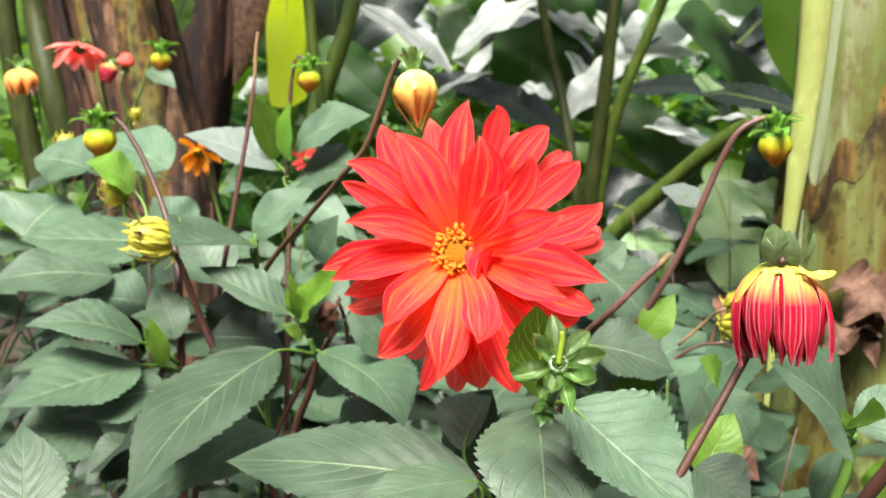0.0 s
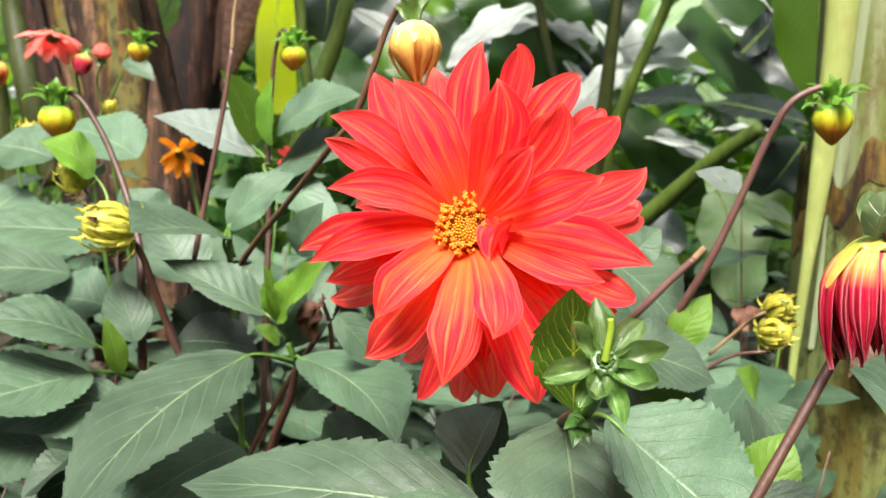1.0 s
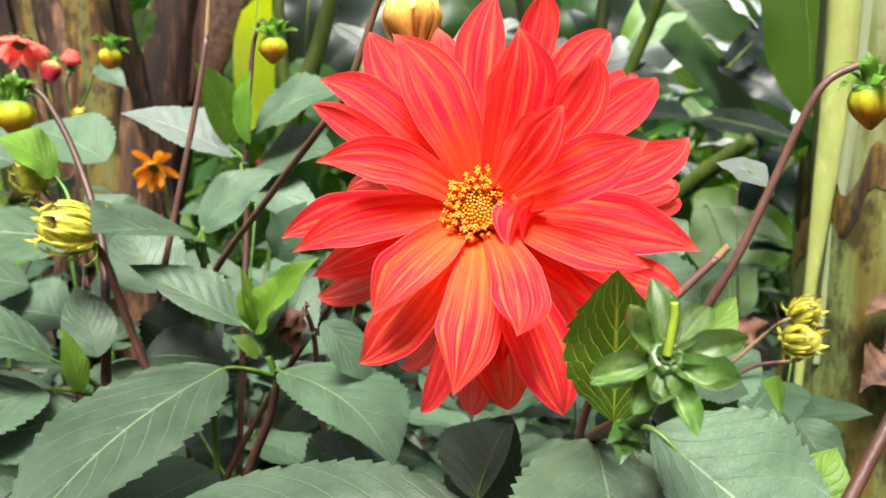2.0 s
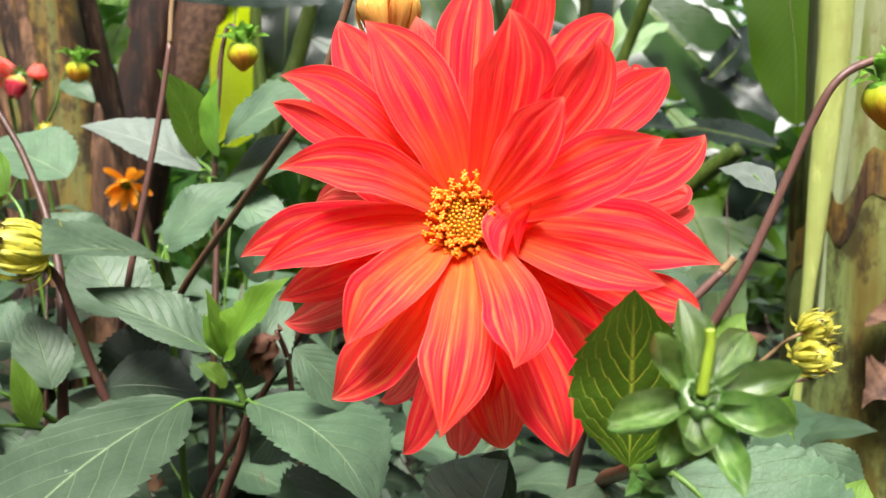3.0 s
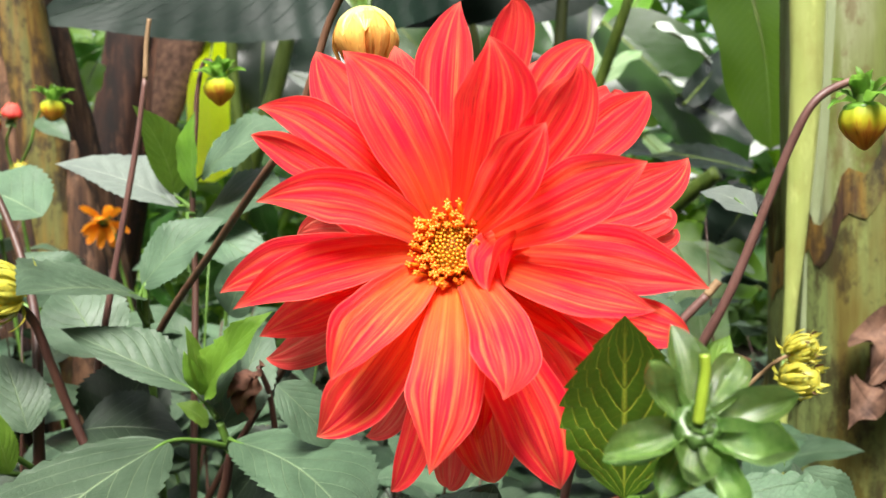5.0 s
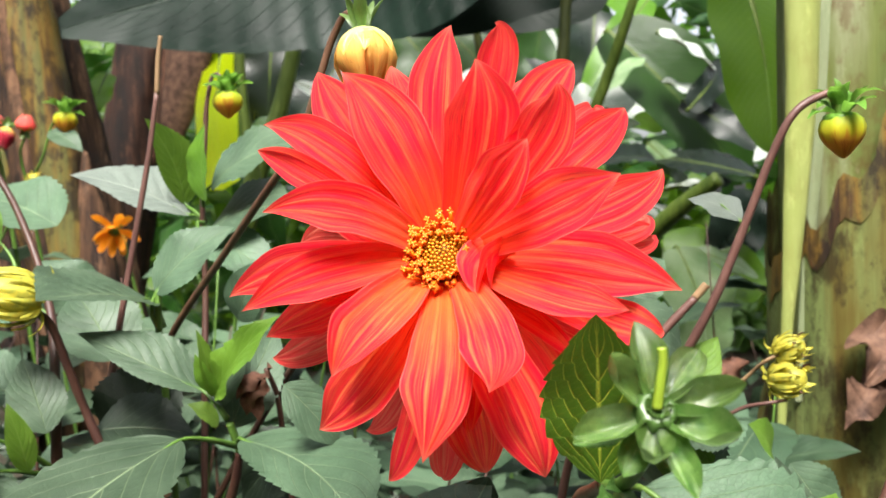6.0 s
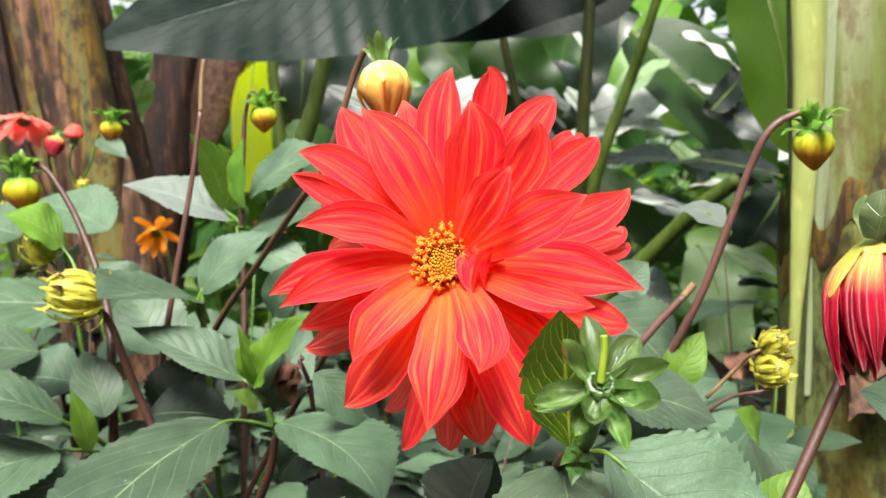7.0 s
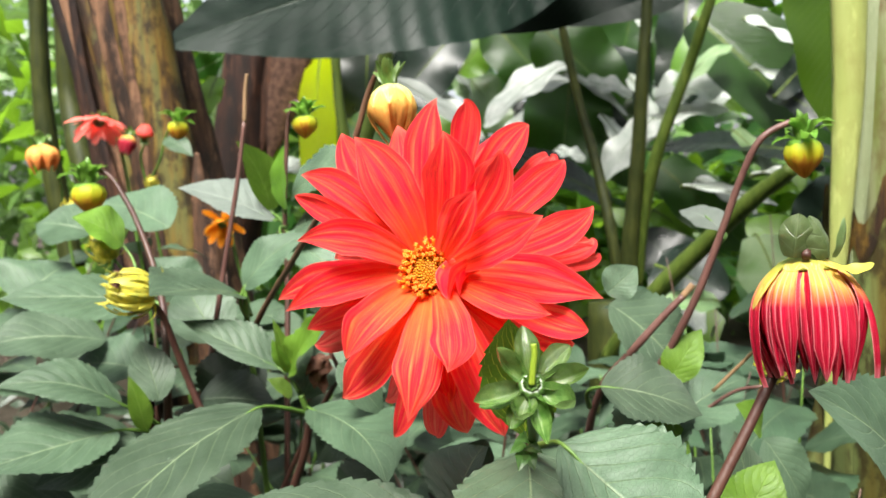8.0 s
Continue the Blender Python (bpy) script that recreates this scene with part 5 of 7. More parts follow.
head = flower_disc(dahlia, HEAD_POSE, 0.0082, 0.0062, 150, label="open bloom with yellow centre and red-orange streaked petals")
rng = random.Random(5)
for k in range(96):
    a = k * 2.39996 * 1.7
    ring = (k % 3) / 2
    r0 = 0.0064 + 0.0034 * ring + rng.uniform(-0.0006, 0.0006)
    r1 = r0 + rng.uniform(0.0002, 0.0026) * (0.4 + ring)
    high = rng.uniform(0.0045, 0.0072) - 0.0022 * ring
    b = a + rng.uniform(-0.14, 0.14)
    p = [Vector((r0 * math.cos(a), r0 * math.sin(a), -0.001)), Vector((r0 * 1.04 * math.cos(a), r0 * 1.04 * math.sin(a), high * 0.6)), Vector((r1 * math.cos(b), r1 * math.sin(b), high))]
    f = stem(head, [HEAD_POSE @ q for q in p], 0.0006, 0.0008, FLORET_TIP, "floret", sides=6, steps=3)
    for q in range(4):
        c = b + 1.5708 * q + rng.uniform(-0.3, 0.3)
        t = p[2] + Vector((0.0011 * math.cos(c), 0.0011 * math.sin(c), rng.uniform(0.0, 0.0008)))
        stem(f, [HEAD_POSE @ p[2], HEAD_POSE @ p[2].lerp(t, 0.6), HEAD_POSE @ t], 0.0006, 0.0003, FLORET_TIP, "lobe", sides=4, steps=1)

bloom_petal(head, (-0.0535, 0.0099, -0.0360), (-0.0364, 0.0111, -0.0209), 0.0124, 163.0, -0.014, .1, 0, material=PETAL_BACK)
bloom_petal(head, (-0.0638, -0.0300, -0.0381), (-0.0432, -0.0259, -0.0208), 0.0123, -149.1, -0.014, .08, 0, material=PETAL_BACK)
bloom_petal(head, (-0.0331, -0.0564, -0.0510), (-0.0191, -0.0459, -0.0302), 0.0097, -112.6, -0.014, .08, 0, material=PETAL_BACK)
bloom_petal(head, (-0.0041, -0.0706, -0.0315), (-0.0010, -0.0571, -0.0190), 0.0122, -91.0, -0.014, .1, 0, material=PETAL_BACK)
bloom_petal(head, (0.0672, 0.0079, -0.0321), (0.0583, 0.0059, -0.0195), 0.0124, 5.8, -0.014, .1, 0, material=PETAL_BACK)
bloom_petal(head, (0.0654, 0.0156, -0.0300), (0.0568, 0.0089, -0.0184), 0.0108, 8.9, -0.014, .1, 0, material=PETAL_BACK)
bloom_petal(head, (0.0492, 0.0497, -0.0220), (0.0435, 0.0420, -0.0140), 0.0120, 44.0, -0.014, .15, 0, material=PETAL_BACK)
bloom_petal(head, (0.0367, -0.0611, -0.0120), (0.0330, -0.0383, -0.0062), 0.0227, -49.2, -0.012, .1, 0)
bloom_petal(head, (0.0107, -0.0684, -0.0269), (0.0077, -0.0508, -0.0128), 0.0187, -81.4, -0.012, .1, 0, material=PETAL_WARM)
bloom_petal(head, (0.0587, -0.0300, -0.0060), (0.0435, -0.0258, -0.0047), 0.0163, -30.6, -0.012, .1, 0)
bloom_petal(head, (-0.0614, -0.0233, -0.0219), (-0.0393, -0.0150, -0.0096), 0.0144, -159.1, -0.010, .12, 0)
bloom_petal(head, (-0.0409, 0.0626, -0.0074), (-0.0297, 0.0425, -0.0006), 0.0173, 124.9, -0.009, .08, 0)
bloom_petal(head, (-0.0555, 0.0423, 0.0034), (-0.0344, 0.0336, 0.0052), 0.0143, 135.6, -0.008, .12, 0)
bloom_petal(head, (0.0420, 0.0605, -0.0043), (0.0309, 0.0482, -0.0020), 0.0156, 57.3, -0.009, .14, 0)
bloom_petal(head, (0.0565, 0.0442, 0.0004), (0.0444, 0.0323, 0.0009), 0.0153, 36.0, -0.008, .1, 0)
bloom_petal(head, (0.0676, 0.0253, -0.0021), (0.0520, 0.0138, -0.0004), 0.0155, 14.8, -0.008, .12, 0)
bloom_petal(head, (0.0177, 0.0671, 0.0155), (0.0179, 0.0549, 0.0102), 0.0125, 72.0, -0.009, .14, 0)
bloom_petal(head, (0.0038, 0.0732, 0.0007), (-0.0011, 0.0496, 0.0041), 0.0169, 91.3, -0.008, .12, 0)
bloom_petal(head, (-0.0013, 0.0655, -0.0060), (-0.0048, 0.0481, -0.0012), 0.0131, 95.7, -0.010, .1, 0)
bloom_petal(head, (-0.0412, -0.0530, -0.0125), (-0.0248, -0.0384, -0.0023), 0.0189, -122.8, -0.008, .12, 0, material=PETAL_WARM)
bloom_petal(head, (-0.0203, -0.0698, -0.0197), (-0.0114, -0.0540, -0.0113), 0.0101, -101.9, -0.011, .14, 0)
bloom_petal(head, (0.0294, -0.0678, -0.0102), (0.0224, -0.0467, -0.0002), 0.0209, -64.4, -0.008, .1, 0)
bloom_petal(head, (0.0647, -0.0246, 0.0033), (0.0513, -0.0210, 0.0024), 0.0130, -22.3, -0.008, .12, 0)
bloom_petal(head, (-0.0691, -0.0108, -0.0066), (-0.0458, -0.0025, 0.0002), 0.0144, -176.9, -0.007, .12, 0)
bloom_petal(head, (-0.0547, 0.0318, 0.0122), (-0.0401, 0.0247, 0.0091), 0.0101, 148.4, -0.006, .3, 0)
bloom_petal(head, (0.0709, -0.0126, 0.0022), (0.0443, -0.0043, 0.0062), 0.0189, -5.6, -0.005, .1, -6)
bloom_petal(head, (0.0522, -0.0192, 0.0246), (0.0364, -0.0159, 0.0191), 0.0122, -23.6, -0.004, .2, -25)
bloom_petal(head, (-0.0632, -0.0159, -0.0009), (-0.0372, -0.0055, 0.0055), 0.0151, -171.6, -0.004, .14, 0)
bloom_petal(head, (0.0343, 0.0425, 0.0326), (0.0301, 0.0297, 0.0240), 0.0172, 44.6, -0.005, .1, 0)
bloom_petal(head, (0.0504, 0.0168, 0.0323), (0.0334, 0.0099, 0.0264), 0.0186, 16.6, -0.003, .08, 0)
bloom_petal(head, (0.0121, 0.0515, 0.0291), (0.0136, 0.0342, 0.0228), 0.0218, 68.4, -0.005, .1, 0)
bloom_petal(head, (-0.0295, 0.0561, 0.0099), (-0.0139, 0.0356, 0.0126), 0.0215, 111.3, -0.004, .14, 8)
bloom_petal(head, (-0.0525, 0.0124, 0.0142), (-0.0293, 0.0135, 0.0142), 0.0152, 155.3, -0.003, .16, 0)
bloom_petal(head, (-0.0058, -0.0606, 0.0127), (-0.0010, -0.0377, 0.0156), 0.0208, -91.5, -0.003, -.08, 0, material=PETAL_WARM)
bloom_petal(head, (-0.0323, -0.0363, 0.0100), (-0.0211, -0.0217, 0.0106), 0.0181, -134.2, -0.002, .34, 10, material=PETAL_WARM)
bloom_petal(head, (0.0258, 0.0268, 0.0344), (0.0183, 0.0171, 0.0286), 0.0159, 43.0, -0.001, .12, 0)
bloom_petal(head, (0.0139, -0.0406, 0.0313), (0.0149, -0.0276, 0.0263), 0.0175, -61.7, -0.001, -.1, -8)
ray_petal(head, HEAD_POSE, 149.2, 0.0542, -0.0140, 0.0211, 0.08, material=PETAL, cup=0.075, start=-0.011, twist=0.17, wave=0.035, inner=0.004, roll=2)
ray_petal(head, HEAD_POSE, 105.1, 0.0699, -0.0180, 0.0211, 0.08, material=PETAL, cup=0.075, start=-0.011, twist=0.43, wave=0.048, inner=0.004, roll=8)
ray_petal(head, HEAD_POSE, 66.0, 0.0662, -0.0160, 0.0188, 0.08, material=PETAL, cup=0.075, start=-0.011, twist=-0.07, wave=0.036, inner=0.004, roll=-2)
ray_petal(head, HEAD_POSE, 4.4, 0.0524, -0.0120, 0.0211, 0.08, material=PETAL, cup=0.075, start=-0.011, twist=0.09, wave=0.036, inner=0.004, roll=-5)
ray_petal(head, HEAD_POSE, -136.1, 0.0417, -0.0120, 0.0211, 0.08, material=PETAL, cup=0.075, start=-0.011, twist=0.44, wave=0.043, inner=0.004, roll=-1)
ray_petal(head, HEAD_POSE, -83.3, 0.0548, -0.0140, 0.0211, 0.08, material=PETAL, cup=0.075, start=-0.011, twist=0.15, wave=0.030, inner=0.004, roll=0)
ray_petal(head, HEAD_POSE, -169.3, 0.0473, -0.0140, 0.0211, 0.08, material=PETAL, cup=0.075, start=-0.011, twist=-0.34, wave=0.042, inner=0.004, roll=5)
part("petal", blade_mesh("petal", 0.0190, 0.0125, 0.18, 0.0, cup=0.55, teeth=0, nu=24, nv=14, shape=0.5, tip=0.9, base=0.4, ridge=0.02), PETAL, head, "", HEAD_POSE @ basis((0.0204, 0.0017, 0.0040), (-0.0100, -0.0151, 0.0060), (-0.75, 0.1, 0.6)))
part("petal", blade_mesh("petal", 0.0137, 0.0100, 0.2, 0.0, cup=0.7, teeth=0, nu=24, nv=14, shape=0.5, tip=0.9, base=0.4, ridge=0.02), PETAL, head, "", HEAD_POSE @ basis((0.0220, -0.0009, 0.0030), (-0.0073, -0.0105, 0.0050), (-0.8, -0.2, 0.5)))
part("petal", blade_mesh("petal", 0.0135, 0.0034, 0.1, 0.2, teeth=0, nu=24, nv=14, shape=0.5, tip=0.9, base=0.4, ridge=0.02), PETAL_PALE, head, "", HEAD_POSE @ basis((0.0171, -0.0082, 0.0010), (0.0129, -0.0012, 0.0040), (0, 0.3, 0.9)))
stem(dahlia, [(0.009, 0.414, 0.898), (-0.025, 0.500, 0.882), (-0.062, 0.630, 0.832), (-0.138, 0.700, 0.705), (-0.158, 0.715, 0.655), (-0.168, 0.720, 0.565), (-0.173, 0.725, 0.405), (-0.178, 0.620, 0.000)], 0.002, 0.0024, STEM_BROWN, label="brown flower stalk")
bract_ring(head, HEAD_POSE @ Matrix.Translation((0, 0, -0.016)) @ pose(0, 0, 0, 0, -90, 0), 8, 0.016, 0.008, 60, 0.006, BRACT)
broad_leaf(dahlia, (-0.114, 0.565, 0.805), (-0.150, 0.500, 0.788), (-0.169, 0.430, 0.761), 0.0343, 0.0337, (0.002, -0.400, 0.915), LEAF, stalk=(-0.095, 0.612, 0.788))
broad_leaf(dahlia, (-0.089, 0.594, 0.796), (-0.047, 0.530, 0.797), (-0.022, 0.457, 0.791), 0.0321, 0.0213, (-0.118, -0.094, 0.989), LEAF, stalk=(-0.095, 0.615, 0.788))
broad_leaf(dahlia, (-0.115, 0.627, 0.816), (-0.149, 0.622, 0.836), (-0.185, 0.633, 0.851), 0.0107, 0.0227, (0.304, -0.629, 0.715), LEAF, stalk=(-0.101, 0.620, 0.801))
leaf(dahlia, (-0.106, 0.612, 0.815), (-0.065, 0.580, 0.863), 0.025, (-0.5, -0.75, 0.4), 0.08, 0.35, LEAF_YOUNG, teeth=8, bite=0.13, wave=0.12)
leaf(dahlia, (-0.107, 0.612, 0.816), (-0.112, 0.600, 0.855), 0.011, (0.5, -0.8, 0.3), 0.08, 0.35, LEAF_YOUNG, teeth=7)
leaf(dahlia, (-0.102, 0.614, 0.810), (-0.093, 0.630, 0.847), 0.030, (-0.5, -0.8, 0.2), 0.06, 0.3, LEAF)
leaf(dahlia, (-0.100, 0.620, 0.796), (-0.077, 0.660, 0.847), 0.035, (0.3, -0.8, 0.5), 0.06, 0.2, LEAF)
leaf(dahlia, (-0.104, 0.610, 0.801), (-0.118, 0.600, 0.815), 0.014, (0, -0.6, 0.8), 0.08, 0.15, LEAF_YOUNG, teeth=6)
leaf(dahlia, (-0.105, 0.610, 0.818), (-0.113, 0.600, 0.842), 0.011, (-0.3, -0.8, 0.5), 0.08, 0.15, LEAF_YOUNG, teeth=6)
stem(dahlia, [(-0.099, 0.615, 0.800), (-0.097, 0.617, 0.792), (-0.095, 0.620, 0.783)], 0.0022, 0.0024, STEM_GREEN)
stem(dahlia, [(-0.095, 0.620, 0.783), (-0.100, 0.628, 0.762), (-0.118, 0.650, 0.715), (-0.177, 0.831, 0.000)], 0.0023, 0.004, STEM_BROWN)
broad_leaf(dahlia, (0.019, 0.415, 0.776), (-0.055, 0.425, 0.783), (-0.123, 0.457, 0.771), 0.0293, 0.0308, (-0.153, -0.408, 0.900), LEAF, stalk=(0.023, 0.430, 0.740))
leaf(dahlia, (0.017, 0.400, 0.785), (-0.046, 0.370, 0.784), 0.028, (-0.1, -0.5, 0.85), 0.07, 0.1, LEAF, stalk=(0.026, 0.420, 0.748))
broad_leaf(dahlia, (0.011, 0.442, 0.783), (0.017, 0.452, 0.797), (0.030, 0.480, 0.806), 0.0240, 0.0064, (-0.189, -0.438, 0.879), LEAF, stalk=(0.018, 0.445, 0.752))
broad_leaf(dahlia, (0.045, 0.390, 0.826), (0.044, 0.352, 0.807), (0.043, 0.325, 0.785), 0.0275, 0.0304, (0.013, -0.531, 0.847), LEAF)
broad_leaf(dahlia, (0.056, 0.363, 0.838), (0.080, 0.345, 0.819), (0.105, 0.330, 0.801), 0.0355, 0.0190, (0.250, -0.660, 0.700), LEAF, stalk=(0.045, 0.388, 0.828))
leaf(dahlia, (0.027, 0.470, 0.809), (0.006, 0.500, 0.737), 0.032, (0, -0.75, 0.65), 0.08, 0.15, LEAF)
leaf(dahlia, (0.088, 0.500, 0.827), (0.141, 0.500, 0.810), 0.051, (0, -0.5, 0.85), 0.08, 0.15, LEAF, stalk=(0.084, 0.520, 0.811))
leaf(dahlia, (0.109, 0.610, 0.856), (0.159, 0.610, 0.801), 0.075, (0.1, -0.5, 0.8), 0.08, 0.15, LEAF)
leaf(dahlia, (0.106, 0.500, 0.788), (0.135, 0.540, 0.820), 0.045, (0, -0.5, 0.8), 0.08, 0.15, LEAF)
leaf(dahlia, (0.136, 0.560, 0.815), (0.156, 0.560, 0.846), 0.024, (-0.2, -0.9, 0.3), 0.08, 0.15, LEAF_YOUNG)
leaf(dahlia, (0.148, 0.620, 0.772), (0.204, 0.640, 0.798), 0.059, (0.1, -0.4, 0.9), 0.08, 0.15, LEAF)
leaf(dahlia, (0.093, 0.500, 0.876), (0.109, 0.500, 0.890), 0.021, (0.2, -0.8, 0.5), 0.08, 0.15, LEAF)
leaf(dahlia, (0.169, 0.500, 0.748), (0.157, 0.500, 0.802), 0.028, (-0.2, -0.9, 0.3), 0.08, 0.15, LEAF)
leaf(dahlia, (0.146, 0.460, 0.762), (0.168, 0.470, 0.795), 0.032, (-0.2, -0.9, 0.3), 0.08, 0.15, LEAF_YOUNG)
leaf(dahlia, (0.188, 0.550, 0.782), (0.210, 0.550, 0.742), 0.033, (0, -0.8, 0.6), 0.08, 0.15, LEAF)
leaf(dahlia, (0.134, 0.500, 0.788), (0.102, 0.500, 0.802), 0.027, (0, -0.8, 0.6), 0.08, 0.15, LEAF_YOUNG)
leaf(dahlia, (0.131, 0.420, 0.783), (0.154, 0.400, 0.770), 0.039, (0, -0.7, 0.7), 0.08, 0.15, LEAF)
leaf(dahlia, (-0.061, 0.550, 0.833), (-0.036, 0.560, 0.799), 0.025, (0, -0.7, 0.7), 0.08, 0.15, LEAF)
leaf(dahlia, (-0.067, 0.680, 0.773), (-0.107, 0.690, 0.731), 0.050, (0, -0.7, 0.7), 0.08, 0.15, LEAF_DARK)
leaf(dahlia, (-0.148, 0.600, 0.740), (-0.175, 0.550, 0.718), 0.045, (0, -0.6, 0.8), 0.08, 0.15, LEAF)
leaf(dahlia, (-0.123, 0.580, 0.743), (-0.174, 0.500, 0.729), 0.054, (0, -0.6, 0.8), 0.08, 0.15, LEAF)
leaf(dahlia, (-0.035, 0.600, 0.744), (-0.077, 0.600, 0.709), 0.066, (0, -0.7, 0.7), 0.08, 0.15, LEAF_DARK)
stem(dahlia, [(0.153, 0.566, 0.872), (0.147, 0.567, 0.865)], 0.0021, 0.0022, STEM_DRY, "stalk_tip", label="dry tan end of the stalk")
stem(dahlia, [(0.147, 0.567, 0.865), (0.133, 0.570, 0.850), (0.118, 0.575, 0.832), (0.102, 0.610, 0.800), (0.095, 0.680, 0.700), (0.090, 0.740, 0.000)], 0.0021, 0.003, STEM_PURPLE, label="cut dry flower stalk")


def boat_bract(parent, base, tip, width, facing, cup=0.3, bend=0.1, name="bract", material=None):
    """A hollowed glossy bract that ends in a small point, its inner side towards facing."""
    SEED[0] += 1
    b, t = Vector(base), Vector(tip)
    mesh = blade_mesh(name, (t - b).length, width, -bend * 1.8, 0.2, 0, 26, 18, 0.85, 0.08, 1.35, SEED[0], cup=cup * 2.1, base=0.5, ridge=0.035)
    return part(name, mesh, material or BRACT_GLOSSY, parent, "", basis(b, t - b, facing))


def bract_rosette(parent, at, axis):
    """Glossy hollow green bracts standing in a star round a bent stub."""
    m = basis(at, axis, (1, 0, 0))
    core = part("bract_rosette", revolve_mesh("bract_rosette", [(-0.012, 0.0016), (-0.008, 0.0035), (-0.003, 0.0046), (0.0, 0.0042), (0.001, 0.003), (-0.0005, 0.0018)], 18, 9, 0.2), BRACT, parent, "glossy green rosette of hollow bracts round a bent stub", m)
    c = Vector(at)
    ax = Vector(axis).normalized()
    for tip, width, cup, bend in (
        ((0.0419, 0.3208, 0.8888), 0.0079, 0.2, -0.04),
        ((0.0336, 0.3087, 0.8843), 0.0067, 0.3, 0.12),
        ((0.0257, 0.3114, 0.8670), 0.0076, 0.26, 0.1),
        ((0.0391, 0.2991, 0.8654), 0.0081, 0.22, 0.16),
        ((0.0473, 0.2995, 0.8565), 0.0064, 0.3, 0.06),
        ((0.0559, 0.2981, 0.8702), 0.0083, 0.32, 0.16),
        ((0.0613, 0.3084, 0.8770), 0.0079, 0.26, 0.12),
        ((0.0570, 0.3233, 0.8816), 0.0076, 0.2, 0.0),
    ):
        out = Vector(tip) - c
        flat = (out - ax * out.dot(ax)).normalized()
        boat_bract(core, c + flat * 0.0032 - ax * 0.002, tip, width, ax - flat * 0.25, cup, bend)
    # an outer, lower ring shows between them
    for turn, long in ((0.4, 0.012), (1.35, 0.013), (2.5, 0.014), (3.4, 0.012), (4.9, 0.017), (5.7, 0.013)):
        flat = (m.to_3x3() @ Vector((0, math.cos(turn), math.sin(turn)))).normalized()
        boat_bract(core, c + flat * 0.003 - ax * 0.006, c + flat * long - ax * 0.009, 0.0068, ax, 0.2, 0.06, "outer_bract", BRACT_GLOSSY)
    for k in range(9):
        a = 2 * math.pi * k / 9
        flat = m.to_3x3() @ Vector((0, math.cos(a), math.sin(a)))
        boat_bract(core, c + flat * 0.0016, c + flat * 0.003 + ax * 0.0022, 0.0014, ax - flat, 0.2, 0.05, "scale", BRACT_GLOSSY)
    stub = [c, c + Vector((0.0005, -0.0006, 0.005)), c + Vector((0.0011, -0.0008, 0.0100)), c + Vector((0.0009, -0.0010, 0.0128))]
    stem(core, stub, 0.0011, 0.001, STEM_YELLOWISH, "stub", sides=10)
    return core


bract_rosette(dahlia, (0.0439, 0.3125, 0.8716), (0.0, -0.8, 0.6))
stem(dahlia, [(0.0438, 0.3160, 0.8690), (0.0444, 0.3240, 0.8590), (0.0450, 0.3420, 0.8465), (0.0448, 0.3600, 0.8400)], 0.0024, 0.0017, STEM_GREEN, "neck", label="short green neck under the rosette")
stem(dahlia, [(0.0448, 0.3600, 0.8405), (0.0448, 0.3720, 0.8350), (0.0445, 0.3900, 0.8260), (0.0440, 0.4150, 0.7950), (0.0500, 0.6000, 0.4000)], 0.0019, 0.0024, STEM_TAN)
leaf(dahlia, (0.0432, 0.3580, 0.8415), (0.0380, 0.3380, 0.8885), 0.0300, (-0.25, -0.9, 0.15), -0.04, 0.1, LEAF_BRACT, teeth=9, label="upright bright green leaf", bite=0.1, shape=0.9)
for base, tip, width in (
    ((0.043, 0.345, 0.845), (0.0385, 0.336, 0.8475), 0.005),
    ((0.043, 0.345, 0.843), (0.0480, 0.336, 0.8425), 0.005),
    ((0.042, 0.345, 0.841), (0.0395, 0.336, 0.8365), 0.006),
    ((0.043, 0.345, 0.841), (0.0450, 0.336, 0.8365), 0.006),
    ((0.042, 0.347, 0.843), (0.0365, 0.338, 0.8420), 0.005),
):
    leaf(dahlia, base, tip, width, (0, -0.9, 0.4), 0.15, 0.3, BRACT, teeth=4, bite=0.15)


def hanging_bud(parent, top, down, size, material, label, spread=125, bracts=8, long=1.0):
    """A closed round bud that hangs from its neck, with a crown of green bracts over it."""
    m = basis(top, down, (0, -1, 0.01))
    s = size
    prof = [(0.0, 0.16 * s), (0.03 * s, 0.3 * s), (0.14 * s, 0.43 * s), (0.3 * s, 0.48 * s), (0.46 * s, 0.45 * s), (0.6 * s, 0.36 * s), (0.74 * s, 0.22 * s), (0.84 * s, 0.12 * s), (0.9 * s, 0.03 * s)]
    bud = part("bud", revolve_mesh("bud", [(x * long, r) for x, r in prof], 28, 9, 0.14), material, parent, label, m)
    bract_ring(bud, m, bracts, 0.74 * s, 0.36 * s, spread, 0.2 * s, BRACT_CROWN, 0.2, cup=0.2, tip=1.3, loose=0.3, wave=0.08)
    bract_ring(bud, m, 6, 0.72 * s, 0.34 * s, 150, 0.14 * s, BRACT_CROWN, 0.16, offset=0.4, cup=0.2, tip=1.3, loose=0.2, wave=0.08)
    bract_ring(bud, m, 7, 0.26 * s, 0.4 * s, 44, 0.22 * s, BRACT_CROWN, 0.2, offset=0.2, cup=-0.15, tip=0.9)
    return bud


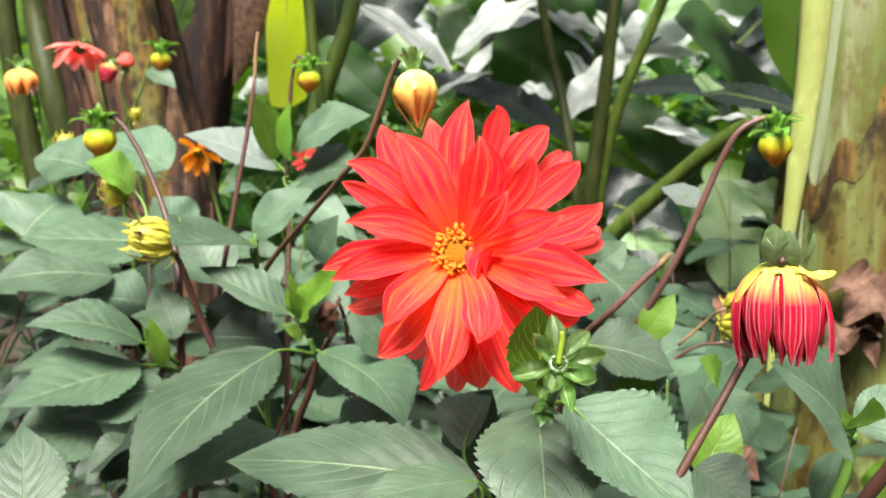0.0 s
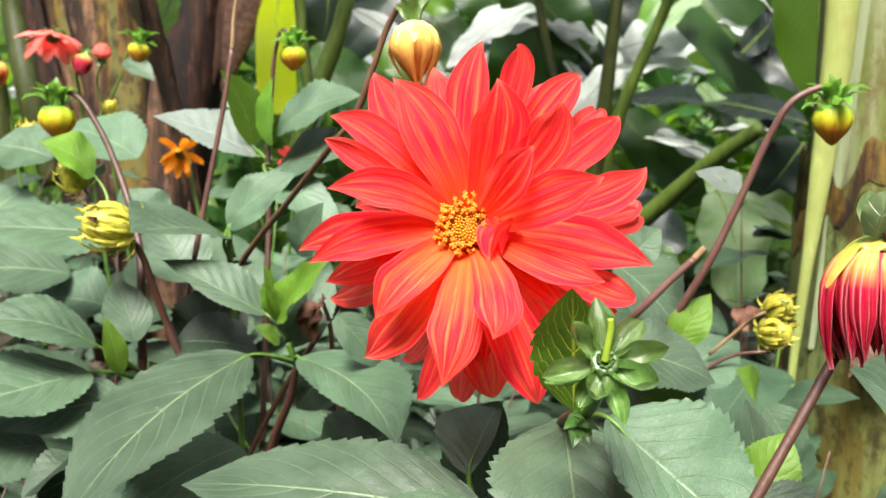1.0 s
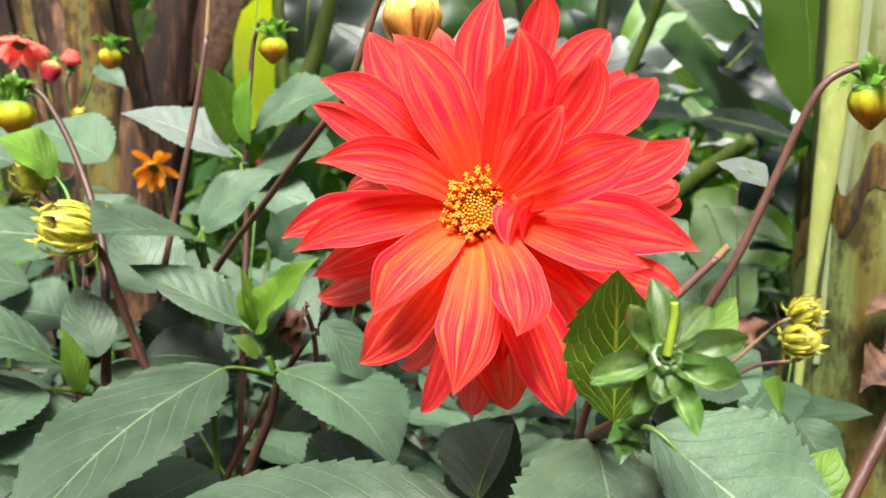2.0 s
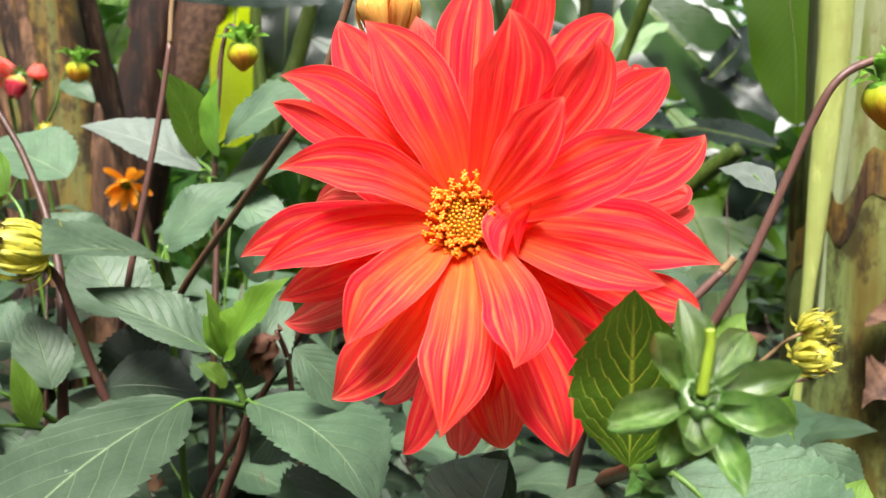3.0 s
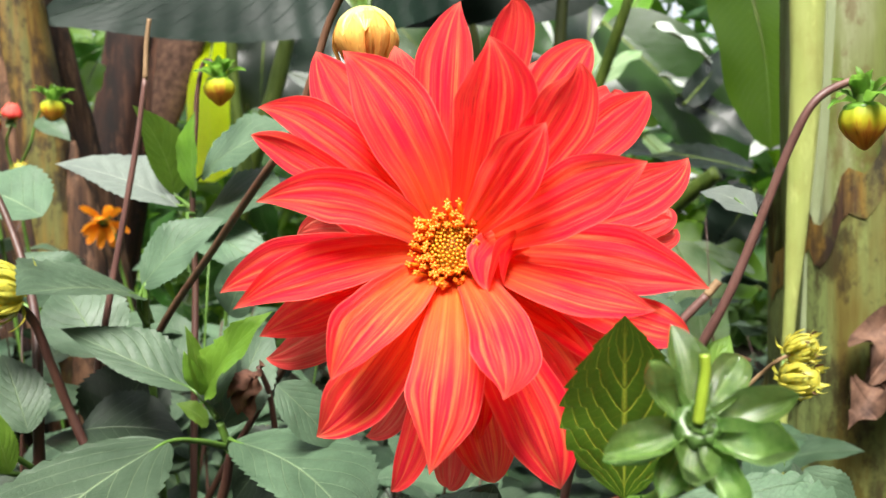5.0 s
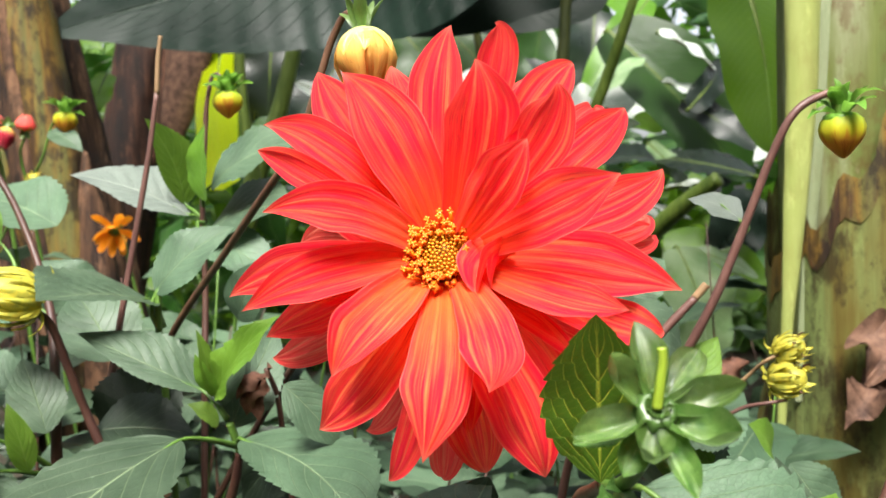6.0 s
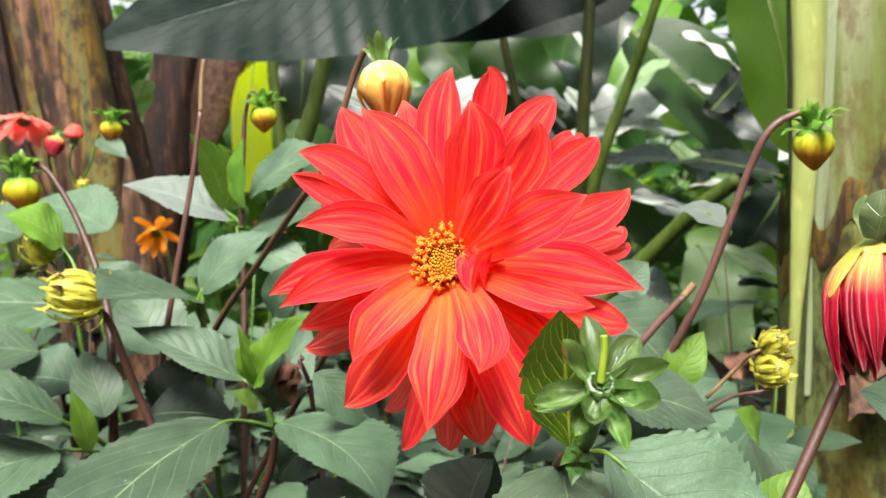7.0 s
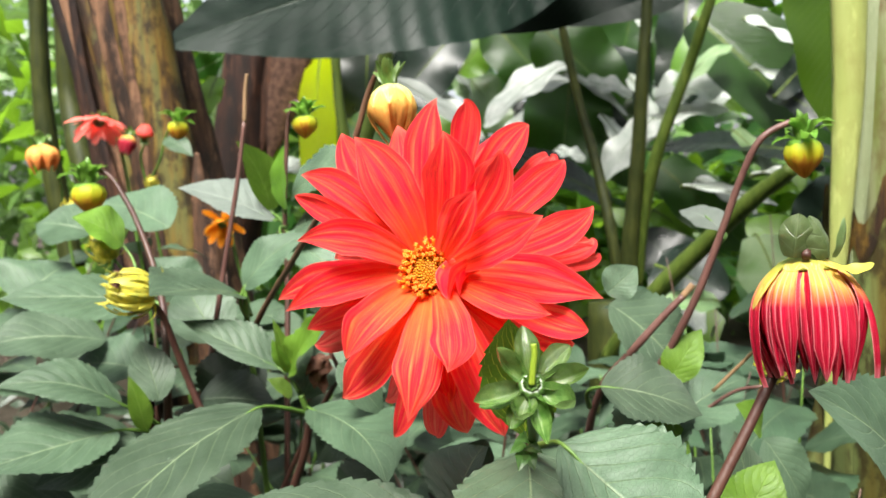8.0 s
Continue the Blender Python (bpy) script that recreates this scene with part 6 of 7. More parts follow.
def opening_bud(parent, top, down, length, width, material, label, petals=14, flare=0.0, crown=5, cap_material=None, crown_long=0.46, crown_wide=0.34, crown_spread=166, cap_reach=0):
    """A closed or half-open bud: overlapping petals follow its outline under a crown of green bracts. flare: width at the mouth."""
    m = basis(top, down, (0, -1, 0.01))
    w = width / 2
    rise = [(0.0, 0.22), (0.04, 0.45), (0.1, 0.64), (0.18, 0.8), (0.28, 0.92), (0.4, 0.99), (0.52, 1.0), (0.64, 0.97), (0.76, 0.9), (0.88, 0.8), (1.0, 0.66)]
    shapes = [(x, r * (1 - (1 - flare) * max(0.0, (x - 0.35) / 0.65) ** 1.5)) for x, r in rise]
    core = part("bud", revolve_mesh("bud", [(x * length * 0.9, max(0.02, r - (0.16 if flare > 0.5 else 0.04)) * w) for x, r in shapes], 20), material, parent, label, m)
    rng = random.Random(petals)
    for ring, (n, ln, start) in enumerate(((petals, 1.0, 0.02), (petals - 2, 0.94, -0.09))):
        for k in range(n):
            a = 2 * math.pi * (k + 0.5 * ring + rng.uniform(-0.2, 0.2)) / n
            SEED[0] += 1
            out = rng.uniform(-0.04, 0.05) + (0.0 if ring else 0.04 * (k % 2))
            wide = 2 * math.pi / n * (rng.uniform(0.5, 0.68) if flare > 0.5 else rng.uniform(0.6, 0.85))
            end = rng.uniform(0.8, 1.1) * ln
            lift = rng.uniform(0.0, 0.26) * flare
            own = [(x, r + lift * x ** 3) for x, r in shapes]
            part("petal", skirt_mesh("petal", length * end, width, a, wide, own, start + out, 0.11 if flare > 0.5 else 0.05, SEED[0], tip=0.62 if flare > 0.5 else 0.28), material, core, "", m)
    for k in range(7):
        SEED[0] += 1
        a = 2 * math.pi * (k + rng.uniform(-0.2, 0.2)) / 7 - 0.3
        reach = (rng.choice((5, 6)) if k % 2 else 5) + cap_reach
        cap = [(x, r) for x, r in shapes[:reach]]
        part("inner_bract", skirt_mesh("inner_bract", length, width, a, 0.48, cap, 0.07 + 0.015 * (k % 2), 0.02, SEED[0], 14, 6, 0.8), cap_material or CAP, core, "", m)
    bract_ring(core, m, crown, width * crown_long, width * crown_wide, crown_spread, w * 0.24, BRACT_LIGHT, 0.14, cup=-0.2)
    return core


def drooping_half_open_bud(parent, top, down, length, width, label):
    """A nodding bud whose broad strap petals hang in a ragged skirt from a dome of yellow inner bracts, under three leafy outer bracts."""
    m = basis(top, down, (0, -1, 0.01))
    w = width / 2
    line = [(0.0, 0.2), (0.05, 0.4), (0.11, 0.58), (0.19, 0.76), (0.29, 0.9), (0.4, 0.98), (0.52, 1.0), (0.64, 0.98), (0.76, 0.93), (0.88, 0.86), (1.0, 0.76)]
    core = part("bud", revolve_mesh("bud", [(x * length * 0.72, r * 0.76 * w) for x, r in line], 24, 11, 0.12), PETAL_RED_DEEP, parent, label, m)
    rng = random.Random(31)
    for n, ln, start, mat in ((10, 0.95, -0.2, PETAL_RED_DEEP), (10, 0.98, -0.1, PETAL_RED_DEEP), (8, 0.97, -0.05, PETAL_RED), (8, 1.0, 0.04, PETAL_RED)):
        for k in range(n):
            SEED[0] += 1
            a = 2 * math.pi * (k + rng.uniform(-0.3, 0.3) + (0.5 if mat == PETAL_RED and start < 0 else 0.0)) / n
            end = ln * rng.uniform(0.88, 1.04)
            lift = rng.uniform(-0.3, 0.16)
            own = [(x, r + lift * max(0.0, x - 0.35) ** 1.3) for x, r in line]
            part("petal", skirt_mesh("petal", length * end, width, a, math.pi / n * rng.uniform(0.52, 0.8), own, start + rng.uniform(-0.03, 0.03), 0.06, SEED[0], 26, 14, 0.75, rng.uniform(0.62, 0.8), 0.02), mat, core, "", m)
    # one petal has come loose and swings outwards
    SEED[0] += 1
    swung = [(x, r + 0.5 * max(0.0, x - 0.3) ** 1.4) for x, r in line]
    part("petal", skirt_mesh("petal", length * 0.96, width, 0.45, 0.26, swung, 0.06, 0.05, SEED[0], 26, 14, 0.75, 0.65, 0.02), PETAL_RED, core, "", m)
    for a, reach, half in ((3.05, 6, 0.34), (0.08, 6, 0.26), (1.62, 3, 0.5), (2.3, 3, 0.5), (0.85, 3, 0.5), (4.0, 3, 0.5), (4.8, 3, 0.5), (5.6, 3, 0.5)):
        SEED[0] += 1
        part("inner_bract", skirt_mesh("inner_bract", length, width, a, half, line[:reach], 0.065 + rng.uniform(0, 0.02), 0.01, SEED[0], 18, 8, 0.6, 0.5), CAP, core, "", m)
    cap = [(x * length, (r + 0.06) * w) for x, r in [(-0.012, 0.06), (0.0, 0.2), (0.04, 0.35), (0.075, 0.46), (0.1, 0.53)]]
    part("calyx", revolve_mesh("calyx", cap, 24, 7, 0.05), CAP_GREEN, core, "", m)
    return core


def spent_bud(parent, at, axis, size, label):
    """A yellowed, withering bud of loose overlapping scales round dark shrivelled petals."""
    m = basis(at, axis, (0, -0.3, 1))
    s = size
    outline = [(-0.5, 0.12), (-0.47, 0.4), (-0.4, 0.62), (-0.28, 0.82), (-0.1, 0.92), (0.1, 0.9), (0.28, 0.76), (0.42, 0.55), (0.5, 0.36)]
    core = part("bud", revolve_mesh("bud", [(x * s * 0.94, r * 0.42 * s) for x, r in outline], 16, 7, 0.2), SEPAL_YELLOW, parent, label, m)
    rng = random.Random(int(size * 1e5))
    for ring, (n, st, ln) in enumerate(((9, 0.0, 1.0), (8, 0.1, 0.84), (8, 0.2, 0.62))):
        for k in range(n):
            SEED[0] += 1
            a = 2 * math.pi * (k + 0.37 * ring + rng.uniform(-0.2, 0.2)) / n
            lift = rng.random() ** 2
            flared = [(x, r + lift * max(0, x + 0.25) * 0.9) for x, r in outline]
            cut = flared[: max(5, int(len(flared) * ln))]
            part("scale", skirt_mesh("scale", s, s * 0.92, a, 0.36 * rng.uniform(0.7, 1.2), cut, st + rng.uniform(-0.06, 0.08), 0.1, SEED[0], 14, 6, 0.95, 0.3), SEPAL_YELLOW, core, "", m)
    bract_ring(core, m @ Matrix.Translation((-0.42 * s, 0, 0)), 5, 0.55 * s, 0.15 * s, 80, 0.1 * s, SEPAL_YELLOW, 0.2, "loose_scale", jitter=0.5)
    bract_ring(core, m @ Matrix.Translation((0.32 * s, 0, 0)), 7, 0.4 * s, 0.11 * s, 46, 0.12 * s, SEPAL_YELLOW, 0.2, "loose_scale", jitter=0.5)
    bract_ring(core, m @ Matrix.Translation((0.3 * s, 0, 0)), 4, 0.3 * s, 0.12 * s, 50, 0.22 * s, WITHERED, 0.3, "withered_scale", jitter=0.5)
    return core


CAP = bud_material("yellow_bud_cap", (0.22, 0.31, 0.06), (0.44, 0.39, 0.05), (0.56, 0.42, 0.07), (0.66, 0.54, 0.24), 4)
CAP_GREEN = bud_material("green_calyx", (0.14, 0.24, 0.05), (0.2, 0.3, 0.06), (0.36, 0.38, 0.06), (0.5, 0.5, 0.15), 4)
CAP_PALE = bud_material("pale_bud_cap", (0.5, 0.58, 0.22), (0.8, 0.74, 0.28), (0.85, 0.68, 0.13), (0.88, 0.82, 0.5), 4)
BUD_GREEN = bud_material("green_bud", (0.2, 0.36, 0.03), (0.52, 0.48, 0.02), (0.6, 0.24, 0.03), (0.4, 0.1, 0.015), 9)
BUD_STRIPED = petal_material("striped_bud_petal", (0.7, 0.14, 0.03), (0.84, 0.32, 0.07), (0.88, 0.5, 0.14), (0.84, 0.72, 0.16), (0.9, 0.4, 0.1), lines=4.0, base_end=0.98, pale=(0.86, 0.56, 0.16), veined=2.0, glow=0.4, based=0.9)
BUD_ORANGE = petal_material("opening_bud_petal", (0.8, 0.2, 0.05), (0.86, 0.32, 0.08), (0.88, 0.5, 0.18), (0.84, 0.72, 0.18), (0.9, 0.35, 0.06), lines=5.0, base_end=0.85, pale=(0.7, 0.2, 0.05))


dahlia_behind = thing("dahlia_plant", (-0.120, 0.660, 0.000), "dahlia with tall brown stalks carrying an orange striped bud", "dahlia", "dahlias")
opening_bud(dahlia_behind, (-0.017, 0.500, 0.990), (0.1, -0.1, -1), 0.0325, 0.0250, BUD_STRIPED, "half-open orange and yellow striped bud hanging down", petals=13, flare=0.06, cap_material=CAP_PALE, crown=8, crown_long=0.58, crown_wide=0.2, crown_spread=164, cap_reach=1)
stem(dahlia_behind, [(-0.019, 0.507, 0.991), (-0.023, 0.512, 0.999), (-0.029, 0.517, 0.992), (-0.038, 0.522, 0.969), (-0.048, 0.530, 0.945), (-0.062, 0.545, 0.929), (-0.094, 0.595, 0.895), (-0.141, 0.665, 0.843), (-0.169, 0.700, 0.797), (-0.607, 1.248, 0.000)], 0.0014, 0.0024, STEM_TAN)
stem(dahlia_behind, [(-0.148, 0.700, 1.030), (-0.150, 0.700, 1.018), (-0.152, 0.700, 0.993)], 0.0013, 0.0016, STEM_DRY, "stalk_tip", label="tan dried tip of the stalk")
stem(dahlia_behind, [(-0.152, 0.700, 0.994), (-0.159, 0.700, 0.953), (-0.169, 0.700, 0.906), (-0.177, 0.700, 0.869), (-0.188, 0.700, 0.816), (-0.196, 0.700, 0.767), (-0.321, 0.700, 0.000)], 0.0016, 0.0026, STEM_PURPLE, label="bare old flower stalk with a tan tip")
hanging_bud(dahlia_behind, (-0.117, 0.755, 1.002), (0, -0.1, -1), 0.0212, BUD_GREEN, "small green bud", spread=110)
stem(dahlia_behind, [(-0.120, 0.757, 1.011), (-0.126, 0.760, 1.015), (-0.131, 0.760, 1.003), (-0.135, 0.760, 0.971), (-0.138, 0.755, 0.917), (-0.137, 0.750, 0.867), (-0.137, 0.740, 0.823), (-0.137, 0.553, 0.000)], 0.0012, 0.0026, STEM_BROWN)
broad_leaf(dahlia_behind, (-0.149, 0.765, 0.916), (-0.187, 0.758, 0.936), (-0.232, 0.767, 0.947), 0.0230, 0.0388, (0.304, -0.443, 0.843), LEAF_SHEEN, stalk=(-0.136, 0.755, 0.912))
broad_leaf(dahlia_behind, (-0.153, 0.770, 0.924), (-0.157, 0.752, 0.956), (-0.169, 0.732, 0.982), 0.0121, 0.0188, (0.450, -0.850, 0.050), LEAF_YOUNG, stalk=(-0.137, 0.755, 0.912))
leaf(dahlia_behind, (-0.132, 0.735, 0.925), (-0.127, 0.720, 0.976), 0.027, (-0.7, -0.7, 0.1), 0.05, 0.3, LEAF_YOUNG, teeth=7)
leaf(dahlia_behind, (-0.128, 0.740, 0.936), (-0.060, 0.720, 0.964), 0.060, (0.1, -0.6, 0.8), 0.1, 0.15, LEAF, teeth=11, stalk=(-0.136, 0.750, 0.922), bite=0.11)
leaf(dahlia_behind, (-0.130, 0.740, 0.906), (-0.067, 0.700, 0.920), 0.075, (0, -0.6, 0.8), 0.08, 0.15, LEAF, stalk=(-0.136, 0.750, 0.907))
leaf(dahlia_behind, (-0.133, 0.720, 0.905), (-0.068, 0.680, 0.862), 0.036, (0.1, -0.75, 0.6), 0.1, 0.15, LEAF, stalk=(-0.136, 0.750, 0.910))
leaf(dahlia_behind, (-0.148, 0.660, 0.870), (-0.100, 0.660, 0.908), 0.040, (-0.1, -0.7, 0.7), 0.1, 0.15, LEAF, stalk=(-0.146, 0.660, 0.847))
broad_leaf(dahlia_behind, (-0.154, 0.676, 0.863), (-0.175, 0.630, 0.873), (-0.192, 0.596, 0.873), 0.0253, 0.0497, (0.305, -0.026, 0.952), LEAF, stalk=(-0.146, 0.668, 0.848))
stem(dahlia_behind, [(-0.146, 0.660, 0.872), (-0.147, 0.660, 0.856), (-0.148, 0.670, 0.823), (-0.173, 0.919, 0.000)], 0.0018, 0.0026, STEM_GREEN)
leaf(dahlia_behind, (-0.100, 0.660, 0.852), (-0.079, 0.640, 0.890), 0.029, (0.1, -0.8, 0.6), 0.08, 0.15, LEAF)
leaf(dahlia_behind, (-0.179, 0.680, 0.773), (-0.149, 0.700, 0.826), 0.061, (0.1, -0.7, 0.6), 0.08, 0.15, LEAF_DARK)
leaf(dahlia_behind, (-0.200, 0.750, 0.816), (-0.237, 0.780, 0.863), 0.061, (0, -0.5, 0.8), 0.08, 0.15, LEAF)
leaf(dahlia_behind, (-0.187, 0.660, 0.788), (-0.128, 0.660, 0.783), 0.056, (0, -0.5, 0.8), 0.08, 0.15, LEAF_DARK)

dahlia_left = thing("dahlia_plant", (-0.220, 0.680, 0.000), "dahlia with nodding buds, a spent yellow bud and grey-green leaves", "dahlia", "dahlias")
hanging_bud(dahlia_left, (-0.292, 0.730, 0.953), (0, 0, -1), 0.0273, BUD_GREEN, "round nodding bud, green above and orange below", spread=120, long=1.05)
stem(dahlia_left, [(-0.292, 0.730, 0.954), (-0.288, 0.730, 0.963), (-0.279, 0.730, 0.962), (-0.260, 0.725, 0.939), (-0.242, 0.715, 0.905), (-0.228, 0.700, 0.876), (-0.216, 0.680, 0.849), (-0.209, 0.660, 0.806), (-0.210, 0.660, 0.769), (-0.231, 0.660, 0.000)], 0.0015, 0.0035, STEM_BROWN)
spent_bud(dahlia_left, (-0.219, 0.630, 0.873), (-0.75, -0.55, 0.25), 0.0324, "withering yellow bud with loose scales")
stem(dahlia_left, [(-0.209, 0.635, 0.865), (-0.203, 0.640, 0.857), (-0.196, 0.645, 0.832), (-0.188, 0.650, 0.802), (-0.180, 0.650, 0.780), (0.104, 0.650, 0.000)], 0.0024, 0.003, STEM_BROWN)
spent_bud(dahlia_left, (-0.278, 0.720, 0.900), (-0.3, -0.4, 0.6), 0.0219, "small yellow spent bud")
stem(dahlia_left, [(-0.275, 0.725, 0.894), (-0.264, 0.720, 0.883), (-0.245, 0.700, 0.874), (-0.221, 0.680, 0.853)], 0.0011, 0.0018, STEM_GREEN)
leaf(dahlia_left, (-0.262, 0.720, 0.902), (-0.293, 0.700, 0.926), 0.050, (0.1, -0.5, 0.85), 0.12, 0.2, LEAF_YOUNG, teeth=0, stalk=(-0.248, 0.710, 0.875))
broad_leaf(dahlia_left, (-0.231, 0.690, 0.860), (-0.286, 0.672, 0.867), (-0.333, 0.660, 0.868), 0.0413, 0.0358, (0.174, -0.354, 0.919), LEAF, stalk=(-0.217, 0.685, 0.853))
broad_leaf(dahlia_left, (-0.226, 0.620, 0.796), (-0.258, 0.598, 0.817), (-0.296, 0.585, 0.817), 0.0200, 0.0243, (0.423, -0.347, 0.837), LEAF, stalk=(-0.209, 0.650, 0.770))
broad_leaf(dahlia_left, (-0.231, 0.620, 0.778), (-0.261, 0.578, 0.777), (-0.297, 0.545, 0.771), 0.0318, 0.0393, (0.207, -0.261, 0.943), LEAF, stalk=(-0.209, 0.650, 0.765))
leaf(dahlia_left, (-0.300, 0.760, 0.819), (-0.392, 0.720, 0.822), 0.079, (0, -0.5, 0.85), 0.08, 0.15, LEAF)
broad_leaf(dahlia_left, (-0.211, 0.400, 0.755), (-0.219, 0.420, 0.778), (-0.230, 0.445, 0.797), 0.0219, 0.0223, (0.155, -0.638, 0.754), LEAF)
leaf(dahlia_left, (-0.207, 0.620, 0.759), (-0.271, 0.580, 0.751), 0.064, (0, -0.5, 0.85), 0.08, 0.15, LEAF)
leaf(dahlia_left, (-0.252, 0.600, 0.735), (-0.297, 0.550, 0.738), 0.067, (0, -0.6, 0.8), 0.08, 0.15, LEAF)
leaf(dahlia_left, (-0.214, 0.630, 0.774), (-0.220, 0.620, 0.816), 0.016, (0.5, -0.8, 0.2), 0.08, 0.15, LEAF_YOUNG)
leaf(dahlia_left, (-0.207, 0.640, 0.793), (-0.227, 0.660, 0.834), 0.033, (0.4, -0.8, 0.3), 0.08, 0.15, LEAF)
leaf(dahlia_left, (-0.201, 0.560, 0.738), (-0.232, 0.520, 0.728), 0.047, (0, -0.6, 0.8), 0.08, 0.15, LEAF)
leaf(dahlia_left, (-0.221, 0.550, 0.738), (-0.172, 0.500, 0.774), 0.061, (0, -0.6, 0.8), 0.08, 0.15, LEAF_DARK)
leaf(dahlia_left, (-0.188, 0.600, 0.766), (-0.143, 0.600, 0.740), 0.043, (0, -0.6, 0.8), 0.08, 0.15, LEAF_DARK)
leaf(dahlia_left, (-0.424, 0.850, 0.843), (-0.398, 0.900, 0.878), 0.113, (0, -0.6, 0.8), 0.08, 0.15, LEAF)
leaf(dahlia_left, (-0.273, 0.850, 0.911), (-0.364, 0.900, 0.937), 0.078, (0, -0.5, 0.85), 0.08, 0.15, LEAF)
leaf(dahlia_left, (-0.372, 0.900, 0.908), (-0.431, 0.900, 0.919), 0.084, (0, -0.5, 0.85), 0.08, 0.15, LEAF)
leaf(dahlia_left, (-0.259, 0.850, 0.843), (-0.291, 0.850, 0.883), 0.061, (0, -0.5, 0.85), 0.08, 0.15, LEAF)
leaf(dahlia_left, (-0.267, 0.750, 0.795), (-0.328, 0.750, 0.800), 0.070, (0, -0.5, 0.85), 0.08, 0.15, LEAF)

dahlia_right = thing("dahlia_plant", (0.120, 0.620, 0.000), "dahlia with a long purple stalk bending over to a green bud", "dahlia", "dahlias")
hanging_bud(dahlia_right, (0.205, 0.530, 0.954), (0.05, 0, -1), 0.0208, BUD_GREEN, "green nodding bud with a star of bracts", spread=112, long=1.15)
stem(dahlia_right, [(0.205, 0.530, 0.956), (0.201, 0.530, 0.963), (0.195, 0.530, 0.962), (0.183, 0.530, 0.955), (0.174, 0.535, 0.936), (0.167, 0.540, 0.914), (0.160, 0.545, 0.892), (0.151, 0.550, 0.867), (0.139, 0.560, 0.838), (0.131, 0.575, 0.816), (0.128, 0.640, 0.740), (0.120, 0.700, 0.000)], 0.0016, 0.0027, STEM_PURPLE)
leaf(dahlia_right, (0.169, 0.560, 0.904), (0.148, 0.578, 0.916), 0.027, (0, -0.45, 0.9), 0.12, 0.1, LEAF_SHEEN, teeth=5, stalk=(0.161, 0.546, 0.896))
spent_bud(dahlia_right, (0.213, 0.600, 0.831), (0.6, -0.6, 0.4), 0.0175, "yellow spent bud with loose scales")
spent_bud(dahlia_right, (0.212, 0.600, 0.814), (0.5, -0.7, 0.2), 0.0206, "yellow spent bud with loose scales")
stem(dahlia_right, [(0.210, 0.600, 0.829), (0.200, 0.600, 0.825), (0.195, 0.610, 0.816), (0.177, 0.620, 0.794)], 0.0009, 0.0013, STEM_DRY)
stem(dahlia_right, [(0.211, 0.600, 0.802), (0.201, 0.600, 0.801), (0.189, 0.610, 0.796), (0.171, 0.620, 0.781)], 0.0009, 0.0013, STEM_PURPLE)
leaf(dahlia_right, (0.202, 0.600, 0.773), (0.180, 0.580, 0.795), 0.024, (0, -0.8, 0.6), 0.08, 0.15, LEAF_YOUNG)
spent = thing("spent_flower", (0.308, 0.930, 0.754), "black withered flower caught among the leaves", "spent flower")
part("withered_head", blade_mesh("withered_head", 0.03, 0.03, 0.3, 0.4, 5, 14, 8, wave=0.3), WITHERED, spent, "", basis((0.302, 0.930, 0.762), (0.6, 0, -0.6), (0, -1, 0.3)))
stem(spent, [(0.310, 0.930, 0.751), (0.304, 0.950, 0.683), (0.244, 1.151, 0.000)], 0.002, 0.003, STEM_DRY)
wilted = thing("spent_flower", (-0.080, 0.620, 0.827), "dark shrivelled flower hanging between the leaves", "spent flower")
part("withered_petal", blade_mesh("withered_petal", 0.0249, 0.0160, 0.15, 0.3, 5, 16, 8, wave=0.25, seed=1152), WITHERED, wilted, "", basis((-0.080, 0.620, 0.826), (-0.009, -0.010, -0.021), (-0.3, -0.9, 0.3)))
part("withered_petal", blade_mesh("withered_petal", 0.0260, 0.0130, 0.15, 0.3, 5, 16, 8, wave=0.25, seed=1158), WITHERED, wilted, "", basis((-0.081, 0.620, 0.825), (-0.001, -0.010, -0.024), (-0.3, -0.9, 0.3)))
part("withered_petal", blade_mesh("withered_petal", 0.0197, 0.0120, 0.15, 0.3, 5, 16, 8, wave=0.25, seed=1115), WITHERED, wilted, "", basis((-0.082, 0.620, 0.826), (-0.012, -0.010, -0.012), (-0.3, -0.9, 0.3)))
part("withered_petal", blade_mesh("withered_petal", 0.0104, 0.0100, 0.15, 0.3, 5, 16, 8, wave=0.25, seed=1091), WITHERED, wilted, "", basis((-0.078, 0.620, 0.827), (0.002, -0.010, -0.002), (-0.3, -0.9, 0.3)))
stem(wilted, [(-0.079, 0.622, 0.828), (-0.075, 0.630, 0.813), (-0.073, 0.640, 0.781), (-0.024, 0.884, 0.000)], 0.0014, 0.002, STEM_BROWN)
dead_leaf = thing("dead_leaf", (0.229, 0.620, 0.693), "curled pinkish brown dead leaf lying on the low growth", "dead leaf")
part("leaf_half", blade_mesh("leaf_half", 0.0349, 0.0300, 0.2, 0.4, 0, 18, 8, wave=0.2, seed=1270), DRY_LEAF, dead_leaf, "", basis((0.211, 0.620, 0.709), (0.025, -0.020, -0.014), (-0.2, -0.7, 0.6)))
part("leaf_half", blade_mesh("leaf_half", 0.0340, 0.0220, 0.2, 0.4, 0, 18, 8, wave=0.2, seed=1290), DRY_LEAF, dead_leaf, "", basis((0.220, 0.620, 0.696), (0.009, -0.020, 0.026), (-0.2, -0.7, 0.6)))

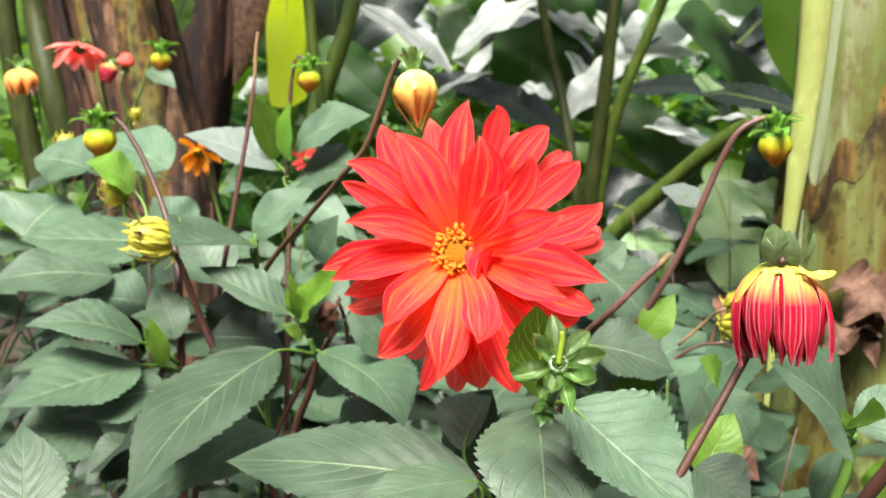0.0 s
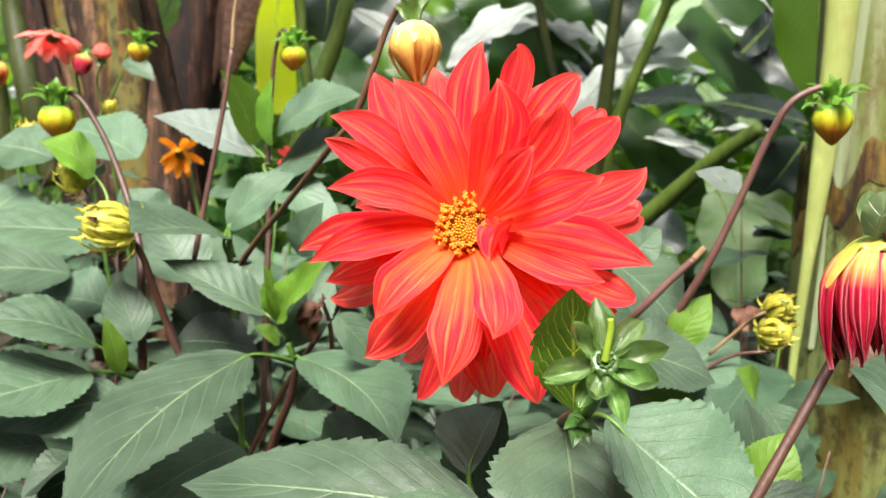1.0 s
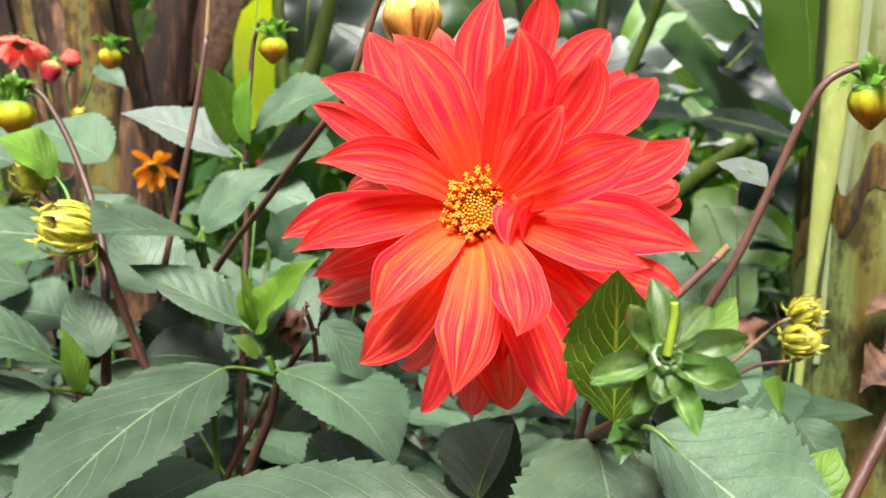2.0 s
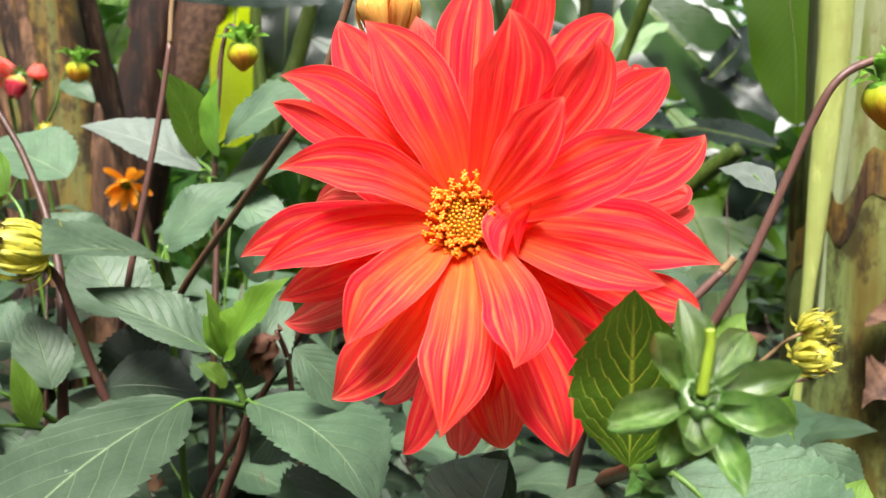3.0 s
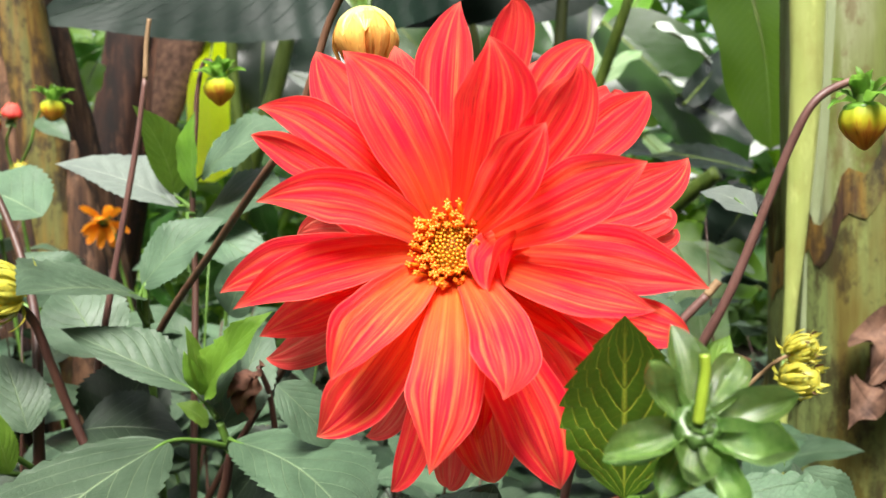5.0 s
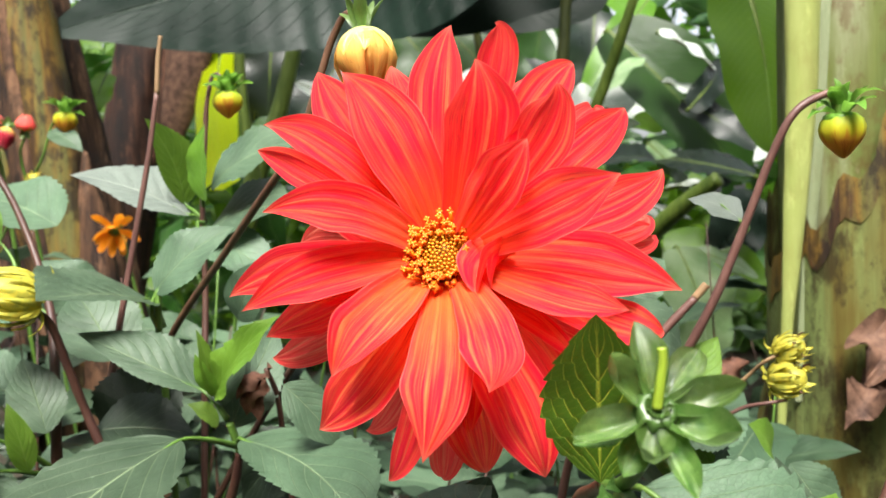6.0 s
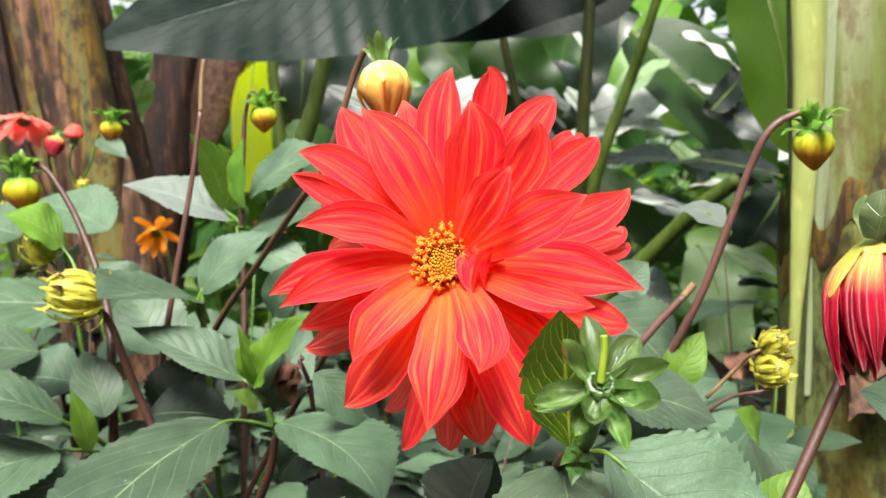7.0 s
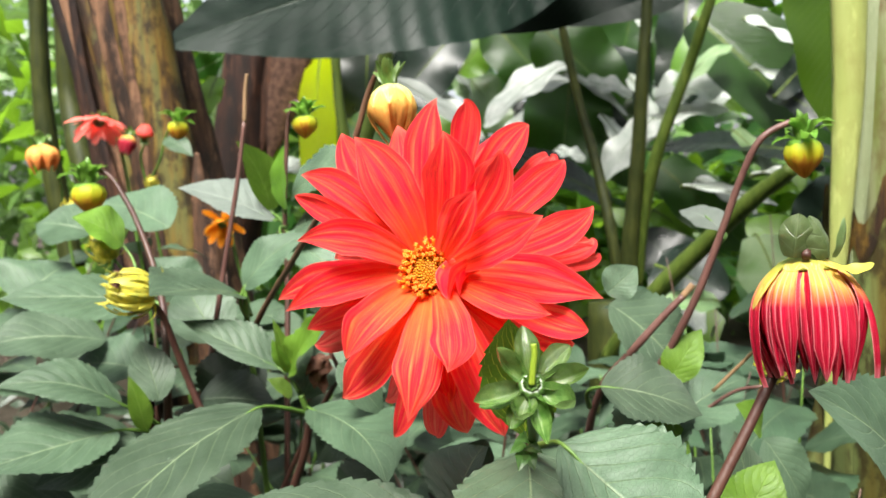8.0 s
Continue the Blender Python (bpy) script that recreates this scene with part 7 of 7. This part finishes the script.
dahlia_front = thing("dahlia_plant", (0.050, 0.420, 0.000), "dahlia with a dark stalk and a drooping half-open crimson bud", "dahlia", "dahlias")
crimson = drooping_half_open_bud(dahlia_front, (0.1385, 0.345, 0.9055), (0.02, -0.06, -1), 0.0425, 0.0350, "drooping half-open bud, yellow above with crimson streaked petals")
for base, tip, width, facing, fold in (
    ((0.1325, 0.338, 0.9055), (0.1330, 0.334, 0.9205), 0.0108, (-0.3, -1, 0.1), -0.45),
    ((0.1440, 0.338, 0.9055), (0.1370, 0.336, 0.9195), 0.0098, (0.5, -1, 0.1), -0.45),
    ((0.1480, 0.342, 0.9050), (0.1490, 0.338, 0.9185), 0.0052, (0.6, -0.8, 0.1), -0.3),
    ((0.1400, 0.356, 0.9060), (0.1410, 0.360, 0.9190), 0.0090, (0.1, 1, 0.1), -0.3),
):
    SEED[0] += 1
    part("bract", blade_mesh("bract", (Vector(tip) - Vector(base)).length, width, 0.12, fold, 0, 16, 10, 0.7, 0.04, 1.2, SEED[0], cup=-0.12, base=0.55), BRACT_PALE, crimson, "", basis(base, Vector(tip) - Vector(base), facing))
SEED[0] += 1
part("curled_bract", blade_mesh("curled_bract", 0.0125, 0.0048, -0.16, 0.1, 0, 16, 8, 0.7, 0.08, 1.0, SEED[0], base=0.6, twist=0.5), SEPAL_YELLOW, crimson, "yellow outer bract curling away", basis((0.1430, 0.332, 0.9035), (0.0200, -0.002, 0.0002), (0, -0.5, 0.9)))
stem(dahlia_front, [(0.136, 0.336, 0.906), (0.138, 0.342, 0.910), (0.146, 0.356, 0.904), (0.147, 0.362, 0.888), (0.133, 0.355, 0.867), (0.119, 0.350, 0.843), (0.106, 0.345, 0.822), (-0.403, 0.149, 0.000)], 0.0016, 0.0022, STEM_BROWN)
leaf(dahlia_front, (0.219, 0.440, 0.793), (0.159, 0.400, 0.846), 0.059, (-0.1, -0.7, 0.7), 0.08, 0.15, LEAF, stalk=(0.228, 0.450, 0.785))
leaf(dahlia_front, (0.229, 0.450, 0.793), (0.266, 0.450, 0.812), 0.033, (0.1, -0.7, 0.7), 0.08, 0.15, LEAF, stalk=(0.228, 0.450, 0.785))
leaf(dahlia_front, (0.222, 0.440, 0.797), (0.221, 0.420, 0.822), 0.023, (0.1, -0.9, 0.3), 0.08, 0.15, LEAF_YOUNG)
leaf(dahlia_front, (0.224, 0.450, 0.789), (0.205, 0.460, 0.812), 0.021, (0.6, -0.7, 0.3), 0.08, 0.15, LEAF_YOUNG)
leaf(dahlia_front, (0.223, 0.440, 0.793), (0.207, 0.430, 0.813), 0.008, (0.1, -0.9, 0.3), 0.08, 0.15, LEAF_YOUNG)
stem(dahlia_front, [(0.227, 0.450, 0.791), (0.226, 0.450, 0.773), (0.218, 0.450, 0.746), (-0.003, 0.450, 0.000)], 0.003, 0.0036, STEM_GREEN)
stem(dahlia_front, [(0.205, 0.360, 0.817), (0.197, 0.370, 0.793), (0.193, 0.380, 0.772), (0.046, 0.748, 0.000)], 0.003, 0.0036, STEM_BROWN)
leaf(dahlia_front, (0.240, 0.450, 0.753), (0.254, 0.440, 0.784), 0.028, (0.1, -0.8, 0.5), 0.08, 0.15, LEAF_YOUNG)
leaf(dahlia_front, (0.243, 0.500, 0.759), (0.232, 0.500, 0.722), 0.027, (0.1, -0.8, 0.5), 0.08, 0.15, LEAF)

dahlia_far = thing("dahlia_plant", (-0.550, 1.350, 0.000), "distant dahlia with a drooping red bloom and orange buds", "dahlia", "dahlias")


def drooping_bloom(parent, top, down, radius, material, count, label, droop=0.75, wide=0.42, wild=0.15):
    """A flower seen from behind: petals spread and hang from a green calyx."""
    m = basis(top, down, (0, -1, 0.01))
    core = part("bloom", revolve_mesh("bloom", [(-0.1 * radius, 0.06 * radius), (0.0, 0.16 * radius), (0.1 * radius, 0.22 * radius), (0.22 * radius, 0.1 * radius)], 14), BRACT, parent, label, m)
    rng = random.Random(count)
    for k in range(count):
        a = 2 * math.pi * (k + rng.uniform(-0.25, 0.25)) / count
        o = Vector((0, math.cos(a), math.sin(a)))
        s = radians(rng.uniform(1 - wild, 1 + wild) * 90 * droop)
        t = (o * math.sin(s) + Vector((math.cos(s), 0, 0))) * radius * rng.uniform(0.85, 1.1)
        SEED[0] += 1
        part("petal", blade_mesh("petal", t.length, radius * wide, 0.1, 0.0, 0, 16, 6, 0.7, 0.04, 0.8, SEED[0], base=0.4), material, core, "", m @ basis(o * 0.05 * radius, t, o - Vector((0.6, 0, 0))))
    bract_ring(core, m, 6, 0.3 * radius, 0.16 * radius, 110, 0.1 * radius, BRACT)
    return core


drooping_bloom(dahlia_far, (-0.542, 1.300, 1.065), (0.05, -0.25, -1), 0.0470, PETAL_CORAL, 18, "drooping coral-red bloom seen from the side", 0.68, 0.34, 0.3)
stem(dahlia_far, [(-0.542, 1.300, 1.067), (-0.537, 1.310, 1.074), (-0.534, 1.330, 1.061), (-0.525, 1.340, 0.993), (-0.520, 1.350, 0.914), (-0.462, 1.466, 0.000)], 0.0018, 0.003, STEM_GREEN)
opening_bud(dahlia_far, (-0.633, 1.300, 1.032), (0.05, -0.05, -1), 0.0400, 0.0440, BUD_ORANGE, "ragged orange-yellow bud", petals=8, flare=0.8)
stem(dahlia_far, [(-0.633, 1.300, 1.032), (-0.629, 1.310, 1.041), (-0.622, 1.320, 1.001), (-0.618, 1.330, 0.915), (-0.575, 1.436, 0.000)], 0.0015, 0.0025, STEM_GREEN)
opening_bud(dahlia_far, (-0.475, 1.300, 1.035), (0.25, -0.25, 0.9), 0.0210, 0.0230, PETAL_CORAL, "opening orange-red bud", petals=9, flare=0.5)
opening_bud(dahlia_far, (-0.498, 1.300, 1.040), (-0.2, -0.2, -0.9), 0.0300, 0.0265, PETAL_RED, "small crimson bud", petals=9, flare=0.5)
stem(dahlia_far, [(-0.473, 1.300, 1.032), (-0.486, 1.310, 1.009), (-0.484, 1.320, 0.967), (-0.438, 1.550, 0.000)], 0.0015, 0.0025, STEM_GREEN)
hanging_bud(dahlia_far, (-0.408, 1.260, 1.052), (0, -0.2, -1), 0.0293, BUD_GREEN, "small green bud", spread=115)
stem(dahlia_far, [(-0.410, 1.260, 1.053), (-0.428, 1.270, 1.040), (-0.446, 1.280, 1.000), (-0.477, 1.300, 0.959), (-1.186, 1.758, 0.000)], 0.0013, 0.0022, STEM_GREEN)
leaf(dahlia_far, (-0.428, 1.260, 1.030), (-0.382, 1.240, 1.001), 0.033, (0, -0.6, 0.7), 0.08, 0.15, LEAF)
orange_plant = thing("dahlia_plant", (-0.500, 1.520, 0.000), "low dahlia with a ragged orange bloom", "dahlia", "dahlias")
drooping_bloom(orange_plant, (-0.428, 1.500, 0.899), (0.15, -0.7, -0.6), 0.0390, PETAL_YELLOW, 15, "ragged orange bloom", 0.7, 0.34, 0.6)
stem(orange_plant, [(-0.428, 1.500, 0.897), (-0.427, 1.520, 0.902), (-0.416, 1.530, 0.837), (-0.274, 1.659, 0.000)], 0.0018, 0.003, STEM_GREEN)
drooping_bloom(orange_plant, (-0.200, 1.250, 0.900), (0.1, -0.9, -0.1), 0.0219, PETAL_BACK, 10, "small red bloom among the leaves", 0.9, 0.34, 0.3)
stem(orange_plant, [(-0.202, 1.260, 0.900), (-0.203, 1.280, 0.866), (-0.212, 1.300, 0.795), (-0.313, 1.524, 0.000)], 0.0018, 0.003, STEM_GREEN)
spent_bud(dahlia_far, (-0.428, 1.200, 0.965), (0.2, -0.5, 0.6), 0.0175, "small yellow spent bud")
spent_bud(dahlia_far, (-0.441, 1.000, 0.931), (0.2, -0.5, 0.6), 0.0239, "small withered yellow bud")


# ---- leafy growth behind and below ----
SPARE = [blade_mesh("leaf", 0.10, 0.056, 0.09, 0.14, 13, 53, 6, wave=0.05, seed=900 + k) for k in range(5)]
# darker copies of the same leaves, with shade in their colour
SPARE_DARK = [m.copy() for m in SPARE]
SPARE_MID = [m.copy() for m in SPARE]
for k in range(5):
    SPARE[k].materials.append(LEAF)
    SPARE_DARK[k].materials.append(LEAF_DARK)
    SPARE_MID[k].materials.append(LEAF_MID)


def leafy_bush(at, spread, low, high, count, seed, label, meshes, size=1.0):
    """A dahlia bush: upright stems and opposite leaves on them."""
    rng = random.Random(seed)
    bush = thing("dahlia_plant", at, label, "dahlia", "leafy dahlias")
    at = Vector(at)
    stems = max(3, count // 9)
    for s in range(stems):
        foot = at + Vector((rng.uniform(-0.4, 0.4) * spread[0], rng.uniform(-0.4, 0.4) * spread[1], 0))
        head_at = at + Vector((rng.uniform(-1, 1) * spread[0], rng.uniform(-1, 1) * spread[1], rng.uniform(low + 0.6 * (high - low), high)))
        mid_at = foot.lerp(head_at, 0.5) + Vector((rng.uniform(-0.03, 0.03), rng.uniform(-0.03, 0.03), 0))
        stem(bush, [foot, mid_at, head_at], 0.0045, 0.0007, rng.choice((STEM_BROWN, STEM_GREEN)), sides=6, steps=4)
        for k in range(count // stems):
            f = rng.uniform(max(0.2, low / high), 1.0)
            p = foot.lerp(mid_at, f * 2) if f < 0.5 else mid_at.lerp(head_at, f * 2 - 1)
            a = rng.uniform(0, 2 * math.pi)
            d = Vector((math.cos(a), math.sin(a), rng.uniform(-0.55, 0.35)))
            nn = Vector((rng.uniform(-0.3, 0.3), rng.uniform(-0.5, 0.1), 1))
            m = basis(p + d * 0.02, d, nn) @ Matrix.Diagonal((*(size * rng.uniform(0.7, 1.35),) * 3, 1))
            part("leaf", rng.choice(meshes), None, bush, "", m)
    return bush


leafy_bush((-0.35, 1.0, 0), (0.3, 0.18), 0.45, 0.93, 70, 21, "leafy dahlia with dull green toothed leaves", SPARE)
leafy_bush((-0.75, 1.25, 0), (0.3, 0.25), 0.4, 0.96, 60, 22, "leafy dahlia with dull green toothed leaves", SPARE)
leafy_bush((-0.12, 0.95, 0), (0.22, 0.15), 0.35, 0.88, 50, 23, "leafy dahlia with dull green toothed leaves", SPARE)
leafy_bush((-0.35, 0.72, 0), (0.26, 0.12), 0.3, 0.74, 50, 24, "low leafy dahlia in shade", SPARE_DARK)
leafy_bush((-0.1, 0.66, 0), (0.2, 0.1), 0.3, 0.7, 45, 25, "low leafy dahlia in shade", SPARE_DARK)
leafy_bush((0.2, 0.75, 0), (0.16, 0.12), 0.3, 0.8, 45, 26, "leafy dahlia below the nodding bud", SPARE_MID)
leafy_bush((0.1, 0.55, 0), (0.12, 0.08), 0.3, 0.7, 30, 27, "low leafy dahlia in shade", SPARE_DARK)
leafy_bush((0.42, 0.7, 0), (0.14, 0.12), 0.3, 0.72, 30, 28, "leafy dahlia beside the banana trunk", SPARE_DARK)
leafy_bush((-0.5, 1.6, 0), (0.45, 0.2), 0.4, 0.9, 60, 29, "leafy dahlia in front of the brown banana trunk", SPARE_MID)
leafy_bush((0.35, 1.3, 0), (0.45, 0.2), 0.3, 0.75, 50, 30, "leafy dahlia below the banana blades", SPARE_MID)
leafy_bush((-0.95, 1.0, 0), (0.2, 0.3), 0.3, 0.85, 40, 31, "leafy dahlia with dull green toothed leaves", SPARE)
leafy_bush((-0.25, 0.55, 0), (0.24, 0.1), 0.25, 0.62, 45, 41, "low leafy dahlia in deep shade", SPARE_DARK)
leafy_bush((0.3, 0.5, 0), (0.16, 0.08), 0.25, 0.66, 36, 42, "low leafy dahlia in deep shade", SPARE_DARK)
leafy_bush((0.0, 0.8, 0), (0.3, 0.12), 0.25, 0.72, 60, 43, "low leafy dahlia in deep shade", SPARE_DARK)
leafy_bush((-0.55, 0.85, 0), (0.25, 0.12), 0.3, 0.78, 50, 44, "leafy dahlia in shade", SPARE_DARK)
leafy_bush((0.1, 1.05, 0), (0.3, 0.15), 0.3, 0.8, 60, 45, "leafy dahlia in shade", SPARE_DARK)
leafy_bush((0.7, 1.5, 0), (0.4, 0.2), 0.3, 0.8, 50, 46, "leafy dahlia behind the banana trunk", SPARE)
leafy_bush((-0.2, 1.9, 0), (0.6, 0.2), 0.3, 0.95, 60, 47, "leafy dahlia under the banana plants", SPARE)
leafy_bush((0.24, 0.9, 0), (0.14, 0.1), 0.4, 0.88, 40, 51, "leafy dahlia below the nodding bud", SPARE_MID)
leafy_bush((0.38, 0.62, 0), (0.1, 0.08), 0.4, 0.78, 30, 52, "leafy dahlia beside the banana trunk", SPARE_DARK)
leafy_bush((0.45, 1.2, 0), (0.3, 0.15), 0.4, 0.9, 50, 53, "leafy dahlia beside the banana trunk", SPARE_MID)
